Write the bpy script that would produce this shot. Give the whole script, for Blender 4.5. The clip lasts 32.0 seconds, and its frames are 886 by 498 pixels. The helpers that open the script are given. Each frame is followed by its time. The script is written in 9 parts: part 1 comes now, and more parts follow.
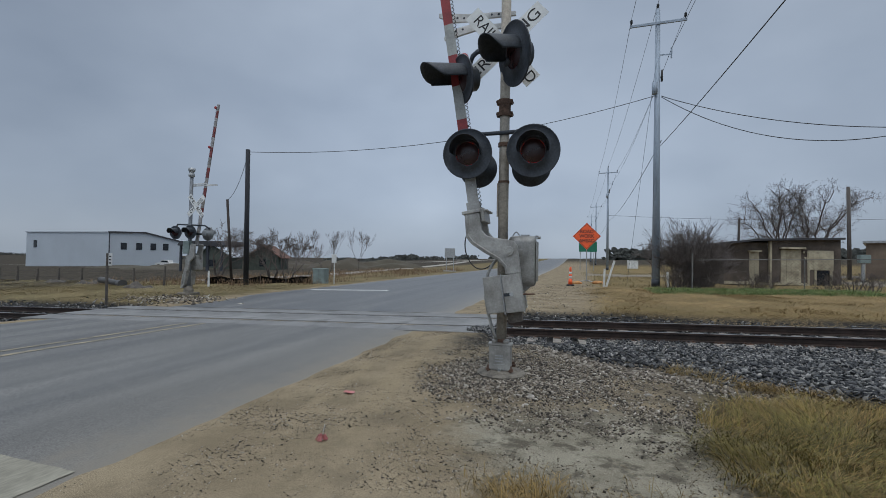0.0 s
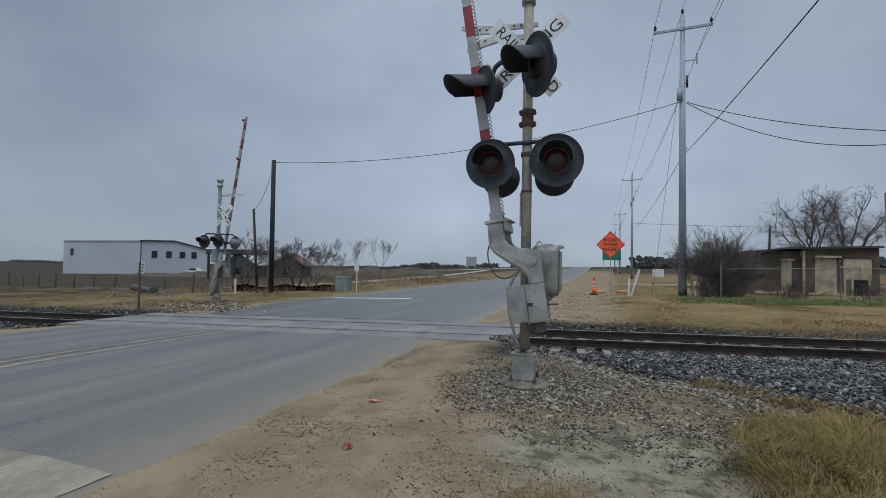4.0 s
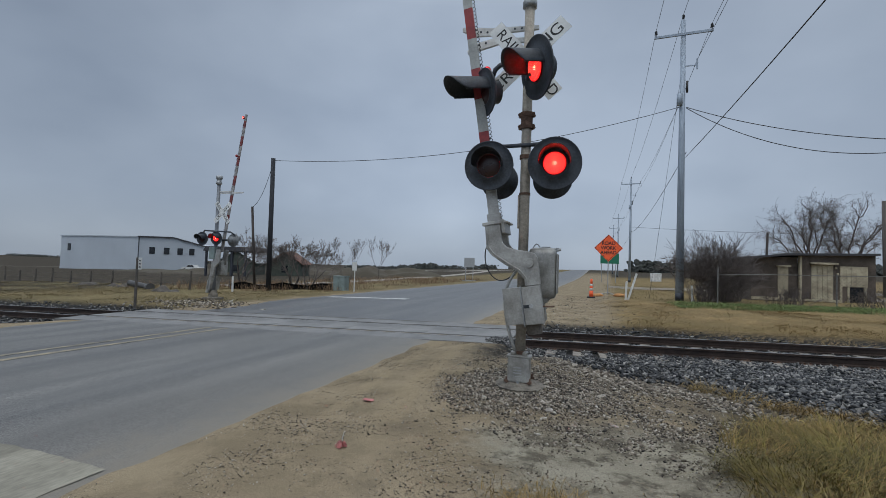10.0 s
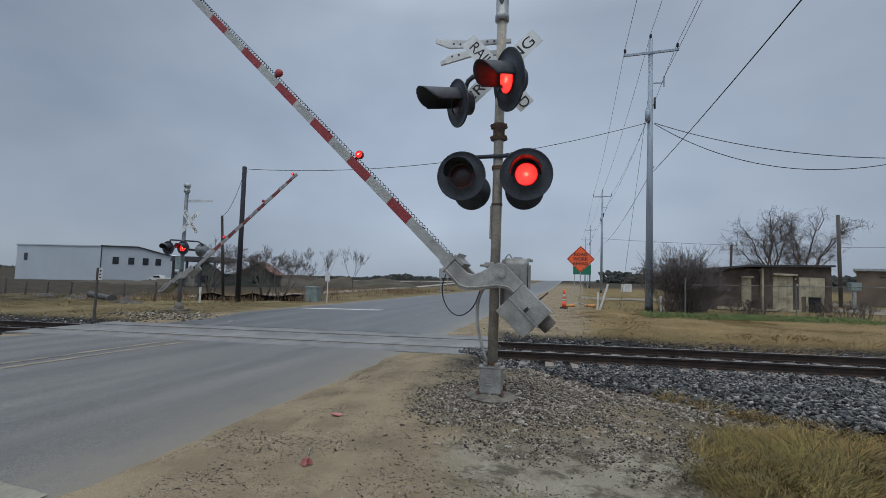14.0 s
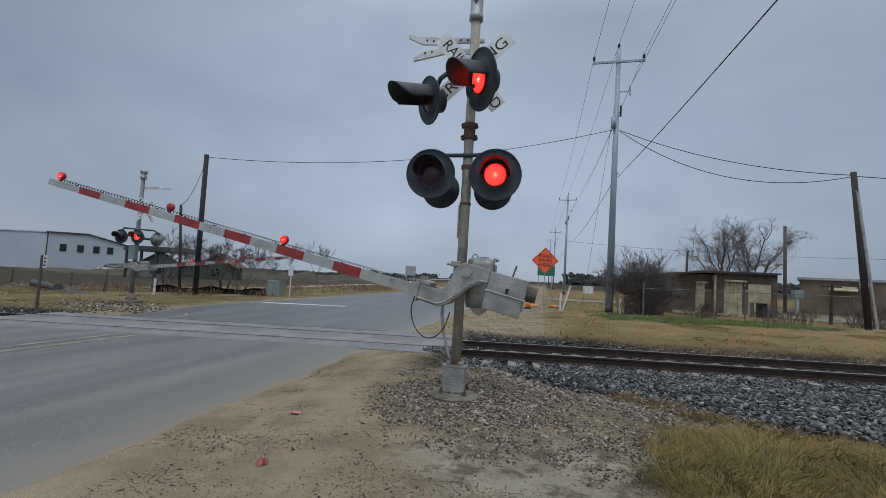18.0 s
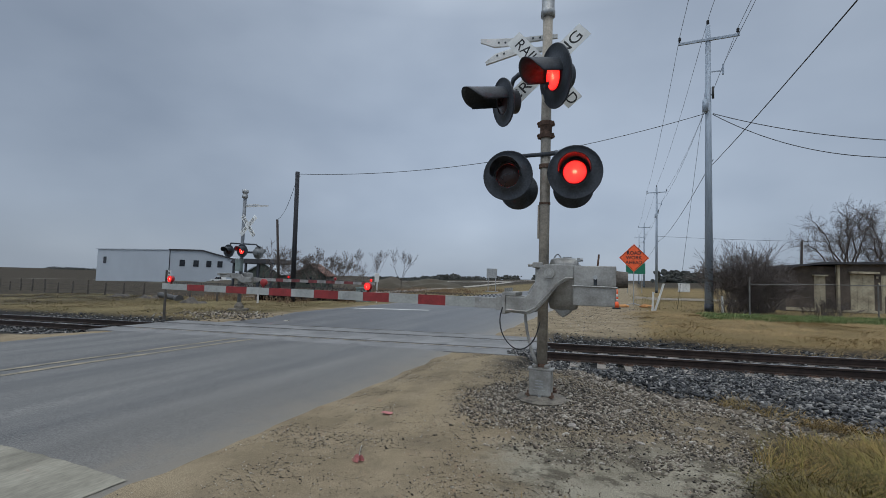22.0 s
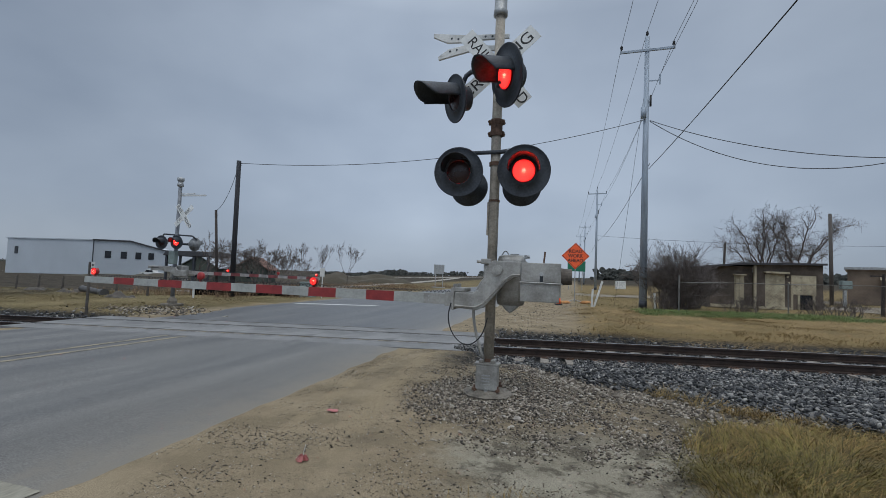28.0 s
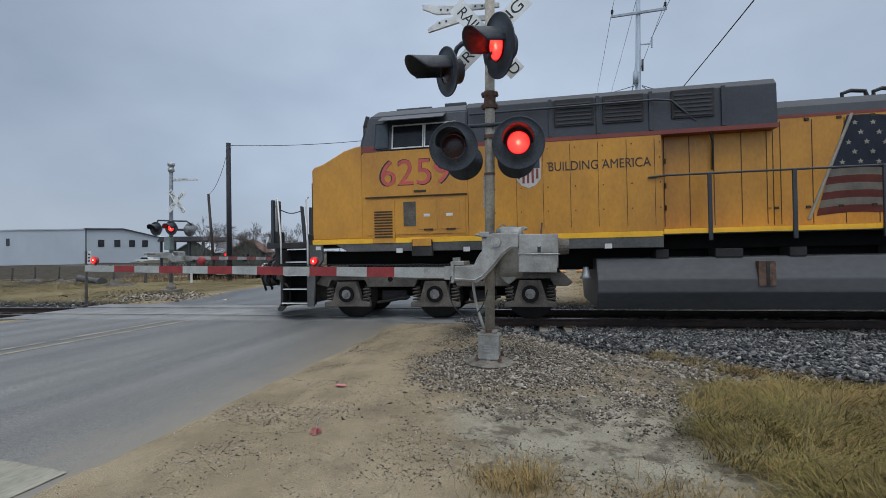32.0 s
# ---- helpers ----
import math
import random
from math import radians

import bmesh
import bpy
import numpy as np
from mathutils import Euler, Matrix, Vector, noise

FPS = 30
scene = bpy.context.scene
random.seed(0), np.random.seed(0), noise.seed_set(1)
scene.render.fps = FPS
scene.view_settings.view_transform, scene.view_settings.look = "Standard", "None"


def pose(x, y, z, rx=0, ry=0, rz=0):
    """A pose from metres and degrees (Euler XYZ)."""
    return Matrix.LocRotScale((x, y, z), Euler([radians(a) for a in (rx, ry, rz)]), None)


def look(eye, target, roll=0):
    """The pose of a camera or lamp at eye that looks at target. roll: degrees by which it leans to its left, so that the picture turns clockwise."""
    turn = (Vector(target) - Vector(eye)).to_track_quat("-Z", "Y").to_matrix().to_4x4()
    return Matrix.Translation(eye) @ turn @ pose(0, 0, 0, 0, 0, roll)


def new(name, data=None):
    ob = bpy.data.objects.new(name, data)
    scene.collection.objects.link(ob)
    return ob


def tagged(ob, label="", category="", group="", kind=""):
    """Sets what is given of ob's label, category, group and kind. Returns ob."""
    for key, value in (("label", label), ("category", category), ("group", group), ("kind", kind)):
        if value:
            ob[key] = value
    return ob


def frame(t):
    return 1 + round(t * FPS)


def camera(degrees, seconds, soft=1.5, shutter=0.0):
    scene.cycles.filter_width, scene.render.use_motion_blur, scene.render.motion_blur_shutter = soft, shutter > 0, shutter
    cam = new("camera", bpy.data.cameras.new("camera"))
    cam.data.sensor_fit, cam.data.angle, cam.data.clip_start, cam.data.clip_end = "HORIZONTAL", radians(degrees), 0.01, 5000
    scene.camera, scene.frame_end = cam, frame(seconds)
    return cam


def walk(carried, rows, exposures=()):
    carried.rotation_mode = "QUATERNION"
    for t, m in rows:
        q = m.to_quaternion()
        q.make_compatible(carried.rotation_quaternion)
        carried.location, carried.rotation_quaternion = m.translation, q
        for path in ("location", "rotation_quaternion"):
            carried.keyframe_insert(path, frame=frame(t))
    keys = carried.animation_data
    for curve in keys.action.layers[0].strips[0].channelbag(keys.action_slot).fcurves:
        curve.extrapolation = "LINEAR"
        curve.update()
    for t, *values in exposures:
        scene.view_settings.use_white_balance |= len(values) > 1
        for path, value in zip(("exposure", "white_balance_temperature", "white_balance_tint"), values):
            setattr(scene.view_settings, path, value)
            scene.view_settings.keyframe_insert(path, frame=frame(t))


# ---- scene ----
cam = camera(87.9, 32.0, 0.8)
PATH = [
    (0, 0.013, 0.035, 1.483, 15.87, 1.14, 1.02),
    (0.5, 0.004, 0.028, 1.484, 16.26, 1.20, 1.03),
    (1, -0.005, 0.024, 1.482, 16.87, 1.28, 1.30),
    (1.5, -0.001, 0.035, 1.486, 17.39, 1.35, 1.34),
    (2, 0.009, 0.037, 1.489, 17.33, 1.45, 1.50),
    (2.5, 0.011, 0.032, 1.492, 17.18, 1.59, 1.45),
    (3, 0.011, 0.011, 1.496, 17.30, 1.76, 1.28),
    (3.5, 0.002, -0.011, 1.495, 18.10, 1.94, 1.17),
    (4, 0.002, -0.006, 1.500, 18.54, 2.11, 1.10),
    (4.5, 0.008, -0.003, 1.500, 18.90, 2.21, 1.13),
    (6.5, 0.035, 0.025, 1.497, 18.89, 2.23, 1.38),
    (7, 0.027, 0.030, 1.494, 18.61, 2.27, 1.37),
    (7.5, 0.028, 0.029, 1.491, 18.47, 2.14, 1.25),
    (8, 0.019, 0.014, 1.495, 18.40, 2.17, 1.36),
    (8.5, 0.022, 0.015, 1.499, 18.39, 2.12, 1.51),
    (9, 0.016, 0.013, 1.495, 18.37, 2.06, 1.59),
    (9.5, 0.021, 0.008, 1.495, 18.33, 2.09, 1.82),
    (10, 0.018, -0.015, 1.501, 18.34, 2.21, 2.01),
    (10.5, -0.004, -0.022, 1.511, 18.47, 2.74, 2.02),
    (11, 0.014, -0.003, 1.515, 17.45, 3.61, 2.02),
    (11.5, 0.031, 0.002, 1.509, 16.78, 4.02, 2.26),
    (12, 0.035, 0.012, 1.511, 15.88, 4.24, 2.27),
    (12.5, 0.028, 0.025, 1.504, 15.63, 4.13, 2.16),
    (13, 0.023, 0.032, 1.503, 15.72, 3.90, 2.00),
    (13.5, 0.034, 0.037, 1.499, 15.65, 3.85, 1.95),
    (14, 0.042, 0.044, 1.499, 15.29, 3.66, 2.04),
    (14.5, 0.051, 0.053, 1.500, 14.70, 3.64, 2.01),
    (16.5, 0.054, 0.063, 1.503, 12.25, 3.49, 3.44),
    (17, 0.053, 0.067, 1.504, 11.72, 3.49, 3.51),
    (17.5, 0.043, 0.071, 1.504, 11.29, 3.60, 3.52),
    (18, 0.036, 0.072, 1.502, 11.17, 3.60, 3.56),
    (18.5, 0.027, 0.064, 1.502, 11.34, 3.55, 3.43),
    (19, 0.021, 0.069, 1.499, 11.49, 3.55, 3.41),
    (19.5, 0.017, 0.065, 1.497, 11.72, 3.53, 3.46),
    (20, 0.013, 0.051, 1.497, 13.44, 3.37, 3.31),
    (20.1, 0.013, 0.050, 1.497, 13.75, 3.36, 3.25),
    (20.2, 0.012, 0.048, 1.498, 15.42, 3.32, 2.92),
    (20.3, 0.011, 0.044, 1.499, 18.34, 3.25, 2.34),
    (20.4, 0.010, 0.039, 1.501, 22.09, 3.16, 1.59),
    (20.5, 0.010, 0.037, 1.502, 23.87, 3.12, 1.24),
    (21, 0.022, 0.041, 1.500, 23.87, 3.18, 1.65),
    (21.5, 0.040, 0.043, 1.504, 22.60, 3.33, 1.72),
    (22, 0.046, 0.041, 1.505, 21.18, 3.48, 1.77),
    (22.5, 0.043, 0.041, 1.506, 19.52, 3.62, 2.02),
    (23, 0.034, 0.040, 1.506, 18.35, 3.85, 2.24),
    (23.5, 0.028, 0.033, 1.504, 17.64, 3.86, 2.31),
    (24, 0.022, 0.029, 1.502, 17.27, 3.96, 2.56),
    (24.5, 0.012, 0.032, 1.500, 17.02, 4.00, 2.90),
    (26.5, 0.019, 0.052, 1.494, 16.27, 3.48, 3.41),
    (27, 0.019, 0.059, 1.498, 15.67, 3.29, 2.78),
    (27.5, 0.028, 0.065, 1.503, 15.12, 3.25, 2.41),
    (28, 0.012, 0.059, 1.501, 14.63, 3.19, 2.36),
    (28.5, -0.001, 0.059, 1.498, 14.51, 3.24, 2.23),
    (29, 0.005, 0.061, 1.501, 14.44, 3.11, 2.53),
    (29.5, -0.010, 0.029, 1.510, 14.33, 3.12, 1.94),
    (30, -0.008, 0.005, 1.515, 14.35, 2.99, 1.63),
    (30.5, 0.007, -0.021, 1.516, 14.37, 2.44, 0.80),
    (31, 0.023, -0.021, 1.517, 14.15, 1.61, 0.43),
    (31.5, 0.007, -0.023, 1.502, 14.00, 0.62, -0.11),
    (32, -0.009, -0.018, 1.496, 14.00, 0.08, -0.01),
]
# seconds, eye, yaw, pitch, roll
walk(cam, [(t, pose(x, y, z, 0, 0, yaw) @ pose(0, 0, 0, 90 + pitch) @ pose(0, 0, 0, 0, 0, roll)) for t, x, y, z, yaw, pitch, roll in PATH], [(0, 0.0), (30.6, 0.0), (31.2, 0.0), (31.6, 0.08), (32, 0.32)])
# ---- daylight: an even overcast with soft cloud banks ----
world = bpy.data.worlds.new("overcast_sky")
scene.world = world
world.use_nodes = True


def build_sky():
    nt = world.node_tree
    nt.nodes.clear()
    n = nt.nodes.new
    out, bg = n("ShaderNodeOutputWorld"), n("ShaderNodeBackground")
    sky = n("ShaderNodeTexSky")
    sky.sky_type, sky.sun_disc = "NISHITA", False
    sky.sun_elevation, sky.sun_rotation = radians(50), radians(200)
    tc, sep = n("ShaderNodeTexCoord"), n("ShaderNodeSeparateXYZ")
    nt.links.new(tc.outputs["Generated"], sep.inputs[0])
    # cloud banks, flattened towards the horizon
    mp = n("ShaderNodeMapping")
    mp.inputs["Scale"].default_value = (1.0, 1.0, 1.8)
    nt.links.new(tc.outputs["Generated"], mp.inputs[0])
    big, small = n("ShaderNodeTexNoise"), n("ShaderNodeTexNoise")
    big.inputs["Scale"].default_value, big.inputs["Detail"].default_value = 1.5, 3.5
    small.inputs["Scale"].default_value, small.inputs["Detail"].default_value = 5.0, 4.0
    for t in (big, small):
        nt.links.new(mp.outputs[0], t.inputs["Vector"])
    add = n("ShaderNodeMath")
    add.operation = "MULTIPLY_ADD"
    nt.links.new(small.outputs[0], add.inputs[0])
    add.inputs[1].default_value = 0.24
    nt.links.new(big.outputs[0], add.inputs[2])
    clouds = n("ShaderNodeValToRGB")
    clouds.color_ramp.elements[0].position, clouds.color_ramp.elements[0].color = 0.43, (0.715, 0.785, 0.862, 1)
    clouds.color_ramp.elements[1].position, clouds.color_ramp.elements[1].color = 0.80, (1.085, 1.145, 1.185, 1)
    nt.links.new(add.outputs[0], clouds.inputs[0])
    # brightness with height, as under a thick overcast
    rise = n("ShaderNodeValToRGB")
    el = rise.color_ramp.elements
    el[0].position, el[0].color = 0.0, (0.335, 0.37, 0.425, 1)
    el[1].position, el[1].color = 1.0, (1.15, 1.18, 1.22, 1)
    for p, c in ((0.12, (0.36, 0.405, 0.48, 1)), (0.30, (0.33, 0.375, 0.452, 1)), (0.5, (0.34, 0.38, 0.45, 1)), (0.75, (0.85, 0.88, 0.93, 1))):
        e = el.new(p)
        e.color = c
    nt.links.new(sep.outputs["Z"], rise.inputs[0])
    mul = n("ShaderNodeMix")
    mul.data_type, mul.blend_type = "RGBA", "MULTIPLY"
    mul.inputs[0].default_value = 1.0
    nt.links.new(rise.outputs[0], mul.inputs[6])
    nt.links.new(clouds.outputs[0], mul.inputs[7])
    # the cloud is thinner over the road
    half = n("ShaderNodeMapRange")
    half.inputs[1].default_value, half.inputs[2].default_value = -1.0, 1.0
    nt.links.new(sep.outputs["X"], half.inputs[0])
    side = n("ShaderNodeValToRGB")
    side.color_ramp.interpolation = "EASE"
    se = side.color_ramp.elements
    se[0].position, se[0].color = 0.06, (0.85, 0.85, 0.85, 1)
    se[1].position, se[1].color = 0.75, (0.90, 0.90, 0.90, 1)
    for p, g in ((0.33, 1.1), (0.52, 1.03)):
        se.new(p).color = (g, g, g, 1)
    nt.links.new(half.outputs[0], side.inputs[0])
    # and brighter behind, where the sun stands over the cloud
    back = n("ShaderNodeMapRange")
    back.interpolation_type = "SMOOTHSTEP"
    back.inputs[1].default_value, back.inputs[2].default_value, back.inputs[3].default_value, back.inputs[4].default_value = -0.75, 0.1, 1.4, 1.0
    nt.links.new(sep.outputs["Y"], back.inputs[0])
    both = n("ShaderNodeMath")
    both.operation = "MULTIPLY"
    nt.links.new(side.outputs[0], both.inputs[0])
    nt.links.new(back.outputs[0], both.inputs[1])
    lit = n("ShaderNodeVectorMath")
    lit.operation = "SCALE"
    nt.links.new(mul.outputs[2], lit.inputs[0])
    nt.links.new(both.outputs[0], lit.inputs["Scale"])
    thin = n("ShaderNodeMix")
    thin.data_type, thin.blend_type = "RGBA", "ADD"
    thin.inputs[0].default_value = 0.004
    nt.links.new(lit.outputs[0], thin.inputs[6])
    nt.links.new(sky.outputs[0], thin.inputs[7])
    nt.links.new(thin.outputs[2], bg.inputs[0])
    bg.inputs[1].default_value = 1.0
    nt.links.new(bg.outputs[0], out.inputs[0])


build_sky()
sun = new("sun", bpy.data.lights.new("sun", "SUN"))
sun.data.energy, sun.data.angle, sun.data.color = 0.6, radians(25), (1.0, 0.97, 0.93)
sun.matrix_world = look((0, 0, 30), (-6, 14, 0))
scene.view_settings.exposure = 0.0
# ---- materials ----
def mat(name, color, rough=0.8, metal=0.0, var=0.15, scale=3.0, fine=60.0, bump=0.1, color2=None, spec=0.5, coat=0.0, object_random=0.0, stretch=(1, 1, 1), island=0.0):
    """A surface with stains at a large scale and grain at a small one."""
    m = bpy.data.materials.new(name)
    m.use_nodes = True
    nt = m.node_tree
    b = nt.nodes["Principled BSDF"]
    n = nt.nodes.new
    b.inputs["Roughness"].default_value, b.inputs["Metallic"].default_value = rough, metal
    b.inputs["Specular IOR Level"].default_value = spec
    b.inputs["Coat Weight"].default_value = coat
    tc, mp = n("ShaderNodeTexCoord"), n("ShaderNodeMapping")
    mp.inputs["Scale"].default_value = stretch
    nt.links.new(tc.outputs["Object"], mp.inputs[0])
    a, f = n("ShaderNodeTexNoise"), n("ShaderNodeTexNoise")
    a.inputs["Scale"].default_value, a.inputs["Detail"].default_value, a.inputs["Roughness"].default_value = scale, 6.0, 0.65
    f.inputs["Scale"].default_value, f.inputs["Detail"].default_value = fine, 3.0
    for t in (a, f):
        nt.links.new(mp.outputs[0], t.inputs["Vector"])
    ramp = n("ShaderNodeValToRGB")
    c2 = color2 or tuple(c * (1 - 2.2 * var) for c in color)
    c1 = tuple(min(1, c * (1 + var)) for c in color)
    ramp.color_ramp.elements[0].position, ramp.color_ramp.elements[0].color = 0.32, (*c2, 1)
    ramp.color_ramp.elements[1].position, ramp.color_ramp.elements[1].color = 0.62, (*c1, 1)
    nt.links.new(a.outputs[0], ramp.inputs[0])
    mix = n("ShaderNodeMix")
    mix.data_type, mix.blend_type = "RGBA", "OVERLAY"
    mix.inputs[0].default_value = min(1.0, 2.2 * var)
    nt.links.new(ramp.outputs[0], mix.inputs[6])
    nt.links.new(f.outputs[0], mix.inputs[7])
    last = mix.outputs[2]
    if object_random or island:
        hsv = n("ShaderNodeHueSaturation")
        mr = n("ShaderNodeMapRange")
        if island:
            src = n("ShaderNodeNewGeometry").outputs["Random Per Island"]
        else:
            src = n("ShaderNodeObjectInfo").outputs["Random"]
        k = island or object_random
        mr.inputs[3].default_value, mr.inputs[4].default_value = 1 - k, 1 + k
        nt.links.new(src, mr.inputs[0])
        nt.links.new(mr.outputs[0], hsv.inputs["Value"])
        nt.links.new(last, hsv.inputs["Color"])
        last = hsv.outputs[0]
    nt.links.new(last, b.inputs["Base Color"])
    rr = n("ShaderNodeMapRange")
    rr.inputs[3].default_value, rr.inputs[4].default_value = max(0.02, rough - 0.12), min(1, rough + 0.1)
    nt.links.new(a.outputs[0], rr.inputs[0])
    nt.links.new(rr.outputs[0], b.inputs["Roughness"])
    if bump:
        bp = n("ShaderNodeBump")
        bp.inputs["Strength"].default_value, bp.inputs["Distance"].default_value = bump, 0.6 / fine
        nt.links.new(f.outputs[0], bp.inputs["Height"])
        nt.links.new(bp.outputs[0], b.inputs["Normal"])
    return m


def stone_mix(name, tones, rough=0.85, single=False):
    """Broken stone: every piece takes one of several tones, with a little grain."""
    m = bpy.data.materials.new(name)
    m.use_nodes = True
    nt = m.node_tree
    b = nt.nodes["Principled BSDF"]
    n = nt.nodes.new
    src = n("ShaderNodeObjectInfo").outputs["Random"] if single else n("ShaderNodeNewGeometry").outputs["Random Per Island"]
    ramp, tc, tex, mr, mul = n("ShaderNodeValToRGB"), n("ShaderNodeTexCoord"), n("ShaderNodeTexNoise"), n("ShaderNodeMapRange"), n("ShaderNodeVectorMath")
    el = ramp.color_ramp.elements
    el[0].position, el[0].color = tones[0][0], (*tones[0][1], 1)
    el[1].position, el[1].color = tones[-1][0], (*tones[-1][1], 1)
    for p, c in tones[1:-1]:
        el.new(p).color = (*c, 1)
    nt.links.new(src, ramp.inputs[0])
    nt.links.new(tc.outputs["Object"], tex.inputs["Vector"])
    tex.inputs["Scale"].default_value, tex.inputs["Detail"].default_value = (3.0 if single else 45.0), 4.0
    mr.inputs[1].default_value, mr.inputs[2].default_value, mr.inputs[3].default_value, mr.inputs[4].default_value = 0.3, 0.7, 0.7, 1.3
    nt.links.new(tex.outputs[0], mr.inputs[0])
    mul.operation = "SCALE"
    nt.links.new(ramp.outputs[0], mul.inputs[0])
    nt.links.new(mr.outputs[0], mul.inputs["Scale"])
    nt.links.new(mul.outputs[0], b.inputs["Base Color"])
    b.inputs["Roughness"].default_value, b.inputs["Specular IOR Level"].default_value = rough, 0.3
    return m


def glow(name, color, strength):
    m = bpy.data.materials.new(name)
    m.use_nodes = True
    b = m.node_tree.nodes["Principled BSDF"]
    b.inputs["Base Color"].default_value = (*color, 1)
    b.inputs["Emission Color"].default_value = (*color, 1)
    b.inputs["Emission Strength"].default_value = strength
    return m


M_CALICHE = mat("pale_caliche", (0.36, 0.33, 0.29), 0.95, var=0.15, scale=1.3, fine=40, bump=0.4)
M_BALLAST = stone_mix("grey_ballast", ((0.0, (0.022, 0.023, 0.025)), (0.3, (0.056, 0.058, 0.062)), (0.6, (0.12, 0.119, 0.118)), (0.85, (0.205, 0.20, 0.19)), (1.0, (0.36, 0.345, 0.32))), 0.65)
M_DUSTSTONE = stone_mix("dusty_tan_stone", ((0.0, (0.06, 0.053, 0.045)), (0.3, (0.13, 0.108, 0.085)), (0.7, (0.235, 0.20, 0.158)), (1.0, (0.39, 0.355, 0.30))))
M_STONE = stone_mix("brown_stone", ((0.0, (0.03, 0.028, 0.026)), (0.28, (0.095, 0.08, 0.063)), (0.6, (0.22, 0.184, 0.143)), (0.88, (0.36, 0.32, 0.262)), (1.0, (0.46, 0.43, 0.37))))
M_DRIVE = mat("pale_dirt_drive", (0.24, 0.205, 0.16), 0.95, var=0.2, scale=0.6, fine=20, bump=0.2)
M_FIELD = mat("brown_field", (0.058, 0.046, 0.034), 0.95, var=0.25, scale=0.06, fine=6, bump=0.5, color2=(0.075, 0.068, 0.045))
M_BLADE = mat("dry_grass_blade", (0.25, 0.165, 0.055), 0.85, var=0.15, scale=1.2, fine=40, bump=0.0, color2=(0.13, 0.092, 0.034), island=0.6)
M_GREENBLADE = mat("green_grass_blade", (0.12, 0.17, 0.05), 0.85, var=0.2, scale=2, fine=40, bump=0.0, island=0.35)
M_BROWNWEED = mat("brown_weed", (0.20, 0.13, 0.075), 0.9, var=0.2, scale=2, fine=40, bump=0.0, island=0.35)
M_RAIL = mat("rusty_rail", (0.045, 0.030, 0.024), 0.6, 0.4, var=0.25, scale=4, fine=60, bump=0.2)
M_RAILTOP = mat("polished_rail_head", (0.35, 0.34, 0.33), 0.35, 0.9, var=0.15, scale=2, fine=30, bump=0.05)
M_TIEPALE = mat("sun_bleached_tie", (0.24, 0.215, 0.185), 0.9, var=0.25, scale=4, fine=30, bump=0.4)
M_TIE = mat("weathered_tie", (0.10, 0.088, 0.076), 0.9, var=0.25, scale=4, fine=30, bump=0.4)
M_CONCRETE = mat("pale_concrete", (0.34, 0.335, 0.32), 0.8, var=0.18, scale=0.8, fine=45, bump=0.2, object_random=0.08)
M_ALU = mat("weathered_aluminium", (0.36, 0.355, 0.335), 0.48, 0.35, var=0.12, scale=3, fine=45, bump=0.08, color2=(0.19, 0.183, 0.165))
M_MAST = mat("tan_mast_paint", (0.315, 0.283, 0.235), 0.6, 0.2, var=0.2, scale=4, fine=40, bump=0.1)
M_GALV = mat("galvanised_steel", (0.40, 0.41, 0.41), 0.5, 0.6, var=0.15, scale=5, fine=40, bump=0.1)
M_RUST = mat("rusted_clamp", (0.14, 0.085, 0.06), 0.8, 0.3, var=0.3, scale=8, fine=50, bump=0.2)
M_BLACK = mat("faded_black_enamel", (0.034, 0.041, 0.051), 0.5, var=0.25, scale=5, fine=40, bump=0.04)
M_DARKRED = mat("unlit_red_lens", (0.03, 0.009, 0.009), 0.3, var=0.1, scale=10, fine=90, bump=0.15)
M_ARMLENS = mat("red_gate_lamp_shell", (0.34, 0.03, 0.03), 0.35, var=0.12, scale=10, fine=90, bump=0.05)
M_WHITE = mat("dirty_white_paint", (0.62, 0.62, 0.60), 0.6, var=0.14, scale=3, fine=35, bump=0.08)
M_REDSTRIPE = mat("red_reflective", (0.27, 0.03, 0.03), 0.45, var=0.15, scale=4, fine=50, bump=0.05)
M_ARMWHITE = mat("arm_white_reflective", (0.37, 0.38, 0.36), 0.5, var=0.12, scale=3, fine=40, bump=0.05)
M_INK = mat("black_lettering", (0.02, 0.02, 0.02), 0.6, var=0.1, bump=0.0)
M_CABLE = mat("black_cable", (0.02, 0.02, 0.022), 0.6, var=0.1, bump=0.0)
M_CREOSOTE = mat("dark_wood_pole", (0.045, 0.036, 0.032), 0.85, var=0.25, scale=2, fine=25, bump=0.3, stretch=(3, 3, 0.3))
M_POLE = mat("grey_steel_pole", (0.305, 0.36, 0.425), 0.6, 0.05, var=0.12, scale=1.5, fine=25, bump=0.08, stretch=(2, 2, 0.3))
M_ORANGE = mat("fluorescent_orange", (1.0, 0.135, 0.035), 0.5, var=0.05, scale=4, fine=40, bump=0.0)
M_PINK = mat("pink_survey_ribbon", (0.55, 0.20, 0.19), 0.6, var=0.1, bump=0.05)
M_YELLOWLINE = mat("faded_yellow_line", (0.26, 0.222, 0.155), 0.8, var=0.25, scale=3.5, fine=45, bump=0.1, color2=(0.13, 0.125, 0.11))
M_STOPLINE = mat("worn_white_line", (0.26, 0.245, 0.20), 0.9, var=0.16, scale=2.0, fine=40, bump=0.06, spec=0.15, stretch=(1, 0.3, 1))
M_METALWALL = mat("pale_metal_siding", (0.47, 0.51, 0.55), 0.5, 0.1, var=0.05, scale=0.05, fine=3, bump=0.0)
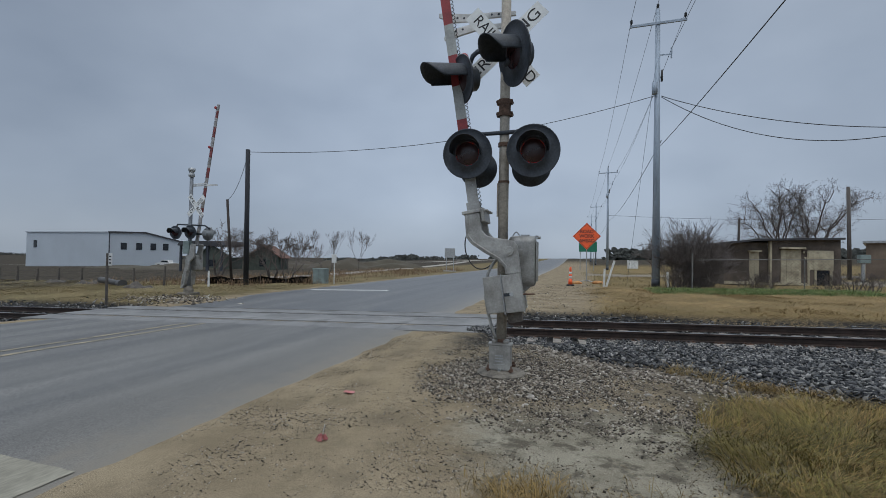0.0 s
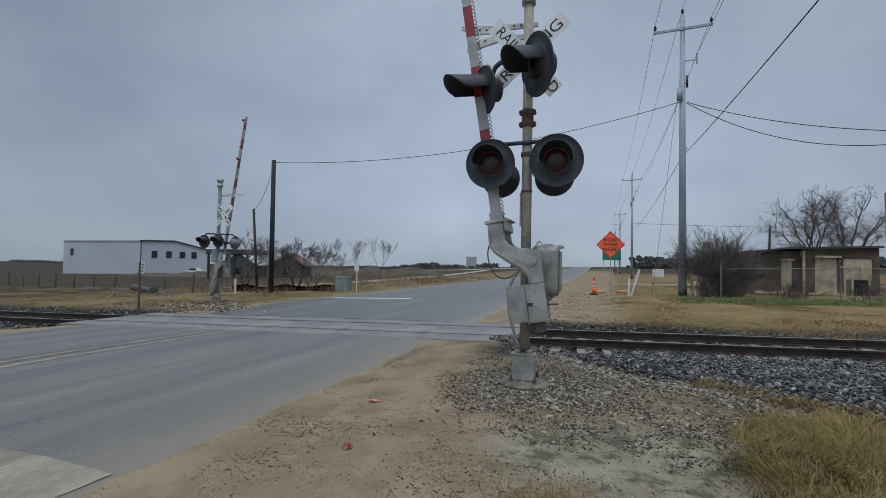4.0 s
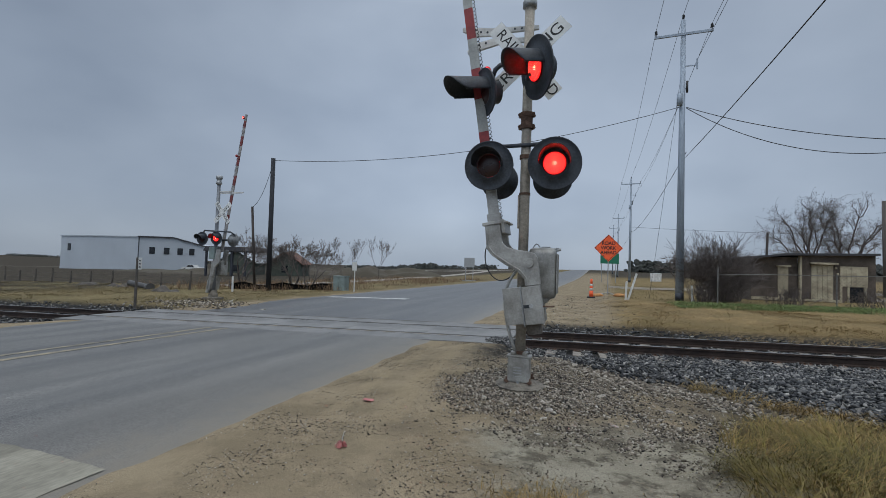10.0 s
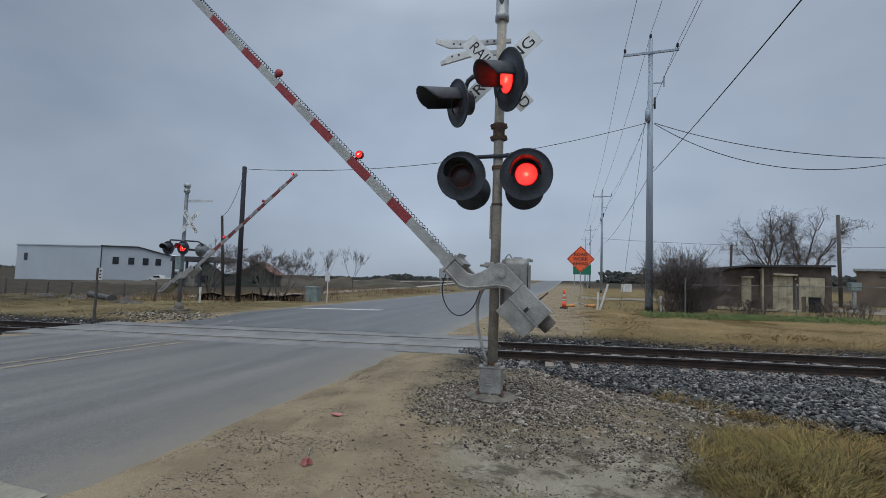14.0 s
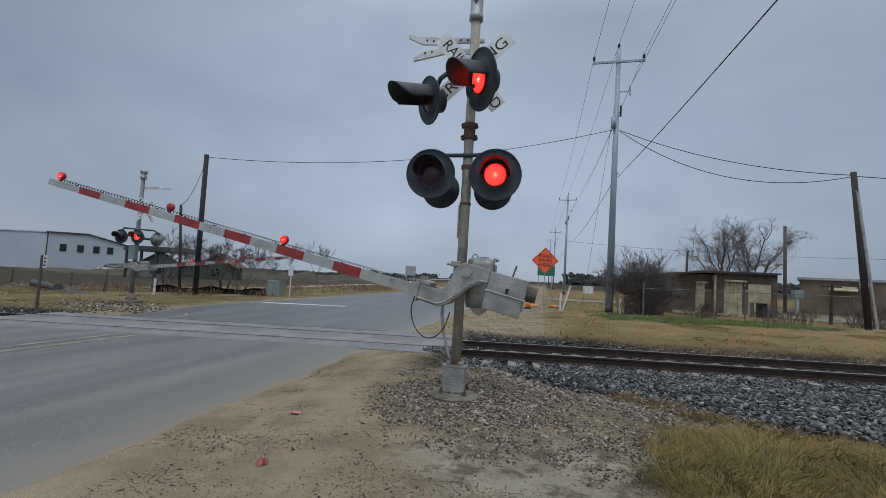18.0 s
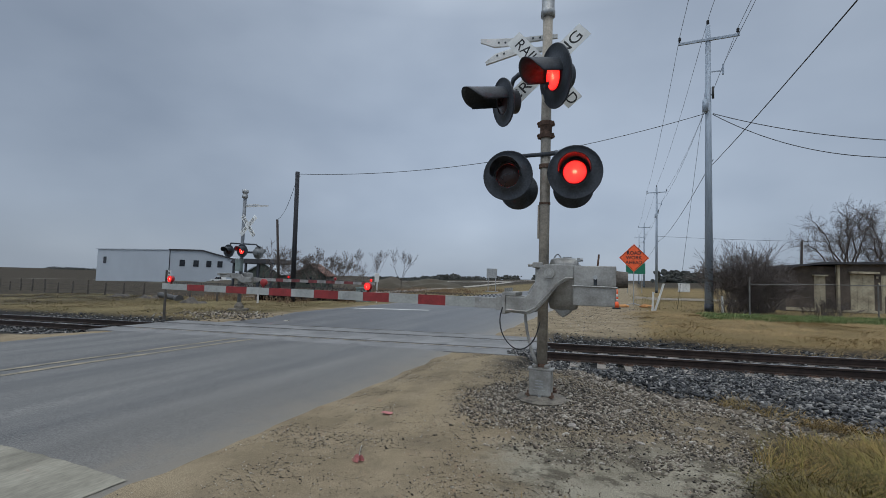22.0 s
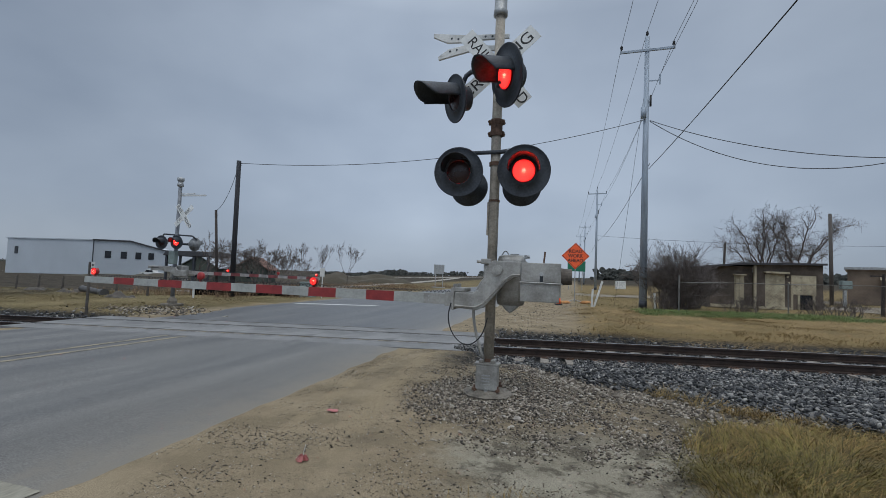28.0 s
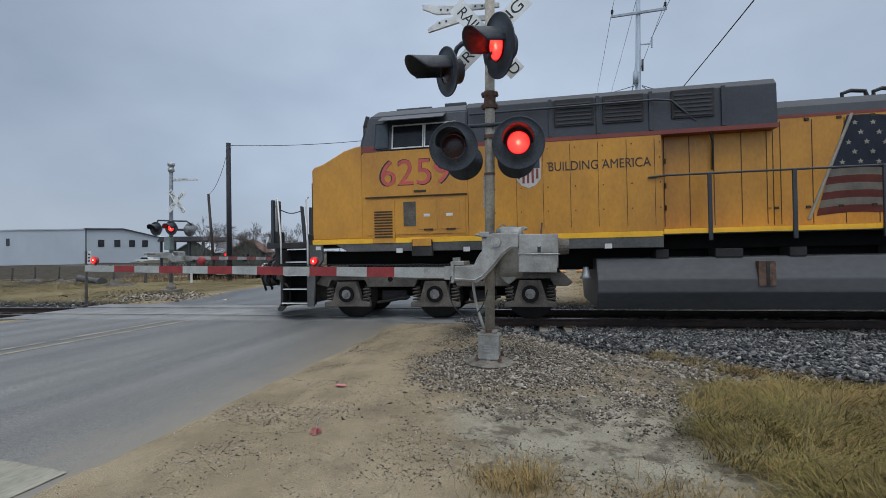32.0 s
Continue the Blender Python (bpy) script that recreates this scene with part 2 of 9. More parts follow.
M_DARKROOF = mat("dark_roof", (0.05, 0.05, 0.055), 0.7, var=0.15, scale=1, fine=20, bump=0.1)
M_WINDOW = mat("dark_glass", (0.012, 0.015, 0.02), 0.12, var=0.1, bump=0.0)
M_STUCCO = mat("stained_brown_stucco", (0.105, 0.083, 0.066), 0.9, var=0.3, scale=0.8, fine=25, bump=0.3)
M_CREAM = mat("peeling_cream_board", (0.40, 0.355, 0.25), 0.85, var=0.2, scale=2, fine=25, bump=0.2, color2=(0.22, 0.185, 0.13))
M_TAN = mat("tan_stucco", (0.19, 0.145, 0.11), 0.9, var=0.2, scale=0.6, fine=25, bump=0.2)
M_BARK = mat("grey_bark", (0.075, 0.065, 0.058), 0.9, var=0.25, scale=3, fine=20, bump=0.3)
M_TWIG = mat("bare_twigs", (0.125, 0.104, 0.095), 0.9, var=0.2, scale=2, fine=20, bump=0.0)
M_EVERGREEN = mat("dark_foliage", (0.08, 0.084, 0.075), 0.9, var=0.3, scale=1, fine=8, bump=0.0, island=0.4)
M_GREENSIGN = mat("green_road_sign", (0.01, 0.16, 0.09), 0.5, var=0.05, bump=0.0)
M_UTILBOX = mat("green_grey_cabinet", (0.20, 0.25, 0.24), 0.6, var=0.12, bump=0.05)
M_LED = glow("lit_red_led", (1.0, 0.030, 0.024), 12.0)
M_LEDCORE = glow("lit_red_led_core", (1.0, 0.30, 0.18), 12.0)
M_LITLENS = glow("lit_red_lens", (0.9, 0.008, 0.010), 0.2)
M_YELLOW = mat("armour_yellow", (0.54, 0.25, 0.026), 0.4, var=0.09, scale=0.7, fine=22, bump=0.03, color2=(0.36, 0.16, 0.026), stretch=(1, 1, 0.5))
M_LOCOGREY = mat("harbour_grey", (0.036, 0.040, 0.049), 0.5, var=0.15, scale=0.9, fine=20, bump=0.03)
M_LOCORED = mat("signal_red_stripe", (0.20, 0.04, 0.028), 0.45, var=0.1, scale=1, fine=30, bump=0.02)
M_UNDER = mat("grimy_underframe", (0.026, 0.024, 0.023), 0.75, var=0.3, scale=2, fine=30, bump=0.15)
M_TRUCK = mat("dusty_truck_frame", (0.105, 0.09, 0.075), 0.8, var=0.28, scale=2, fine=30, bump=0.2)
M_TANK = mat("grimy_grey_tank", (0.075, 0.075, 0.077), 0.5, var=0.12, scale=0.5, fine=12, bump=0.03, color2=(0.06, 0.058, 0.056), stretch=(0.5, 1, 1))
M_STEELWHITE = mat("white_handrail", (0.62, 0.62, 0.60), 0.5, var=0.1, bump=0.02)
M_SEAM = mat("dark_panel_seam", (0.05, 0.03, 0.012), 0.8, var=0.1, bump=0.0)
M_CABGLASS = mat("cab_window_glass", (0.03, 0.035, 0.042), 0.08, var=0.1, bump=0.0)
M_FLAGBLUE = mat("faded_flag_blue", (0.03, 0.038, 0.062), 0.5, var=0.12, bump=0.0)
M_FLAGRED = mat("faded_flag_red", (0.20, 0.05, 0.038), 0.5, var=0.12, bump=0.0)
M_FLAGWHITE = mat("faded_flag_white", (0.29, 0.265, 0.22), 0.5, var=0.12, bump=0.0)
M_RUBBER = mat("dull_black_rubber", (0.012, 0.012, 0.012), 0.95, var=0.2, bump=0.0, spec=0.1)
M_PANEL = mat("worn_grey_panel", (0.192, 0.190, 0.187), 0.75, var=0.2, scale=0.9, fine=45, bump=0.25, object_random=0.05)
M_FOOT = mat("dirty_concrete_foot", (0.17, 0.152, 0.125), 0.9, var=0.25, scale=6, fine=40, bump=0.4)
M_FENCESTEEL = mat("dull_fence_steel", (0.17, 0.165, 0.155), 0.7, 0.3, var=0.2, bump=0.0)
M_OLDWOOD = mat("weathered_grey_wood", (0.10, 0.088, 0.08), 0.9, var=0.2, scale=2, fine=25, bump=0.2, stretch=(3, 3, 0.3))
M_TAR = mat("tarred_wood", (0.022, 0.024, 0.030), 0.8, var=0.2, scale=2, fine=25, bump=0.2, stretch=(3, 3, 0.3))
M_FARLINE = mat("clean_white_line", (0.55, 0.55, 0.53), 0.7, var=0.12, scale=2.0, fine=40, bump=0.05)
M_DULLRED = mat("dull_red_stripe", (0.19, 0.045, 0.045), 0.6, var=0.2, scale=4, fine=50, bump=0.05)
M_DULLWHITE = mat("dull_grey_stripe", (0.30, 0.285, 0.275), 0.6, var=0.2, scale=3, fine=40, bump=0.05)


# ---- mesh tools ----
def finish(bm, name, material, parent=None, label="", smooth=False, m=None):
    me = bpy.data.meshes.new(name)
    bm.normal_update()
    bm.to_mesh(me)
    bm.free()
    for mt in material if isinstance(material, (list, tuple)) else [material]:
        me.materials.append(mt)
    if smooth:
        for p in me.polygons:
            p.use_smooth = True
    ob = new(name, me)
    if parent is not None:
        ob.parent = parent
    if m is not None:
        ob.matrix_basis = m
    if label:
        ob["label"] = label
    return ob


def part(name, bm, material, parent, label="", smooth=False, m=None):
    """One mesh object under a thing or a part."""
    return finish(bm, name, material, parent, label, smooth, m)


def thing(name, m, label, category, group="", kind=""):
    """An Empty at the base of a thing."""
    ob = new(name)
    ob.empty_display_size = 0.1
    ob.matrix_basis = m
    return tagged(ob, label, category, group, kind)


def box(bm, x0, x1, y0, y1, z0, z1, bevel=0.0, m=None, mi=0):
    r = bmesh.ops.create_cube(bm, size=1.0)
    vs = r["verts"]
    for v in vs:
        v.co = Vector(((x0 + x1) / 2 + v.co.x * (x1 - x0), (y0 + y1) / 2 + v.co.y * (y1 - y0), (z0 + z1) / 2 + v.co.z * (z1 - z0)))
    fs = {f for v in vs for f in v.link_faces}
    for f in fs:
        f.material_index = mi
    if bevel:
        es = {e for v in vs for e in v.link_edges}
        r = bmesh.ops.bevel(bm, geom=list(es), offset=bevel, segments=2, affect="EDGES", profile=0.6)
        vs = list({v for f in r["faces"] for v in f.verts} | {v for v in vs if v.is_valid})
    if m is not None:
        bmesh.ops.transform(bm, matrix=m, verts=vs)
    return bm


def tube(bm, p0, p1, r0, r1=None, seg=12, caps=True):
    """A tapered round bar from p0 to p1."""
    p0, p1 = Vector(p0), Vector(p1)
    d = p1 - p0
    if d.length < 1e-6:
        return bm
    q = d.to_track_quat("Z", "Y").to_matrix().to_4x4()
    bmesh.ops.create_cone(bm, cap_ends=caps, segments=seg, radius1=r0, radius2=r0 if r1 is None else r1, depth=d.length, matrix=Matrix.Translation((p0 + p1) / 2) @ q)
    return bm


def sweep(bm, pts, r, seg=8):
    """A round bar or cable along points."""
    pts = [Vector(p) for p in pts]
    rings = []
    up = Vector((0.13, 0.21, 0.97))
    for i, p in enumerate(pts):
        d = (pts[min(i + 1, len(pts) - 1)] - pts[max(i - 1, 0)]).normalized()
        a = d.cross(up).normalized() if abs(d.dot(up)) < 0.98 else d.cross(Vector((1, 0, 0))).normalized()
        b = d.cross(a)
        rr = r[i] if isinstance(r, (list, tuple)) else r
        rings.append([bm.verts.new(p + (a * math.cos(2 * math.pi * k / seg) + b * math.sin(2 * math.pi * k / seg)) * rr) for k in range(seg)])
    for u, v in zip(rings, rings[1:]):
        for k in range(seg):
            bm.faces.new((u[k], u[(k + 1) % seg], v[(k + 1) % seg], v[k]))
    if seg > 2:
        bm.faces.new(rings[0][::-1])
        bm.faces.new(rings[-1])
    return bm


def prism(bm, outline, y0, y1, axis="y", bevel=0.0, mi=0):
    """An outline of (a, b) pairs pushed through: along y it is x, z; along x it is y, z; along z it is x, y."""
    place = {"y": lambda a, b, c: (a, c, b), "x": lambda a, b, c: (c, a, b), "z": lambda a, b, c: (a, b, c)}[axis]
    lo = [bm.verts.new(place(a, b, y0)) for a, b in outline]
    hi = [bm.verts.new(place(a, b, y1)) for a, b in outline]
    fs = [bm.faces.new(lo), bm.faces.new(hi[::-1])]
    n = len(lo)
    for k in range(n):
        fs.append(bm.faces.new((lo[k], hi[k], hi[(k + 1) % n], lo[(k + 1) % n])))
    bmesh.ops.recalc_face_normals(bm, faces=fs)
    for f in fs:
        f.material_index = mi
    if bevel:
        es = {e for f in fs for e in f.edges}
        bmesh.ops.bevel(bm, geom=list(es), offset=bevel, segments=2, affect="EDGES", profile=0.6)
    return bm


def lathe(bm, profile, seg=24, m=None):
    """A profile of (radius, height) turned about z."""
    rings = []
    for r, z in profile:
        rings.append([bm.verts.new((r * math.cos(2 * math.pi * k / seg), r * math.sin(2 * math.pi * k / seg), z)) for k in range(seg)] if r > 1e-6 else [bm.verts.new((0, 0, z))])
    fs = []
    for u, v in zip(rings, rings[1:]):
        for k in range(seg):
            a, b = u[k % len(u)], u[(k + 1) % len(u)]
            c, d = v[(k + 1) % len(v)], v[k % len(v)]
            q = list(dict.fromkeys((a, b, c, d)))
            if len(q) > 2:
                fs.append(bm.faces.new(q))
    if m is not None:
        bmesh.ops.transform(bm, matrix=m, verts=[v for r in rings for v in r])
    return bm


def letters(text, size, name, material, parent, m, depth=0.002, label="", width=1.0, bold=0.0):
    """Raised writing as a mesh, centred, in the x, z plane of m, read from -y."""
    cu = bpy.data.curves.new(name, "FONT")
    cu.body, cu.size, cu.align_x, cu.align_y, cu.extrude = text, size, "CENTER", "CENTER", depth
    cu.offset = size * bold
    tmp = new(name, cu)
    dg = bpy.context.evaluated_depsgraph_get()
    me = bpy.data.meshes.new_from_object(tmp.evaluated_get(dg))
    bpy.data.objects.remove(tmp)
    bpy.data.curves.remove(cu)
    me.transform(Matrix.Rotation(radians(90), 4, "X") @ Matrix.Diagonal((width, 1, 1, 1)))
    me.materials.clear()
    me.materials.append(material)
    ob = new(name, me)
    ob.parent, ob.matrix_basis = parent, m
    if label:
        ob["label"] = label
    return ob
# ---- the lie of the land ----
TRACK_Y, TRACK_SLOPE = 11.33, 0.05
TILT = 0.021  # the whole plain falls gently to the left
TRACK_TURN = math.degrees(math.atan(TRACK_SLOPE))
ROAD_R, ROAD_L, ROAD_MID = -3.25, -13.6, -8.75
RAIL_TOP = -0.04


def smooth(a, b, x):
    t = min(1.0, max(0.0, (x - a) / (b - a)))
    return t * t * (3 - 2 * t)


def far_rise(x, y):
    """The road climbs a low crest far off."""
    return 3.0 * smooth(70, 380, y) * smooth(-200, -60, x)


def off_track(x, y):
    """Metres across the track's centre line, positive beyond it."""
    return (y - TRACK_Y - TRACK_SLOPE * x) / math.sqrt(1 + TRACK_SLOPE**2)


def land(x, y):
    """The height of the open ground."""
    z = 0.0
    d = off_track(x, y)
    on_road = smooth(-15.2, -14.2, x) * smooth(-2.3, -3.1, x)
    crossing = smooth(-15.2, -14.2, x) * smooth(-1.35, -1.8, x)
    bed = smooth(3.4, 1.7, abs(d)) * (1 - crossing)
    z += bed * -0.27
    if x > -3.4:
        # the ballast shoulder falls gently to the right on the near side
        z -= 0.10 * smooth(1.2, 3.5, x) * smooth(-5.5, -3.2, d) * (1 - bed)
    rough = noise.noise(Vector((x * 0.7, y * 0.7, 0))) * 0.035 + noise.noise(Vector((x * 2.3, y * 2.3, 3))) * 0.014
    z += rough * (1 - on_road) * (0.4 + 0.6 * smooth(0, 20, y))
    z += 0.10 * smooth(2.2, 4.0, d) * smooth(0.2, 2.0, x) * (1 - smooth(24, 34, y))
    z -= 0.05 * max(on_road, crossing * smooth(2.2, 1.4, abs(d)))
    return z + far_rise(x, y) + TILT * max(-700.0, min(700.0, x))


def axis(spans):
    out = []
    for a, b, step in spans:
        n = max(1, round((b - a) / step))
        out += [a + (b - a) * k / n for k in range(n)]
    return out + [spans[-1][1]]


def ground_material():
    m = bpy.data.materials.new("open_ground")
    m.use_nodes = True
    nt = m.node_tree
    b = nt.nodes["Principled BSDF"]
    n, link = nt.nodes.new, nt.links.new
    tc, sep = n("ShaderNodeTexCoord"), n("ShaderNodeSeparateXYZ")
    link(tc.outputs["Object"], sep.inputs[0])
    X, Y = sep.outputs[0], sep.outputs[1]

    def tex(scale, detail=5.0, rough=0.6):
        t = n("ShaderNodeTexNoise")
        t.inputs["Scale"].default_value, t.inputs["Detail"].default_value, t.inputs["Roughness"].default_value = scale, detail, rough
        link(tc.outputs["Object"], t.inputs["Vector"])
        return t.outputs[0]

    def calc(op, a, b_):
        k = n("ShaderNodeMath")
        k.operation = op
        for i, v in enumerate((a, b_)):
            if isinstance(v, (int, float)):
                k.inputs[i].default_value = v
            else:
                link(v, k.inputs[i])
        return k.outputs[0]

    def step(v, lo, hi):
        r = n("ShaderNodeMapRange")
        r.interpolation_type = "SMOOTHSTEP"
        r.inputs[1].default_value, r.inputs[2].default_value = min(lo, hi), max(lo, hi)
        r.inputs[3].default_value, r.inputs[4].default_value = (0, 1) if lo < hi else (1, 0)
        link(v, r.inputs[0])
        return r.outputs[0]

    def blend(f, a, c):
        k = n("ShaderNodeMix")
        k.data_type = "RGBA"
        link(f, k.inputs[0])
        for i, v in ((6, a), (7, c)):
            if isinstance(v, tuple):
                k.inputs[i].default_value = (*v, 1)
            else:
                link(v, k.inputs[i])
        return k.outputs[2]

    big, mid, fine, grit = tex(0.25), tex(1.3), tex(9.0), tex(120.0, 3.0)
    wob = calc("MULTIPLY", calc("SUBTRACT", mid, 0.5), 1.6)
    wob2 = calc("MULTIPLY", calc("SUBTRACT", fine, 0.5), 0.7)
    xw = calc("ADD", calc("ADD", X, wob), wob2)
    yw = calc("ADD", calc("ADD", Y, wob), wob2)
    d = calc("MULTIPLY", calc("SUBTRACT", calc("SUBTRACT", Y, TRACK_Y), calc("MULTIPLY", X, TRACK_SLOPE)), 0.98)
    dw = calc("ADD", d, wob2)
    # colours, each with patches and grit
    field = blend(step(mid, 0.38, 0.62), (0.036, 0.031, 0.024), (0.082, 0.069, 0.052))
    straw = blend(step(big, 0.40, 0.60), (0.16, 0.122, 0.058), (0.23, 0.168, 0.081))
    straw = blend(step(fine, 0.35, 0.7), straw, (0.21, 0.154, 0.078))
    verge = blend(step(big, 0.40, 0.60), (0.145, 0.118, 0.063), (0.195, 0.152, 0.082))
    sand = blend(step(mid, 0.35, 0.65), (0.208, 0.166, 0.110), (0.290, 0.234, 0.157))
    pale = blend(step(mid, 0.35, 0.65), (0.215, 0.192, 0.145), (0.29, 0.265, 0.205))
    pale = blend(calc("MULTIPLY", step(tex(3.2, 8.0, 0.7), 0.48, 0.60), 0.95), pale, (0.105, 0.092, 0.07))
    # bed colour near black: occlusion in the ballast gaps is put into it
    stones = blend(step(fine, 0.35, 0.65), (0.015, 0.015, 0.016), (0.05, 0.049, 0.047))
    col = field
    # verges on both sides of the line beyond and the near grass
    far = calc("MULTIPLY", step(d, 1.0, 2.5), step(xw, -0.8, 0.6))
    col = blend(calc("MULTIPLY", far, step(calc("ADD", Y, wob), 150, 100)), col, straw)
    col = blend(calc("MULTIPLY", step(xw, -12.5, -13.5), calc("MULTIPLY", step(xw, -34, -26), step(dw, 1.5, 2.5))), col, verge)
    # underlayer of the near grass, darkened to paint in shade between blades
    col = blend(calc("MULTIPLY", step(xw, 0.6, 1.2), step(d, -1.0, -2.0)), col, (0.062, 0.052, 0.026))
    # sandy shoulder beside the road
    widen = calc("ADD", calc("MULTIPLY", calc("MAXIMUM", d, 0.0), 0.03), 0.2)
    sx = calc("SUBTRACT", xw, widen)
    beyond = calc("MULTIPLY", step(sx, 0.9, -0.1), step(xw, -15.0, -14.2))
    col = blend(calc("MULTIPLY", beyond, step(Y, 240, 120)), col, sand)
    near = calc("MULTIPLY", step(xw, 1.55, 0.75), step(d, 0.5, 0.0))
    col = blend(calc("MULTIPLY", near, step(xw, -14.8, -14.0)), col, sand)
    # smooth wheel tracks that swing in from the road, paler than the rest
    bend = calc("MULTIPLY", calc("POWER", calc("MAXIMUM", calc("SUBTRACT", 9.6, Y), 0.0), 2.0), 0.018)
    lane = calc("ADD", calc("SUBTRACT", calc("ADD", X, calc("MULTIPLY", wob2, 0.25)), bend), 2.45)
    tread = calc("ADD", step(calc("ABSOLUTE", lane, 0.0), 0.20, 0.08), step(calc("ABSOLUTE", calc("ADD", lane, 0.62), 0.0), 0.16, 0.05))
    tread = calc("MULTIPLY", tread, calc("MULTIPLY", step(Y, 10.2, 9.2), step(Y, 3.0, 5.0)))
    col = blend(calc("MULTIPLY", tread, 0.7), col, (0.29, 0.232, 0.15))
    # damp darker patches
    damp = calc("MULTIPLY", step(tex(0.9, 6.0, 0.7), 0.52, 0.66), near)
    col = blend(calc("MULTIPLY", damp, 0.5), col, (0.15, 0.122, 0.088))
    # pale trodden clay before the mast
    px = calc("MULTIPLY", calc("SUBTRACT", xw, 0.35), 0.75)
    py = calc("SUBTRACT", calc("ADD", Y, wob2), 3.9)
    rad = calc("SQRT", calc("ADD", calc("MULTIPLY", px, px), calc("MULTIPLY", py, py)), 0.0)
    col = blend(step(rad, 1.25, 0.7), col, pale)
    # dark soil and fines among the trampled stones
    sx2 = calc("MULTIPLY", calc("SUBTRACT", X, 0.0), 0.62)
    sy2 = calc("MULTIPLY", calc("SUBTRACT", calc("ADD", Y, wob2), 5.7), 0.8)
    spread = calc("SQRT", calc("ADD", calc("MULTIPLY", sx2, sx2), calc("MULTIPLY", sy2, sy2)), 0.0)
    soil = calc("MULTIPLY", step(spread, 1.25, 0.7), step(tex(2.1, 6.0, 0.7), 0.40, 0.56))
    col = blend(calc("MULTIPLY", soil, 0.6), col, (0.115, 0.097, 0.075))
    # stony bed of the line, its ground darkened as painted shade between stones
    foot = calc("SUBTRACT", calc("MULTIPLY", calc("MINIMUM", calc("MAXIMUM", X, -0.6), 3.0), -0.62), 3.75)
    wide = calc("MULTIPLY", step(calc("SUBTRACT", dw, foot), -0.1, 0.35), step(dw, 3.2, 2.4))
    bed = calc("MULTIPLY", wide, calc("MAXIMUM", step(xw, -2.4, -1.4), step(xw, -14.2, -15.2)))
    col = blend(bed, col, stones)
    speck = n("ShaderNodeMapRange")
    speck.inputs[1].default_value, speck.inputs[2].default_value, speck.inputs[3].default_value, speck.inputs[4].default_value = 0.28, 0.72, 0.12, 0.88
    link(grit, speck.inputs[0])
    speck = speck.outputs[0]
    k = n("ShaderNodeMix")
    k.data_type, k.blend_type = "RGBA", "OVERLAY"
    k.inputs[0].default_value = 0.6
    link(col, k.inputs[6])
    link(speck, k.inputs[7])
    link(k.outputs[2], b.inputs["Base Color"])
    b.inputs["Roughness"].default_value = 0.93
    b.inputs["Specular IOR Level"].default_value = 0.06
    bp = n("ShaderNodeBump")
    bp.inputs["Strength"].default_value, bp.inputs["Distance"].default_value = 0.3, 0.012
    link(calc("ADD", grit, calc("MULTIPLY", fine, 1.5)), bp.inputs["Height"])
    link(bp.outputs[0], b.inputs["Normal"])
    return m


def build_ground():
    xs = axis([(-2500, -400, 300), (-400, -100, 50), (-100, -30, 5), (-30, -4, 0.7), (-4, 6, 0.12), (6, 12, 0.3), (12, 40, 1.5), (40, 400, 40), (400, 2500, 350)])
    ys = axis([(-60, -4, 8), (-4, 1, 1), (1, 14, 0.12), (14, 36, 0.45), (36, 120, 4), (120, 400, 10), (400, 3500, 400)])
    verts = [(x, y, land(x, y)) for y in ys for x in xs]
    w = len(xs)
    faces = [(j * w + i, j * w + i + 1, j * w + w + i + 1, j * w + w + i) for j in range(len(ys) - 1) for i in range(w - 1)]
    me = bpy.data.meshes.new("ground")
    me.from_pydata(verts, [], faces)
    me.materials.append(ground_material())
    for p in me.polygons:
        p.use_smooth = True
    tagged(new("ground", me), "open ground of sandy gravel, dry grass and brown field", "ground", kind="structure")


build_ground()


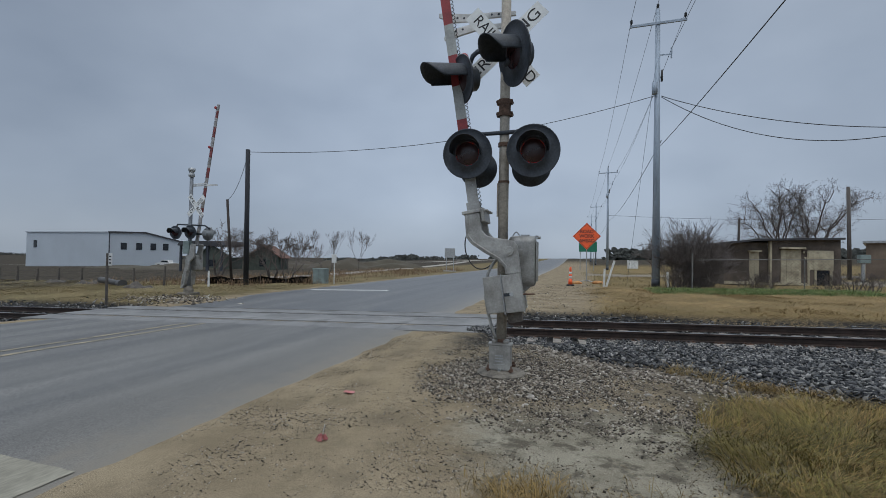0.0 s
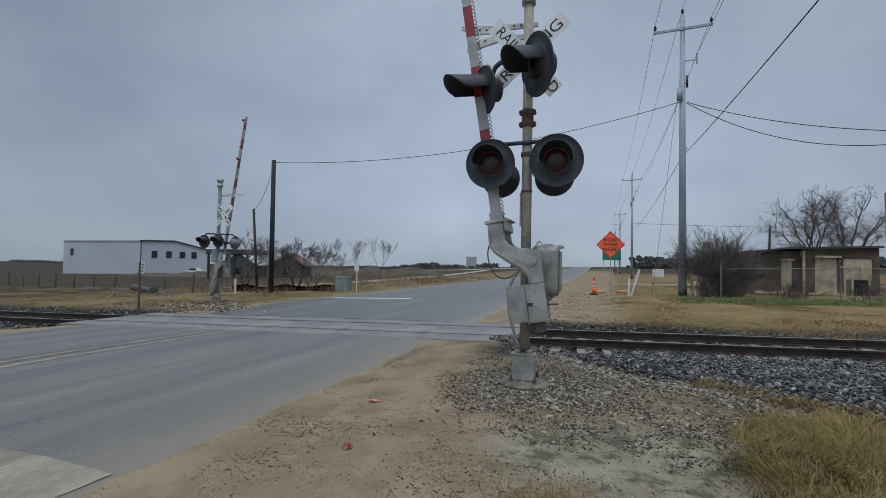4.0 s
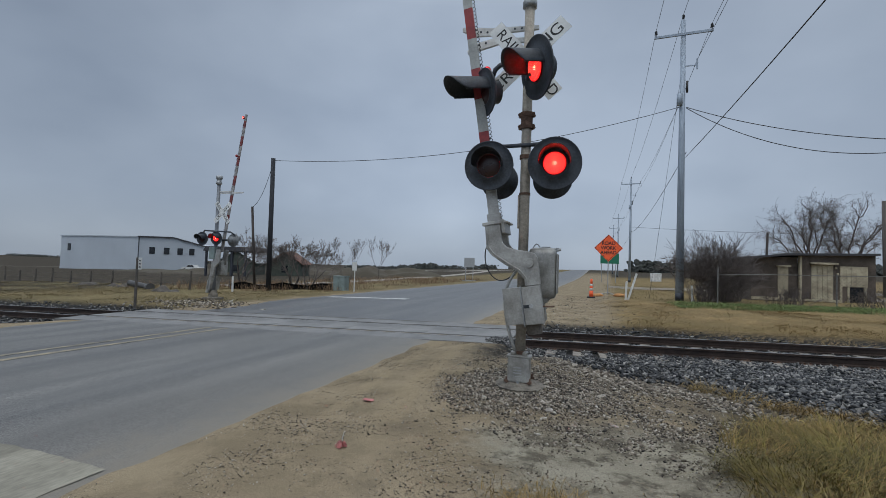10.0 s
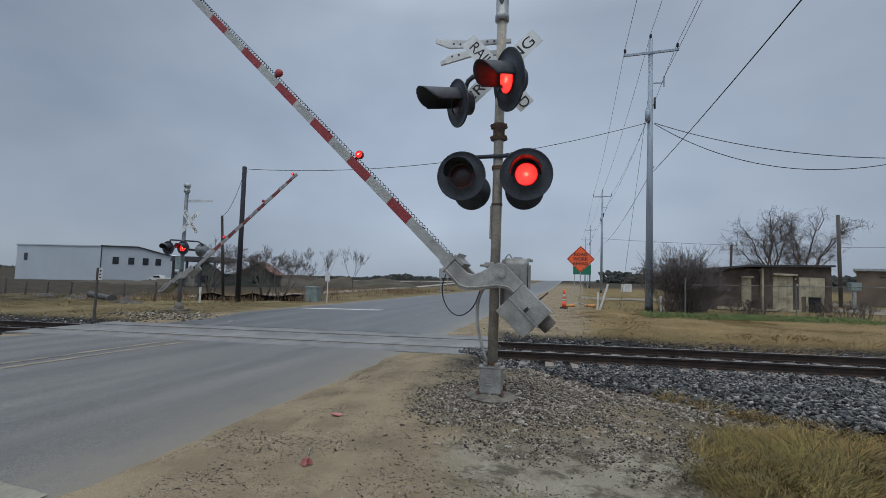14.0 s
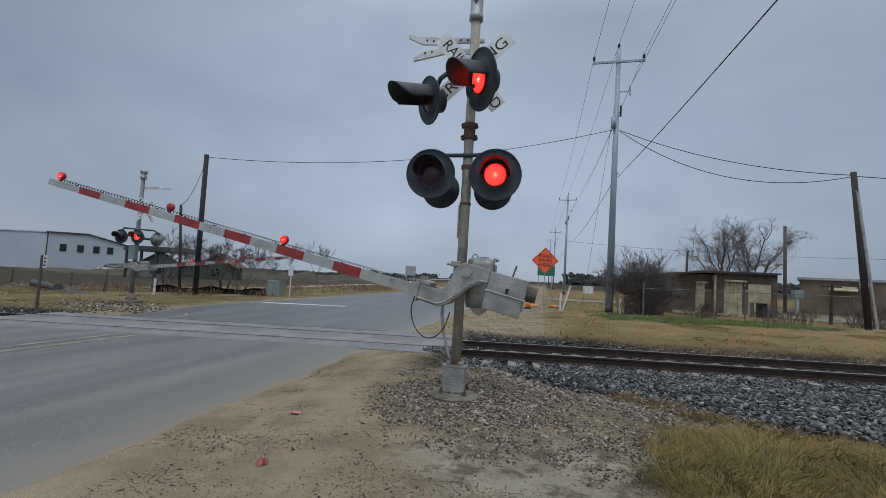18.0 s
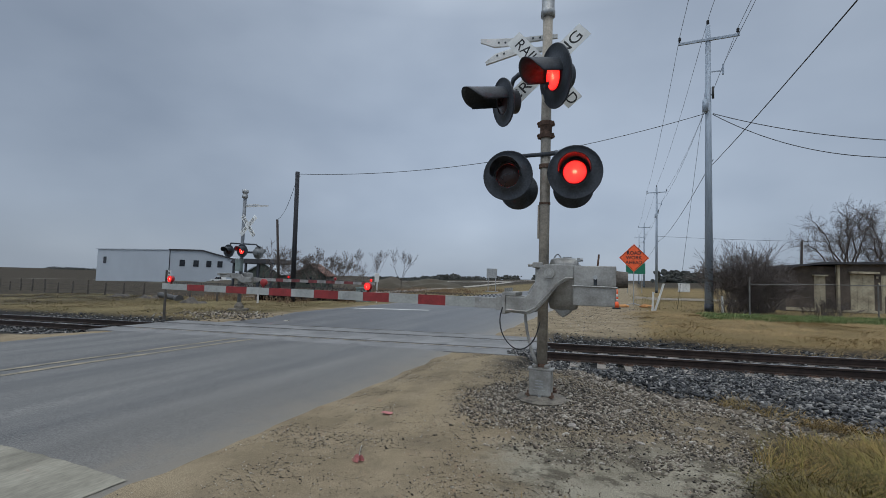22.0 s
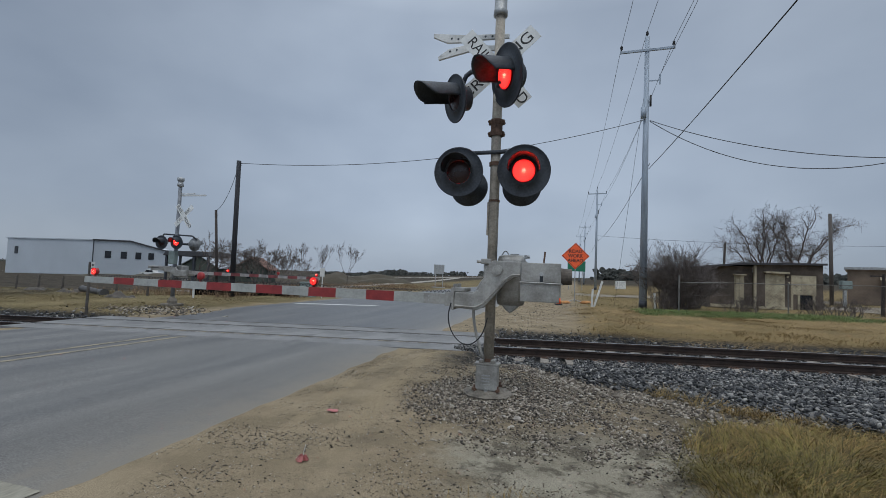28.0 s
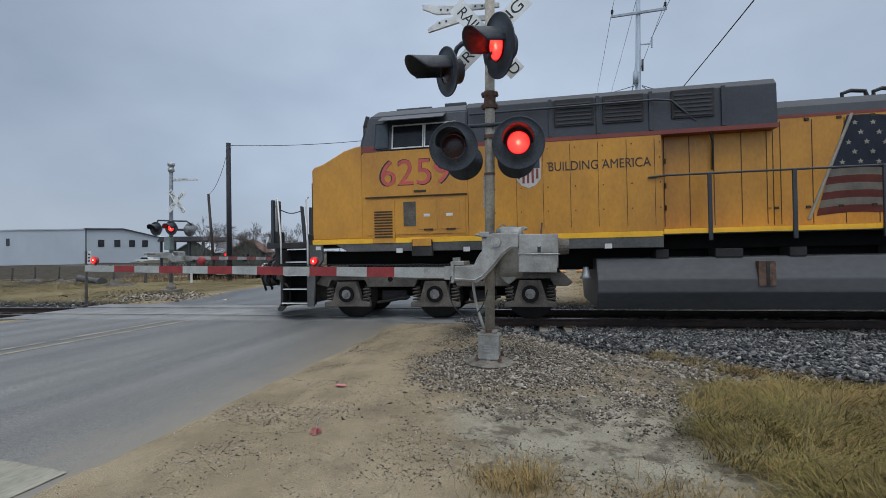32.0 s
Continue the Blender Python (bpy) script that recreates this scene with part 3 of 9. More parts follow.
def road_material(name, tone, rough):
    """Asphalt with darker wheel tracks and lighter dusty strips along the way of driving."""
    m = mat(name, tone, rough, var=0.13, scale=0.5, fine=75, bump=0.3, stretch=(1.5, 0.25, 1), color2=tuple(c * 0.72 for c in tone))
    nt = m.node_tree
    b = nt.nodes["Principled BSDF"]
    n, link = nt.nodes.new, nt.links.new
    col = b.inputs["Base Color"].links[0].from_socket
    tc, mp, st, gr = n("ShaderNodeTexCoord"), n("ShaderNodeMapping"), n("ShaderNodeTexNoise"), n("ShaderNodeTexNoise")
    mp.inputs["Scale"].default_value = (1.0, 0.07, 1.0)
    link(tc.outputs["Object"], mp.inputs[0])
    link(mp.outputs[0], st.inputs["Vector"])
    link(tc.outputs["Object"], gr.inputs["Vector"])
    st.inputs["Scale"].default_value, st.inputs["Detail"].default_value, st.inputs["Roughness"].default_value = 1.3, 7.0, 0.7
    gr.inputs["Scale"].default_value, gr.inputs["Detail"].default_value = 75.0, 4.0
    ramp = n("ShaderNodeValToRGB")
    ramp.color_ramp.elements[0].position, ramp.color_ramp.elements[0].color = 0.34, (0.74, 0.75, 0.77, 1)
    ramp.color_ramp.elements[1].position, ramp.color_ramp.elements[1].color = 0.66, (1.26, 1.25, 1.21, 1)
    link(st.outputs[0], ramp.inputs[0])
    grain = n("ShaderNodeMapRange")
    grain.inputs[1].default_value, grain.inputs[2].default_value, grain.inputs[3].default_value, grain.inputs[4].default_value = 0.34, 0.66, 0.45, 1.55
    link(gr.outputs[0], grain.inputs[0])
    k = n("ShaderNodeMix")
    k.data_type, k.blend_type = "RGBA", "MULTIPLY"
    k.inputs[0].default_value = 1.0
    link(col, k.inputs[6])
    link(ramp.outputs[0], k.inputs[7])
    v = n("ShaderNodeVectorMath")
    v.operation = "SCALE"
    link(k.outputs[2], v.inputs[0])
    link(grain.outputs[0], v.inputs["Scale"])
    # sand carried onto the edge of the asphalt
    sep, sp = n("ShaderNodeSeparateXYZ"), n("ShaderNodeTexNoise")
    sp.inputs["Scale"].default_value, sp.inputs["Detail"].default_value, sp.inputs["Roughness"].default_value = 2.2, 8.0, 0.75
    link(tc.outputs["Object"], sep.inputs[0])
    link(tc.outputs["Object"], sp.inputs["Vector"])
    wob = n("ShaderNodeMath")
    wob.operation = "MULTIPLY_ADD"
    link(sp.outputs[0], wob.inputs[0])
    wob.inputs[1].default_value = 1.5
    link(sep.outputs[0], wob.inputs[2])
    edge = n("ShaderNodeMapRange")
    edge.interpolation_type = "SMOOTHSTEP"
    edge.inputs[1].default_value, edge.inputs[2].default_value, edge.inputs[4].default_value = ROAD_R + 0.0, ROAD_R + 0.85, 0.9
    link(wob.outputs[0], edge.inputs[0])
    dust = n("ShaderNodeMix")
    dust.data_type = "RGBA"
    link(edge.outputs[0], dust.inputs[0])
    link(v.outputs[0], dust.inputs[6])
    dust.inputs[7].default_value = (0.235, 0.195, 0.14, 1)
    film = n("ShaderNodeMapRange")
    film.interpolation_type = "SMOOTHSTEP"
    film.inputs[1].default_value, film.inputs[2].default_value, film.inputs[4].default_value = ROAD_R - 1.7, ROAD_R + 0.9, 0.6
    link(wob.outputs[0], film.inputs[0])
    haze = n("ShaderNodeMix")
    haze.data_type = "RGBA"
    link(film.outputs[0], haze.inputs[0])
    link(dust.outputs[2], haze.inputs[6])
    haze.inputs[7].default_value = (0.185, 0.17, 0.145, 1)
    link(haze.outputs[2], b.inputs["Base Color"])
    return m


M_ROAD_NEAR = road_material("grey_asphalt", (0.130, 0.128, 0.124), 0.6)
M_ROAD_FAR = road_material("dark_asphalt", (0.100, 0.098, 0.096), 0.45)


def ragged(x, y, k):
    return x + k * noise.noise(Vector((x * 3.1, y * 1.7, 5))) + 0.5 * k * noise.noise(Vector((x * 3, y * 6.1, 9)))


def build_road():
    near_edge = lambda x: TRACK_Y + TRACK_SLOPE * x - 1.62
    far_edge = lambda x: TRACK_Y + TRACK_SLOPE * x + 1.62
    # both carriageways meet the skewed panels: build on a sheared grid
    def sheared(name, u_list, base, sign, material, label, l0, r0, flare=0.0):
        bm = bmesh.new()
        rows = []
        for u in u_list:
            row = []
            shear = max(0.0, 1 - u / 7.0)
            for k in range(13):
                f = k / 12
                left = l0 + (flare * smooth(2.0, 6.0, u) if flare else 0.0)
                x = left + (r0 - left) * f
                if k == 0:
                    x = ragged(x, u, 0.16)
                if k == 12:
                    x = ragged(x, u, 0.13)
                y = base + sign * u + TRACK_SLOPE * (x - ROAD_MID) * shear
                crown = 0.035 * (1 - abs(f - 0.5) * 2) * min(1, u / 4)
                z = -0.025 + crown + (0.004 if k in (0, 12) else 0.012) - (0.03 if k in (0, 12) else 0)
                row.append(bm.verts.new((x, y, z - 0.004 + TILT * x + far_rise(x, y))))
            rows.append(row)
        for a, b in zip(rows, rows[1:]):
            for k in range(12):
                vs = (a[k], a[k + 1], b[k + 1], b[k])
                bm.faces.new(vs if sign > 0 else vs[::-1])
        ob = finish(bm, name, material, smooth=True)
        return tagged(ob, label, "road", kind="structure")

    u_near = axis([(0, 8, 0.25), (8, 70, 4)])
    u_far = axis([(0, 10, 0.3), (10, 40, 1.0), (40, 400, 5), (400, 900, 50)])
    sheared("road_near", u_near, near_edge(ROAD_MID), -1, M_ROAD_NEAR, "worn grey asphalt road before the crossing", ROAD_L, ROAD_R)
    sheared("road_far", u_far, far_edge(ROAD_MID), 1, M_ROAD_FAR, "damp dark asphalt road running away to the horizon", -13.2, ROAD_R, -1.1)

    # painted lines
    def line(name, x0, x1, y0, y1, z, material, label, nx=1, ny=24, rag=0.02):
        bm = bmesh.new()
        rows = []
        for j in range(ny + 1):
            y = y0 + (y1 - y0) * j / ny
            row = []
            for i in range(nx + 1):
                x = x0 + (x1 - x0) * i / nx
                f = abs((x - (ROAD_L + ROAD_R) / 2) / ((ROAD_R - ROAD_L) / 2))
                u = abs(y - (near_edge(x) if y < TRACK_Y else far_edge(x)))
                xx = x + (rag * noise.noise(Vector((x * 9, y * 7, 1))) if i in (0, nx) else 0)
                yy = y + (rag * noise.noise(Vector((x * 7, y * 9, 4))) if j in (0, ny) else 0)
                lie = -0.017 + 0.035 * max(0, 1 - f) * min(1, u / 4)
                shelf = ROAD_R - (ROAD_R - ROAD_L) / 12
                if x > shelf and y < TRACK_Y:
                    k = (x - shelf) / (ROAD_R - shelf)
                    lie = (-0.017 + 0.0058 * min(1, u / 4)) * (1 - k) - 0.055 * k
                row.append(bm.verts.new((xx, yy, lie + z + TILT * xx)))
            rows.append(row)
        for a, b in zip(rows, rows[1:]):
            for i in range(nx):
                bm.faces.new((a[i], a[i + 1], b[i + 1], b[i]))
        tagged(finish(bm, name, material), label, "road marking", kind="structure")

    line("centre_line_1", -9.08, -8.94, -40, 9.1, 0.006, M_YELLOWLINE, "faded yellow centre line", ny=90)
    line("centre_line_2", -8.61, -8.47, -40, 9.15, 0.006, M_YELLOWLINE, "faded yellow centre line", ny=90)
    line("stop_line_near", -8.3, -3.45, 1.85, 2.55, 0.006, M_STOPLINE, "worn pale stop line on asphalt", nx=60, ny=6, rag=0.025)
    line("stop_line_far", -13.2, -8.75, 20.95, 21.5, 0.008, M_FARLINE, "white stop line on dark asphalt", nx=30, ny=4)


build_road()


def track_pose(s, d=0.0, z=0.0):
    """A pose on the line: s metres along it to the right from where x is 0, d across it."""
    a = math.atan(TRACK_SLOPE)
    x = s * math.cos(a) - d * math.sin(a)
    return pose(x, TRACK_Y + s * math.sin(a) + d * math.cos(a), z + TILT * x, 0, -math.degrees(math.atan(TILT)), TRACK_TURN)


def rail_profile(c, top):
    half = ((-0.075, -0.172), (-0.075, -0.160), (-0.012, -0.14), (-0.010, -0.05), (-0.036, -0.038), (-0.036, -0.006), (-0.028, 0.0))
    pts = [(c + a, top + b) for a, b in half] + [(c - a, top + b) for a, b in reversed(half)]
    return pts


def build_track():
    tr = thing("railway_track", track_pose(0), "single railway track of rusty rails on ties in ballast", "railway track", kind="structure")
    for c in (-0.7525, 0.7525):
        bm = bmesh.new()
        pr = rail_profile(c, RAIL_TOP)
        prism(bm, pr, -420, 420, "x")
        for f in bm.faces:
            if f.normal.z > 0.9 and f.calc_center_median().z > RAIL_TOP - 0.01:
                f.material_index = 1
        part("rail", bm, [M_RAIL, M_RAILTOP], tr, "rusty rail with a polished running surface")
    # ties
    bm = bmesh.new()
    box(bm, -0.115, 0.115, -1.36, 1.36, -0.38, RAIL_TOP - 0.178, 0.008)
    me = None
    rnd = random.Random(4)
    s = -1.4
    while s < 32:
        if me is None:
            ob = part("tie", bm, M_TIEPALE, tr, "weathered wooden tie")
            me = ob.data
        else:
            ob = new("tie", me)
            ob.parent = tr
        ob.matrix_basis = pose(s + rnd.uniform(-0.03, 0.03), rnd.uniform(-0.04, 0.04), rnd.uniform(-0.012, 0.008), 0, 0, rnd.uniform(-1.5, 1.5))
        s += 0.53
    # tie plates and spikes on the near rail
    plate = None
    for k in range(28):
        s = -1.4 + 0.53 * k
        if plate is None:
            bm = bmesh.new()
            box(bm, -0.09, 0.09, -0.16, 0.16, -0.012, 0.0, 0.003)
            for a, b in ((-0.05, -0.09), (0.05, 0.09), (0.05, -0.09)):
                box(bm, a - 0.012, a + 0.012, b - 0.02, b + 0.012, 0.0, 0.022, 0.003)
            ob = part("tie_plate", bm, M_RUST, tr, "rusty tie plate with spikes")
            plate = ob.data
        else:
            ob = new("tie_plate", plate)
            ob.parent = tr
        ob.matrix_basis = pose(s, -0.7525, RAIL_TOP - 0.164)
    return tr


build_track()


def build_panels():
    """Concrete crossing panels between and beside the rails, across the road."""
    cr = thing("grade_crossing", track_pose(0), "worn grey concrete crossing panels between the rails", "level crossing", kind="structure")
    bands = ((-1.62, -0.86), (-0.62, 0.62), (0.86, 1.62))
    meshes = {}
    for b0, b1 in bands:
        s = -14.6
        while s < -1.8:
            key = (b0, b1)
            if key not in meshes:
                bm = bmesh.new()
                box(bm, 0.003, 2.137, b0 + 0.004, b1 - 0.004, -0.3, RAIL_TOP + 0.012, 0.005)
                ob = part("panel", bm, M_PANEL, cr)
                meshes[key] = ob.data
            else:
                ob = new("panel", meshes[key])
                ob.parent = cr
            ob.matrix_basis = pose(s, 0, 0.004 * math.sin(s * 3 + b0))
            s += 2.14
    for c in (-0.83, -0.675, 0.675, 0.83):
        bm = bmesh.new()
        w = 0.032
        box(bm, -14.6, -1.72, c - w, c + w, -0.2, RAIL_TOP - 0.055, 0.004)
        part("flangeway_strip", bm, M_RUBBER, cr, "black rubber strip beside the rail")


build_panels()
# ---- crossing signals ----
FLASHERS = []  # (led array, resting pose, lit pose, phase)
GATES = []  # (gate arm, pivot pose, side)


def disc_pose(c, n):
    """A pose at c whose z axis points along n and whose y axis stays upright."""
    z = Vector(n).normalized()
    x = Vector((0, 0, 1)).cross(z).normalized()
    y = z.cross(x)
    m = Matrix((x, y, z)).transposed().to_4x4()
    return Matrix.Translation(c) @ m


def led_mesh(bm, r, rows=7):
    bmesh.ops.create_circle(bm, cap_ends=True, segments=28, radius=r)
    for f in bm.faces:
        f.material_index = 0
    for i in range(rows):
        rr = r * (i + 0.1) / rows * 0.98
        count = max(1, round(2 * math.pi * rr / (r * 0.19)))
        for k in range(count):
            a = 2 * math.pi * k / count
            res = bmesh.ops.create_circle(bm, cap_ends=True, segments=6, radius=r * 0.042, matrix=Matrix.Translation((rr * math.cos(a), rr * math.sin(a), 0.003)))
            for v in res["verts"]:
                for f in v.link_faces:
                    f.material_index = 2 if i < 2 else 1


def signal_lamp(parent, c, n, r, phase, hood_len=0.30, lens_r=0.152, material=None):
    """A flashing lamp: background disc with rim and housing, hood, dark lens and the LED array that comes forward when lit."""
    enamel = material or M_BLACK
    bm = bmesh.new()
    prof = [(0, -0.235), (0.10, -0.23), (0.155, -0.20), (0.165, -0.03), (r * 0.97, -0.022), (r, -0.012), (r + 0.003, 0.003), (r - 0.006, 0.007), (r - 0.014, 0.001), (lens_r + 0.02, 0.0), (lens_r + 0.016, 0.01), (lens_r, 0.012), (lens_r, -0.03)]
    lathe(bm, prof, 40)
    lamp = part("signal_lamp", bm, enamel, parent, "black round lamp with a wide background disc", True, disc_pose(c, n))
    # a half-round visor over the upper part of the lens, its lower front corners cut back
    bm = bmesh.new()
    seg = 30
    rings = []
    for j in range(9):
        f = j / 8
        row = []
        for k in range(seg + 1):
            a = radians(-6 + 192 * k / seg)
            reach = hood_len * (0.66 + 0.34 * max(0.0, math.sin(a)) ** 0.6)
            rr = lens_r + 0.036 + 0.012 * f
            row.append((rr * math.cos(a), rr * math.sin(a) + 0.012, 0.002 + reach * f))
        rings.append(row)
    outer = [[bm.verts.new(p) for p in row] for row in rings]
    inner = [[bm.verts.new((p[0] * 0.97, p[1] * 0.97, p[2])) for p in row] for row in rings]
    for g, flip in ((outer, False), (inner, True)):
        for a, b in zip(g, g[1:]):
            for k in range(seg):
                q = (a[k], a[k + 1], b[k + 1], b[k])
                bm.faces.new(q[::-1] if flip else q)
    for k in range(seg):
        bm.faces.new((outer[-1][k], outer[-1][k + 1], inner[-1][k + 1], inner[-1][k]))
    for e in (0, seg):
        for j in range(8):
            bm.faces.new((outer[j][e], outer[j + 1][e], inner[j + 1][e], inner[j][e]))
    part("hood", bm, enamel, lamp, "black visor over the lens", True)
    bm = bmesh.new()
    lathe(bm, [(lens_r - 0.002, 0.002), (lens_r * 0.75, 0.012), (lens_r * 0.4, 0.019), (0, 0.021)], 28)
    part("lens", bm, M_DARKRED, lamp, "dark red unlit lens", True)
    if phase:
        bm = bmesh.new()
        led_mesh(bm, lens_r * 0.95)
        led = part("led_light", bm, [M_LITLENS, M_LED, M_LEDCORE], lamp, "glowing red LED array", m=pose(0, 0, -0.1))
        FLASHERS.append((led, pose(0, 0, -0.1), pose(0, 0, 0.027), phase))
    return lamp


def crossbuck(parent, c, turn, reach=0.61, shift=0.0, size=0.20, wide=0.93):
    """Two crossed white blades with black lettering, facing -y before it is turned."""
    base = pose(*c, 0, 0, turn)
    for a, text, dy in ((-50.0, "RAIL ROAD", 0.0), (42.0, "CROSSING", 0.012)):
        bm = bmesh.new()
        h = reach if text == "CROSSING" else min(0.66, reach)
        o = shift if text == "CROSSING" else 0.0
        box(bm, o - h, o + h, -0.002, 0.002, -0.114, 0.114)
        blade = part("crossbuck_blade", bm, M_BLADEWHITE, parent, "white reflective blade with black lettering", m=base @ pose(0, dy, 0) @ pose(0, 0, 0, 0, -a, 0))
        if text == "RAIL ROAD":
            for t, x in (("RAIL", -0.365), ("ROAD", 0.375)):
                letters(t, 0.205, "lettering", M_INK, blade, pose(x, -0.004, 0), 0.001, "black letters", 0.98)
        else:
            letters(text, size, "lettering", M_INK, blade, pose(o, -0.004, 0), 0.001, "black letters", wide)
        for x in (-0.05, 0.05):
            bm = bmesh.new()
            tube(bm, (x, -0.008, 0.0), (x, 0.0, 0.0), 0.012, seg=8)
            part("bolt", bm, M_GALV, blade)


M_BLADEWHITE = mat("white_reflective_sheet", (0.74, 0.75, 0.73), 0.5, var=0.08, scale=3, fine=35, bump=0.05)


def gate_arm_parts(arm, side, root, tip, z0, stripes, lights, flash_phases, red_m, white_m):
    """The striped arm, in its pivot's space. side is +1 if it reaches to +x."""
    yc = 0.22

    def height(x):
        f = (abs(x) - abs(root)) / (abs(tip) - abs(root))
        return 0.072 - 0.022 * f
    edges = [root] + list(stripes) + [tip]
    red = False
    for a, b in zip(edges, edges[1:]):
        bm = bmesh.new()
        ha, hb = height(a), height(b)
        y = 0.024
        vs = [bm.verts.new((x, yy, z0 + zz)) for x, h in ((a, ha), (b, hb)) for yy in (yc - y, yc + y) for zz in (-h, h)]
        for q in ((0, 1, 3, 2), (4, 6, 7, 5), (0, 4, 5, 1), (2, 3, 7, 6), (1, 5, 7, 3), (0, 2, 6, 4)):
            bm.faces.new([vs[i] for i in q])
        bmesh.ops.recalc_face_normals(bm, faces=bm.faces)
        part("arm_stripe", bm, red_m if red else white_m, arm, "red reflective stripe of the arm" if red else "white reflective stripe of the arm")
        red = not red
    # wire along the upper edge, held by clips
    bm = bmesh.new()
    n = 60
    pts = []
    run = abs(tip * 0.97 - root)
    turns = int(run / 0.055)
    for k in range(turns * 6 + 1):
        f = k / (turns * 6)
        x = root + (tip * 0.97 - root) * f
        a = k * math.pi / 3
        pts.append((x, yc - 0.005 + 0.017 * math.cos(a), z0 + height(x) + 0.024 + 0.017 * math.sin(a)))
    sweep(bm, pts, 0.005, 4)
    for k in range(2, n, 5):
        x = root + (tip * 0.97 - root) * k / n
        box(bm, x - 0.012, x + 0.012, yc - 0.018, yc + 0.006, z0 + height(x) - 0.001, z0 + height(x) + 0.013)
    part("arm_wire", bm, M_CABLE, arm, "coiled black lamp wire along the arm's upper edge")
    for x, phase in zip(lights, flash_phases):
        zc = z0 + height(x) + 0.085
        bm = bmesh.new()
        lathe(bm, [(0, -0.032), (0.05, -0.03), (0.062, -0.018), (0.062, 0.018), (0.05, 0.03), (0, 0.034)], 20, Matrix.Translation((x, yc, zc)) @ Matrix.Rotation(radians(90), 4, "X"))
        box(bm, x - 0.02, x + 0.02, yc - 0.012, yc + 0.012, zc - 0.09, zc - 0.05)
        lamp = part("arm_lamp", bm, M_ARMLENS, arm, "small round red gate lamp", True)
        bm = bmesh.new()
        led_mesh(bm, 0.054, 4)
        bm2 = Matrix.Rotation(radians(90), 4, "X")
        bmesh.ops.transform(bm, matrix=Matrix.Translation((x, yc, zc)) @ bm2, verts=bm.verts)
        rest = pose(0, 0.0, 0)
        led = part("led_light", bm, [M_LITLENS, M_LED, M_LEDCORE], lamp, "glowing red LED array")
        FLASHERS.append((led, pose(0, 0, 0), pose(0, -0.037, 0), phase))


def arm_casting(arm, side, y):
    s = -side
    pts = [(0.29, 0.11), (-0.05, 0.115), (-0.11, 0.08), (-0.146, 0.0), (-0.19, -0.16), (-0.24, -0.26), (-0.31, -0.305), (-0.54, -0.305), (-0.555, -0.50), (-0.25, -0.52), (-0.16, -0.47), (-0.015, -0.31), (0.095, -0.16), (0.2, -0.085), (0.29, -0.085)]
    bm = bmesh.new()
    prism(bm, [(a * s, b) for a, b in pts], y - 0.035, y + 0.035, "y", 0.012)
    cast = part("arm_casting", bm, M_ALU, arm, "weathered cast aluminium arm bracket")
    bm = bmesh.new()
    tube(bm, (0, y - 0.075, 0), (0, y + 0.06, 0), 0.062, seg=20)
    tube(bm, (0, y - 0.09, 0), (0, y - 0.07, 0), 0.034, seg=12)
    part("pivot_boss", bm, M_ALU, cast, "round pivot boss", False)
    bm = bmesh.new()
    # raised rib along the casting's outer curve
    rib = [(-0.53 * s, -0.475), (-0.27 * s, -0.485), (-0.17 * s, -0.43), (-0.03 * s, -0.27), (0.08 * s, -0.13), (0.19 * s, -0.055), (0.28 * s, -0.055)]
    sweep(bm, [(a, y - 0.04, b) for a, b in rib], 0.013, 6)
    part("rib", bm, M_ALU, cast)
    return cast


def counterweights(arm, side, y):
    s = -side
    def bx(name, a, b, c, d, y0, y1, mt=M_ALU, label=""):
        bm = bmesh.new()
        box(bm, min(a * s, b * s), max(a * s, b * s), y0, y1, c, d, 0.008)
        return part(name, bm, mt, arm, label)
    up = bx("counterweight", 0.295, 0.77, -0.135, 0.10, y - 0.075, y + 0.055, label="grey cast counterweight")
    bx("counterweight", 0.29, 0.755, -0.375, -0.145, y - 0.07, y + 0.05, label="grey cast counterweight")
    bm = bmesh.new()
    tube(bm, (0.77 * s, y + 0.10, -0.055), (0.90 * s, y + 0.10, -0.055), 0.105, 0.095, 18)
    part("end_weight", bm, M_TRUCK, arm, "dark round end weight")
    bm = bmesh.new()
    sweep(bm, [(0.28 * s, y - 0.082, -0.142), (0.78 * s, y - 0.082, -0.148), (0.785 * s, y - 0.06, -0.15), (0.785 * s, y + 0.05, -0.15)], 0.009, 6)
    part("tie_rod", bm, M_GALV, arm, "thin rod round the weights")
    bx("counterweight", 0.30, 0.77, -0.33, 0.08, y + 0.35, y + 0.46, label="grey cast counterweight")
    bm = bmesh.new()
    box(bm, min(0.52 * s, 0.56 * s), max(0.52 * s, 0.56 * s), y - 0.079, y - 0.0755, -0.13, -0.03)
    part("slot", bm, M_BLACK, up, "dark bolt slot")
    bm = bmesh.new()
    tube(bm, (0.54 * s, y - 0.10, -0.035), (0.54 * s, y - 0.07, -0.035), 0.026, seg=8)
    part("bolt", bm, M_GALV, up, "clamp bolt")
    bm = bmesh.new()
    tube(bm, (0.56 * s, y - 0.02, 0.09), (0.575 * s, y - 0.02, 0.24), 0.011, seg=8)
    part("threaded_rod", bm, M_RUST, up, "dark threaded rod")


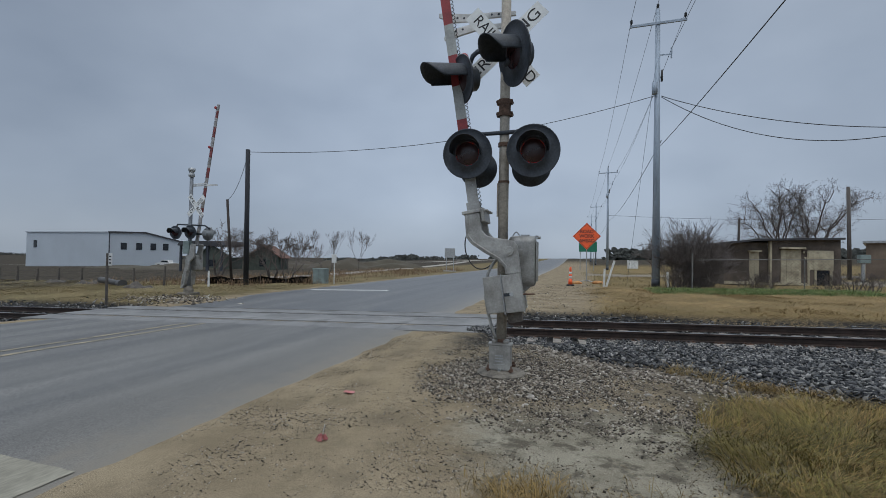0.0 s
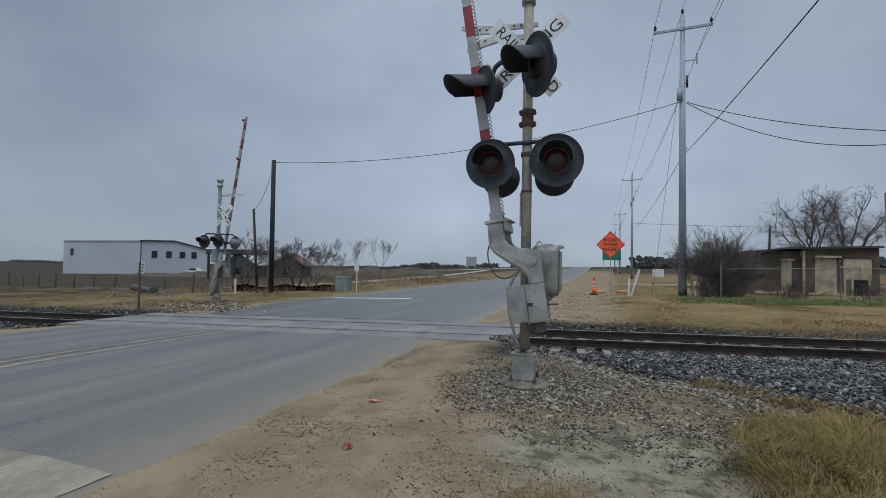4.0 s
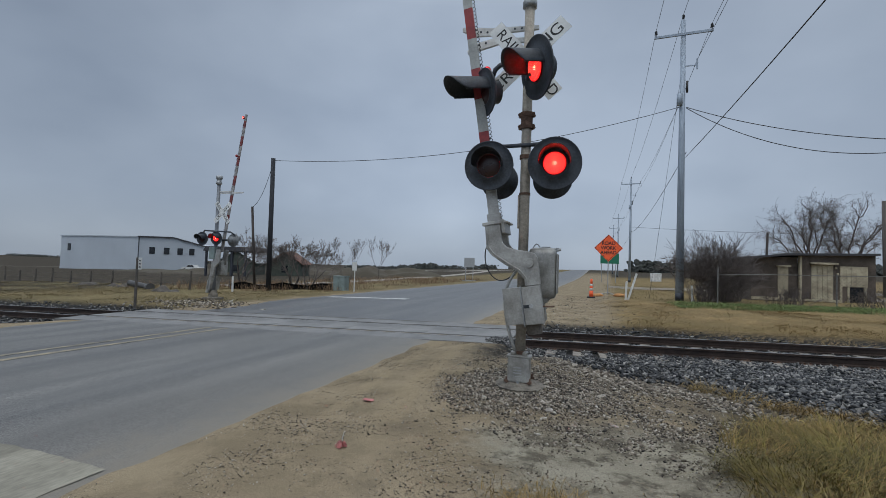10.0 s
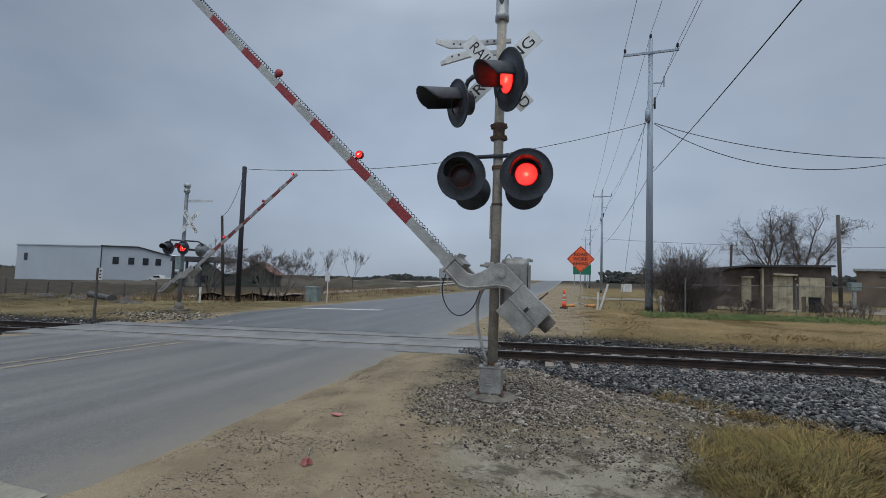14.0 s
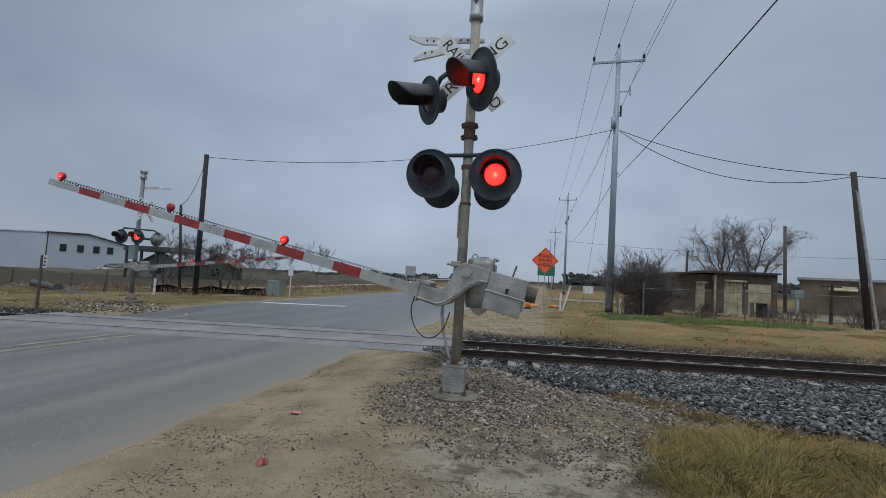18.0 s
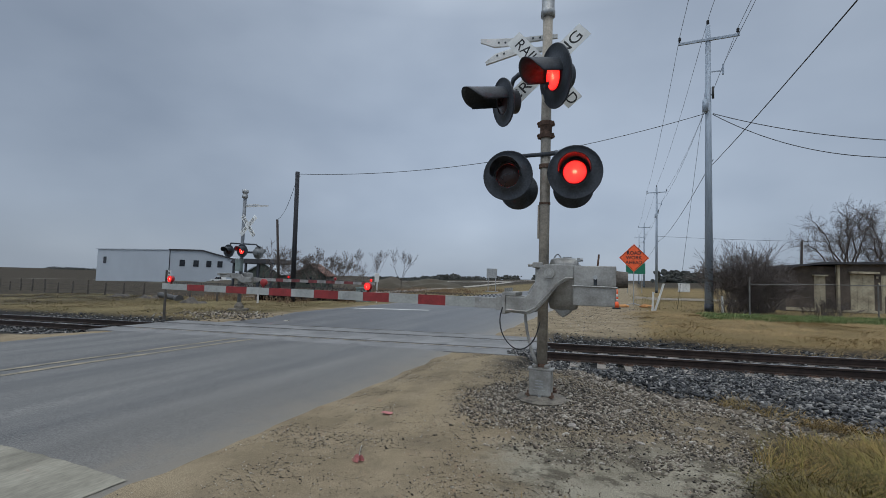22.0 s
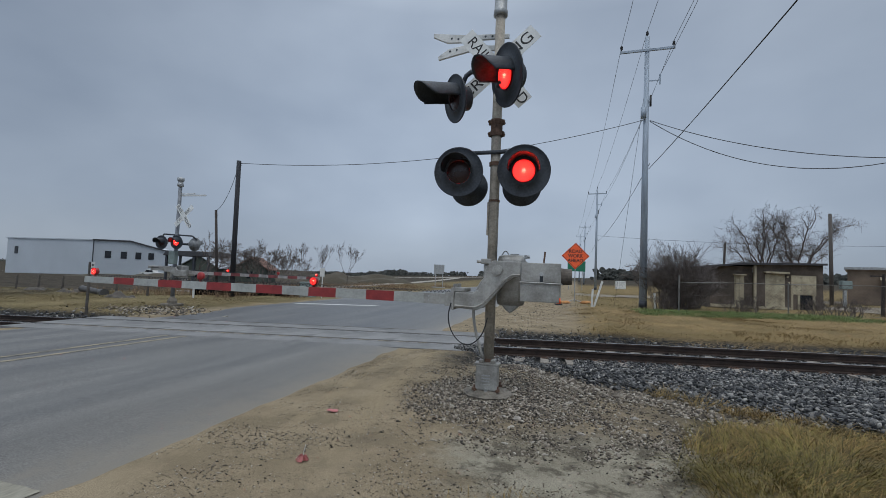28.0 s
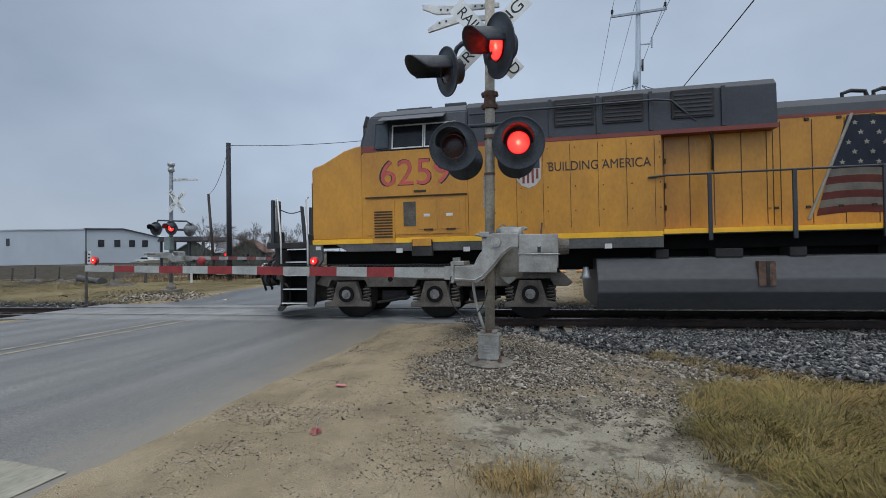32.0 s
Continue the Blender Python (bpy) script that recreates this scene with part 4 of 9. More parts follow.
def near_signal():
    B = Vector((-0.88, 6.04, -0.02))
    sig = thing("crossing_signal", Matrix.Translation(B), "tan mast crossing signal with crossbuck, flashing lamps and gate", "crossing signal", "crossing signals")
    L = lambda x, y, z: (x - B.x, y - B.y, z - B.z)
    bm = bmesh.new()
    lathe(bm, [(0, 0.0), (0.30, 0.0), (0.315, 0.03), (0.29, 0.05), (0.22, 0.055), (0.19, 0.085), (0.1, 0.095), (0, 0.095)], 32)
    for v in bm.verts:
        v.co *= 1 + 0.07 * noise.noise(v.co * 9)
    base = part("foundation", bm, M_FOOT, sig, "round concrete and steel foot half covered by stones")
    for k in range(4):
        a = radians(45 + 90 * k)
        bm = bmesh.new()
        tube(bm, (0.2 * math.cos(a), 0.2 * math.sin(a), 0.07), (0.2 * math.cos(a), 0.2 * math.sin(a), 0.15), 0.018, seg=8)
        tube(bm, (0.2 * math.cos(a), 0.2 * math.sin(a), 0.085), (0.2 * math.cos(a), 0.2 * math.sin(a), 0.115), 0.036, seg=6)
        part("anchor_bolt", bm, M_RUST, base)
    bm = bmesh.new()
    tube(bm, (0, 0, 0.08), (0, 0, 5.08), 0.066, 0.064, 24)
    mast = part("mast", bm, M_MAST, sig, "tan painted round steel mast", True)
    for z0, z1, r in ((3.38, 3.44, 0.088), (3.54, 3.60, 0.088), (3.4, 3.58, 0.078), (2.98, 3.03, 0.082), (2.5, 2.53, 0.074), (0.42, 0.47, 0.082), (4.1, 4.35, 0.08)):
        bm = bmesh.new()
        lathe(bm, [(0.066, z0), (r, z0), (r, z1), (0.066, z1)], 20)
        for sx in (-1, 1):
            if r > 0.085:
                box(bm, sx * 0.085 - 0.02, sx * 0.085 + 0.02, -0.03, 0.03, z0, z1, 0.004)
                tube(bm, (sx * 0.1, -0.05, (z0 + z1) / 2), (sx * 0.1, 0.05, (z0 + z1) / 2), 0.012, seg=6)
        part("clamp", bm, M_RUST, mast, "rusty pipe clamp")
    bm = bmesh.new()
    lathe(bm, [(0.066, 5.02), (0.095, 5.03), (0.095, 5.10), (0.085, 5.12), (0.085, 5.55), (0.13, 5.58), (0.15, 5.75), (0.05, 5.82), (0, 5.82)], 20)
    part("mast_cap", bm, M_GALV, mast, "grey fitting and bell on the mast top", True)
    bm = bmesh.new()
    box(bm, -0.085, -0.062, -0.03, 0.02, 2.06, 2.5, 0.004)
    part("cable_cover", bm, M_MAST, mast)
    # junction box on the foot
    bm = bmesh.new()
    box(bm, -0.135, 0.145, -0.17, -0.02, 0.09, 0.41, 0.022)
    jb = part("junction_box", bm, M_ALU, sig, "grey cast junction box at the mast foot")
    bm = bmesh.new()
    box(bm, -0.15, 0.16, -0.175, -0.02, 0.40, 0.43, 0.01)
    box(bm, -0.10, -0.04, -0.17, -0.03, 0.43, 0.47, 0.008)
    box(bm, 0.05, 0.11, -0.17, -0.03, 0.43, 0.47, 0.008)
    part("box_lid", bm, M_ALU, jb)
    bm = bmesh.new()
    for zz in (0.27, 0.235, 0.20):
        box(bm, -0.055, 0.045, -0.174, -0.168, zz, zz + 0.014)
    box(bm, -0.075, 0.065, -0.173, -0.168, 0.165, 0.17)
    part("cast_lettering", bm, M_GALV, jb, "raised unreadable cast bars")
    bm = bmesh.new()
    tube(bm, (0.005, -0.185, 0.10), (0.005, -0.165, 0.10), 0.022, seg=8)
    part("bolt", bm, M_GALV, jb)
    # flexible conduits from the gear to the foot
    for pts in (((-0.06, -0.1, 1.5), (-0.30, -0.1, 1.25), (-0.20, -0.1, 0.85), (-0.05, -0.1, 0.46)),):
        bm = bmesh.new()
        ps = [Vector(p) for p in pts]
        curve = []
        for k in range(21):
            t = k / 20
            curve.append((1 - t) ** 3 * ps[0] + 3 * (1 - t) ** 2 * t * ps[1] + 3 * (1 - t) * t * t * ps[2] + t**3 * ps[3])
        sweep(bm, curve, 0.02, 8)
        part("conduit", bm, M_ALU, sig, "grey flexible conduit", True)
    # gear housing
    bm = bmesh.new()
    box(bm, 0.05, 0.42, 0.06, 0.40, 1.14, 1.82, 0.09)
    gear = part("gear_housing", bm, M_ALU, sig, "rounded grey gate mechanism housing", True)
    bm = bmesh.new()
    prism(bm, [(0.12, 1.16), (0.36, 1.16), (0.30, 1.09), (0.24, 1.05), (0.18, 1.09)], 0.1, 0.36, "y", 0.02)
    part("drain_boss", bm, M_ALU, gear, "pointed boss under the housing")
    bm = bmesh.new()
    tube(bm, (0.30, 0.2, 1.80), (0.47, 0.2, 1.80), 0.02, seg=8)
    box(bm, 0.40, 0.44, 0.17, 0.23, 1.775, 1.825, 0.005)
    part("latch_bolt", bm, M_GALV, gear, "steel latch bolt on the housing lid")
    bm = bmesh.new()
    box(bm, 0.42, 0.435, 0.1, 0.36, 1.22, 1.74, 0.006)
    part("housing_cover", bm, M_ALU, gear)
    bm = bmesh.new()
    sweep(bm, [(0.1 + 0.1 * k / 8, 0.2, 1.81 + 0.06 * math.sin(math.pi * k / 8)) for k in range(9)], 0.008, 6)
    box(bm, 0.22, 0.33, 0.15, 0.25, 1.815, 1.835, 0.004)
    part("lifting_eye", bm, M_GALV, gear)
    bm = bmesh.new()
    box(bm, -0.10, 0.16, -0.06, 0.12, 1.5, 1.68, 0.02)
    tube(bm, (-0.19, -0.05, 1.71), (-0.09, -0.05, 1.71), 0.018, seg=8)
    box(bm, -0.13, 0.0, -0.09, 0.09, 1.68, 1.75, 0.012)
    part("mast_bracket", bm, M_ALU, gear, "clamp that holds the mechanism to the mast")
    bm = bmesh.new()
    tube(bm, (0.11, -0.2, 1.61), (0.11, 0.56, 1.61), 0.035, seg=14)
    part("main_shaft", bm, M_GALV, gear, "steel pivot shaft")
    # lower pair faces the near road; a second pair behind faces the other way
    bm = bmesh.new()
    sweep(bm, [(-0.45, -0.02, 3.13), (-0.3, -0.02, 3.16), (0, -0.07, 3.15), (0.25, -0.02, 3.17), (0.4, -0.02, 3.15)], 0.028, 8)
    part("crossarm", bm, M_BLACK, sig, "black pipe crossarm", True)
    down = (0.06, -1.0, -0.10)
    signal_lamp(sig, L(-1.335, 5.86, 2.85), down, 0.322, "L")
    signal_lamp(sig, L(-0.49, 5.86, 2.85), down, 0.332, "R")
    signal_lamp(sig, L(-1.30, 6.42, 2.75), (0.0, 1.0, -0.06), 0.265, "")
    signal_lamp(sig, L(-0.56, 6.42, 2.75), (0.0, 1.0, -0.06), 0.265, "")
    # upper pair is turned to the side road
    bm = bmesh.new()
    sweep(bm, [(0.0, 0.0, 4.16), (-0.1, -0.03, 4.24), (-0.24, -0.01, 4.29), (-0.38, 0.01, 4.29), (-0.45, 0.02, 4.24), (-0.49, 0.03, 4.14), (-0.50, 0.03, 3.98)], 0.034, 8)
    sweep(bm, [(0, 0, 4.05), (0.03, -0.12, 4.02), (0.1, -0.26, 4.02)], 0.05, 8)
    part("crossarm", bm, M_BLACK, sig, "black gooseneck crossarm", True)
    signal_lamp(sig, L(-1.46, 6.0, 3.89), (-0.77, -0.62, -0.18), 0.318, "L", 0.55, 0.16)
    signal_lamp(sig, L(-0.73, 5.70, 4.03), (-0.80, -0.58, -0.17), 0.385, "R", 0.42, 0.175)
    crossbuck(sig, L(-0.95, 6.16, 4.355), 0, 0.69, 0.034, 0.215, 1.2)
    # two punched brackets, webs widening towards the mast
    for pts, holes in (
        (((-1.92, 5.06), (-1.46, 4.995), (-0.80, 4.955), (-0.80, 4.895), (-1.40, 4.905), (-1.46, 4.885), (-1.71, 4.90), (-1.92, 5.0)), ((-1.64, 4.955), (-1.54, 4.94), (-1.14, 4.94), (-1.04, 4.935))),
        (((-1.84, 4.70), (-1.69, 4.80), (-1.46, 4.84), (-0.98, 4.80), (-0.98, 4.73), (-1.37, 4.745), (-1.83, 4.65)), ((-1.66, 4.765), (-1.56, 4.78), (-1.26, 4.785))),
    ):
        bm = bmesh.new()
        prism(bm, [(x - B.x, z - B.z) for x, z in pts], 0.36, 0.40, "y", 0.006)
        br = part("bracket", bm, M_WHITE, sig, "pale punched steel bracket")
        for x, z in holes:
            bm = bmesh.new()
            tube(bm, (x - B.x, 0.355, z - B.z), (x - B.x, 0.362, z - B.z), 0.016, seg=10)
            part("hole", bm, M_BLACK, br)
    bm = bmesh.new()
    lathe(bm, [(0.0, -0.004), (0.05, -0.004), (0.05, 0.004), (0.0, 0.004)], 14, Matrix.Translation((0.0, -0.086, 5.30)) @ Matrix.Rotation(radians(90), 4, "X") @ Matrix.Diagonal((0.7, 1.5, 1, 1)))
    part("cap_slot", bm, M_BLACK, sig, "dark oval slot in the mast cap")
    # gate arm turns about its pivot
    piv = Vector(L(-0.77, 5.84, 1.59))
    arm = new("gate_arm")
    arm.empty_display_size = 0.1
    arm.parent = sig
    arm.matrix_basis = Matrix.Translation(piv)
    tagged(arm, "red and white striped crossing gate arm with red lamps")
    arm_casting(arm, -1, 0.0)
    arm_casting(arm, -1, 0.50)
    counterweights(arm, -1, 0.0)
    X = lambda x: x * 1.036 + 0.80
    gate_arm_parts(arm, -1, -0.5, X(-7.50), -0.41, [X(v) for v in (-2.17, -2.57, -3.02, -3.44, -3.86, -4.29, -4.71, -5.14, -5.59, -6.03, -6.5, -6.9)], [X(-7.31), X(-5.27), X(-3.37)], ["T", "L", "R"], M_REDSTRIPE, M_ARMWHITE)
    bm = bmesh.new()
    box(bm, -1.02, -0.5, 0.192, 0.248, -0.482, -0.340, 0.004)
    plate = part("root_plate", bm, M_ALU, arm, "grey aluminium sleeve at the arm's root")
    for q in (-0.56, -0.7, -0.95):
        for zz in (-0.44, -0.38):
            bm = bmesh.new()
            tube(bm, (q, 0.18, zz), (q, 0.196, zz), 0.011, seg=6)
            part("rivet", bm, M_GALV, plate)
    bm = bmesh.new()
    for y in (0.165, 0.25):
        box(bm, -0.72, -0.46, y, y + 0.012, -0.50, -0.32, 0.003)
    box(bm, -0.60, -0.42, 0.0, 0.42, -0.30, -0.25, 0.01)
    box(bm, -0.585, -0.545, -0.05, 0.5, -0.53, -0.29, 0.006)
    for k in range(4):
        tube(bm, (-0.56, 0.02 + 0.12 * k, -0.27), (-0.56, 0.02 + 0.12 * k, -0.2), 0.014, seg=6)
    part("arm_clamp", bm, M_ALU, arm, "bolted clamp holding the arm's root")
    GATES.append((arm, Matrix.Translation(piv), 1))
    # hanging lamp cable
    bm = bmesh.new()
    pts = [(0, 0, 0), (-0.04, 0, -0.16), (0.0, 0, -0.34), (0.1, 0, -0.47), (0.21, 0, -0.52), (0.32, 0, -0.48), (0.42, 0, -0.36), (0.47, 0, -0.16)]
    for _ in range(2):
        fine = [pts[0]]
        for p, q in zip(pts, pts[1:]):
            fine += [tuple(0.75 * a + 0.25 * b for a, b in zip(p, q)), tuple(0.25 * a + 0.75 * b for a, b in zip(p, q))]
        pts = fine + [pts[-1]]
    sweep(bm, pts, 0.008, 6)
    cable = part("lamp_cable", bm, M_CABLE, sig, "thin black cable hanging in a loop", True)
    return sig, cable, piv


NEAR_SIGNAL, NEAR_CABLE, NEAR_PIVOT = near_signal()


M_FARMAST = mat("dull_blue_grey_steel", (0.19, 0.205, 0.225), 0.6, 0.2, var=0.15, scale=3, fine=30, bump=0.05)
M_LAMPGREY = mat("faded_grey_enamel", (0.16, 0.17, 0.175), 0.5, var=0.2, scale=5, fine=40, bump=0.04)


def far_signal():
    B = Vector((-16.3, 16.5, -0.52))
    sig = thing("crossing_signal", Matrix.Translation(B), "grey mast crossing signal with gate across the line", "crossing signal", "crossing signals")
    L = lambda x, y, z: (x - B.x, y - B.y, z - B.z)
    bm = bmesh.new()
    box(bm, -0.32, 0.32, -0.32, 0.32, 0, 0.3, 0.03)
    lathe(bm, [(0.2, 0.3), (0.2, 0.42), (0.08, 0.6), (0, 0.6)], 16)
    part("foundation", bm, M_FOOT, sig, "dirty concrete foot with a flared base")
    bm = bmesh.new()
    tube(bm, (0, 0, 0.3), (0.0, 0, 5.45), 0.085, 0.075, 18)
    mast = part("mast", bm, M_FARMAST, sig, "grey steel mast", True)
    bm = bmesh.new()
    lathe(bm, [(0.07, 5.38), (0.13, 5.42), (0.13, 5.52), (0.1, 5.56), (0.1, 5.62), (0.14, 5.66), (0.15, 5.78), (0, 5.82)], 16)
    part("bell", bm, M_GALV, mast, "grey bell on the mast top", True)
    bm = bmesh.new()
    sweep(bm, [(-0.85, 0.1, 3.2), (-0.7, 0.0, 3.3), (0, 0.0, 3.27), (0.8, 0.0, 3.24), (1.0, 0.05, 3.1)], 0.035, 6)
    sweep(bm, [(-0.2, 0.0, 2.9), (1.0, 0.0, 2.86)], 0.05, 6)
    part("crossarm", bm, M_BLACK, sig, "black pipe crossarm", True)
    face = (0.05, -1.0, -0.08)
    signal_lamp(sig, L(-16.9, 16.3, 2.4), face, 0.30, "L", 0.34)
    signal_lamp(sig, L(-16.05, 16.25, 2.42), face, 0.30, "R", 0.34)
    signal_lamp(sig, L(-15.42, 16.6, 2.36), (0.0, 1.0, -0.05), 0.30, "", 0.3, material=M_LAMPGREY)
    crossbuck(sig, L(-15.83, 16.3, 3.57), -4)
    bm = bmesh.new()
    box(bm, -0.12, 1.35, 0.02, 0.05, 4.98, 5.05)
    box(bm, -0.1, 0.8, 0.0, 0.03, 5.06, 5.1)
    part("bracket", bm, M_WHITE, sig, "flat pale bracket")
    bm = bmesh.new()
    box(bm, -0.35, 0.3, 0.1, 0.5, 1.25, 1.95, 0.08)
    part("gear_housing", bm, M_ALU, sig, "rounded grey gate mechanism housing", True)
    bm = bmesh.new()
    box(bm, -0.16, 0.16, -0.22, -0.02, 2.0, 2.55, 0.02)
    part("junction_box", bm, M_UTILBOX, sig, "blue-grey box on the mast")
    piv = Vector(L(-16.2, 16.35, 1.24))
    arm = new("gate_arm")
    arm.empty_display_size = 0.1
    arm.parent = sig
    arm.matrix_basis = Matrix.Translation(piv)
    tagged(arm, "red and white striped crossing gate arm with red lamps")
    for y in (0.0, 0.45):
        bm = bmesh.new()
        prism(bm, [(-0.5, 0.1), (0.1, 0.12), (0.2, 0.0), (0.7, -0.02), (0.7, -0.24), (0.1, -0.28), (-0.1, -0.1), (-0.5, -0.1)], y - 0.04, y + 0.04, "y", 0.012)
        part("arm_casting", bm, M_ALU, arm, "weathered cast aluminium arm bracket")
    for x0, x1, z0, z1 in ((-1.15, -0.5, -0.06, 0.1), (-1.3, -0.7, 0.02, 0.14)):
        bm = bmesh.new()
        box(bm, x0, x1, -0.07, 0.5, z0, z1, 0.02)
        part("counterweight", bm, M_ALU, arm, "pale cast counterweight")
    gate_arm_parts(arm, 1, 0.65, 6.9, -0.10, [1.9, 2.3, 2.75, 3.2, 3.65, 4.1, 4.55, 5.0, 5.45, 5.9, 6.3, 6.6], [6.75, 5.0, 2.6], ["T", "L", "R"], M_DULLRED, M_DULLWHITE)
    GATES.append((arm, Matrix.Translation(piv), -1))
    return sig


far_signal()
# ---- bare trees and bushes ----
def limb_mesh(bm_verts, bm_faces, pts, radii, seg=4):
    base = len(bm_verts)
    for i, p in enumerate(pts):
        d = (pts[min(i + 1, len(pts) - 1)] - pts[max(i - 1, 0)]).normalized()
        a = d.cross(Vector((0.3, 0.9, 0.2)))
        a = a.normalized() if a.length > 1e-4 else Vector((1, 0, 0))
        b = d.cross(a)
        for k in range(seg):
            t = 2 * math.pi * k / seg
            bm_verts.append(p + (a * math.cos(t) + b * math.sin(t)) * radii[i])
    for i in range(len(pts) - 1):
        for k in range(seg):
            u, v = base + i * seg, base + (i + 1) * seg
            bm_faces.append((u + k, u + (k + 1) % seg, v + (k + 1) % seg, v + k))


def grow(rnd, verts, faces, start, way, length, radius, depth, spread, up, seg, thinnest, droop=0.0):
    """A limb that bends, tapers and forks."""
    n = 4 if depth > 1 else 3
    pts, radii = [start], [radius]
    p, d = start.copy(), way.normalized()
    for k in range(n):
        d = (d + Vector((rnd.gauss(0, 0.16), rnd.gauss(0, 0.16), rnd.gauss(0, 0.12) + up - (droop if depth <= 1 else 0)))).normalized()
        p = p + d * length / n
        pts.append(p.copy())
        radii.append(max(thinnest, radius * (1 - 0.42 * (k + 1) / n)))
    limb_mesh(verts, faces, pts, radii, seg if depth > 1 else 3)
    if depth == 0:
        return
    kids = rnd.choice((2, 3, 3)) if depth > 1 else rnd.choice((4, 5, 6))
    for k in range(kids):
        i = rnd.randint(2, n) if k else n
        side = Vector((rnd.gauss(0, 1), rnd.gauss(0, 1), rnd.gauss(0, 0.55)))
        w = (d * 1.0 + side.normalized() * spread).normalized()
        grow(rnd, verts, faces, pts[i], w, length * rnd.uniform(0.6, 0.86), radii[i] * rnd.uniform(0.55, 0.75), depth - 1, spread, up, seg, thinnest, droop)


def mesh_object(name, verts, faces, material, parent=None, label="", smooth=True):
    me = bpy.data.meshes.new(name)
    me.from_pydata([tuple(v) for v in verts], [], faces)
    me.materials.append(material)
    if smooth:
        for p in me.polygons:
            p.use_smooth = True
    ob = new(name, me)
    if parent is not None:
        ob.parent = parent
    if label:
        ob["label"] = label
    return ob


def bare_tree(at, height, seed, label, trunks=1, depth=5, spread=0.75, lean=(0, 0), trunk_r=None, up=0.06, thinnest=0.012, droop=0.0, group=""):
    rnd = random.Random(seed)
    tree = thing("bare_tree", Matrix.Translation((at[0], at[1], land(at[0], at[1]) - 0.05)), label, "tree", group)
    r = trunk_r or height * 0.022
    for q in range(trunks):
        v, f = [], []
        a = 2 * math.pi * q / trunks + rnd.uniform(0, 1)
        way = Vector((lean[0] + (0.35 * math.cos(a) if trunks > 1 else 0), lean[1] + (0.35 * math.sin(a) if trunks > 1 else 0), 1)).normalized()
        base = Vector((0.15 * math.cos(a), 0.15 * math.sin(a), 0)) if trunks > 1 else Vector((0, 0, 0))
        fork = base + way * height * 0.2
        limb_mesh(v, f, [base, base + way * height * 0.1, fork], [r * 1.35, r * 1.05, r], 7)
        mesh_object("trunk", v, f, M_BARK, tree, "grey bare trunk")
        v, f = [], []
        for k in range(3 if trunks == 1 else 2):
            side = Vector((rnd.gauss(0, 1), rnd.gauss(0, 1), 0.2)).normalized()
            grow(rnd, v, f, fork, (way + side * spread * 0.9), height * 0.27, r * 0.7, depth, spread, up, 5, thinnest, droop)
        mesh_object("crown", v, f, M_TWIG, tree, "open crown of bare limbs and fine twigs")
    return tree


def bush(at, w, h, seed, label, stems=60, name="bare_bush", depth=2):
    rnd = random.Random(seed)
    b = thing(name, Matrix.Translation((at[0], at[1], land(at[0], at[1]) - 0.03)), label, "bush")
    v, f = [], []
    for k in range(stems):
        a, rr = rnd.uniform(0, 2 * math.pi), rnd.uniform(0, 0.8) ** 0.6
        base = Vector((math.cos(a) * rr * w * 0.42, math.sin(a) * rr * w * 0.35, 0))
        way = Vector((math.cos(a) * rr * 0.55, math.sin(a) * rr * 0.55, 1))
        grow(rnd, v, f, base, way, h * rnd.uniform(0.3, 0.48) * (1.1 - 0.45 * rr), 0.022, depth, 0.6, 0.03, 3, 0.007)
    mesh_object("brush", v, f, M_TWIG, b, "dense grey-brown bare twigs")
    return b


# ---- poles and wires ----
def hang(name, a, b, sag, r, label, n=28, group="overhead wires"):
    a, b = Vector(a), Vector(b)
    bm = bmesh.new()
    sweep(bm, [a.lerp(b, k / n) - Vector((0, 0, sag * 4 * (k / n) * (1 - k / n))) for k in range(n + 1)], r, 5)
    return tagged(finish(bm, name, M_CABLE, None, "", True), label, "wire", group)


POLES = ((4.5, 28.4), (5.35, 80.0), (5.9, 134.0), (6.4, 185.0), (3.7, -25.0))


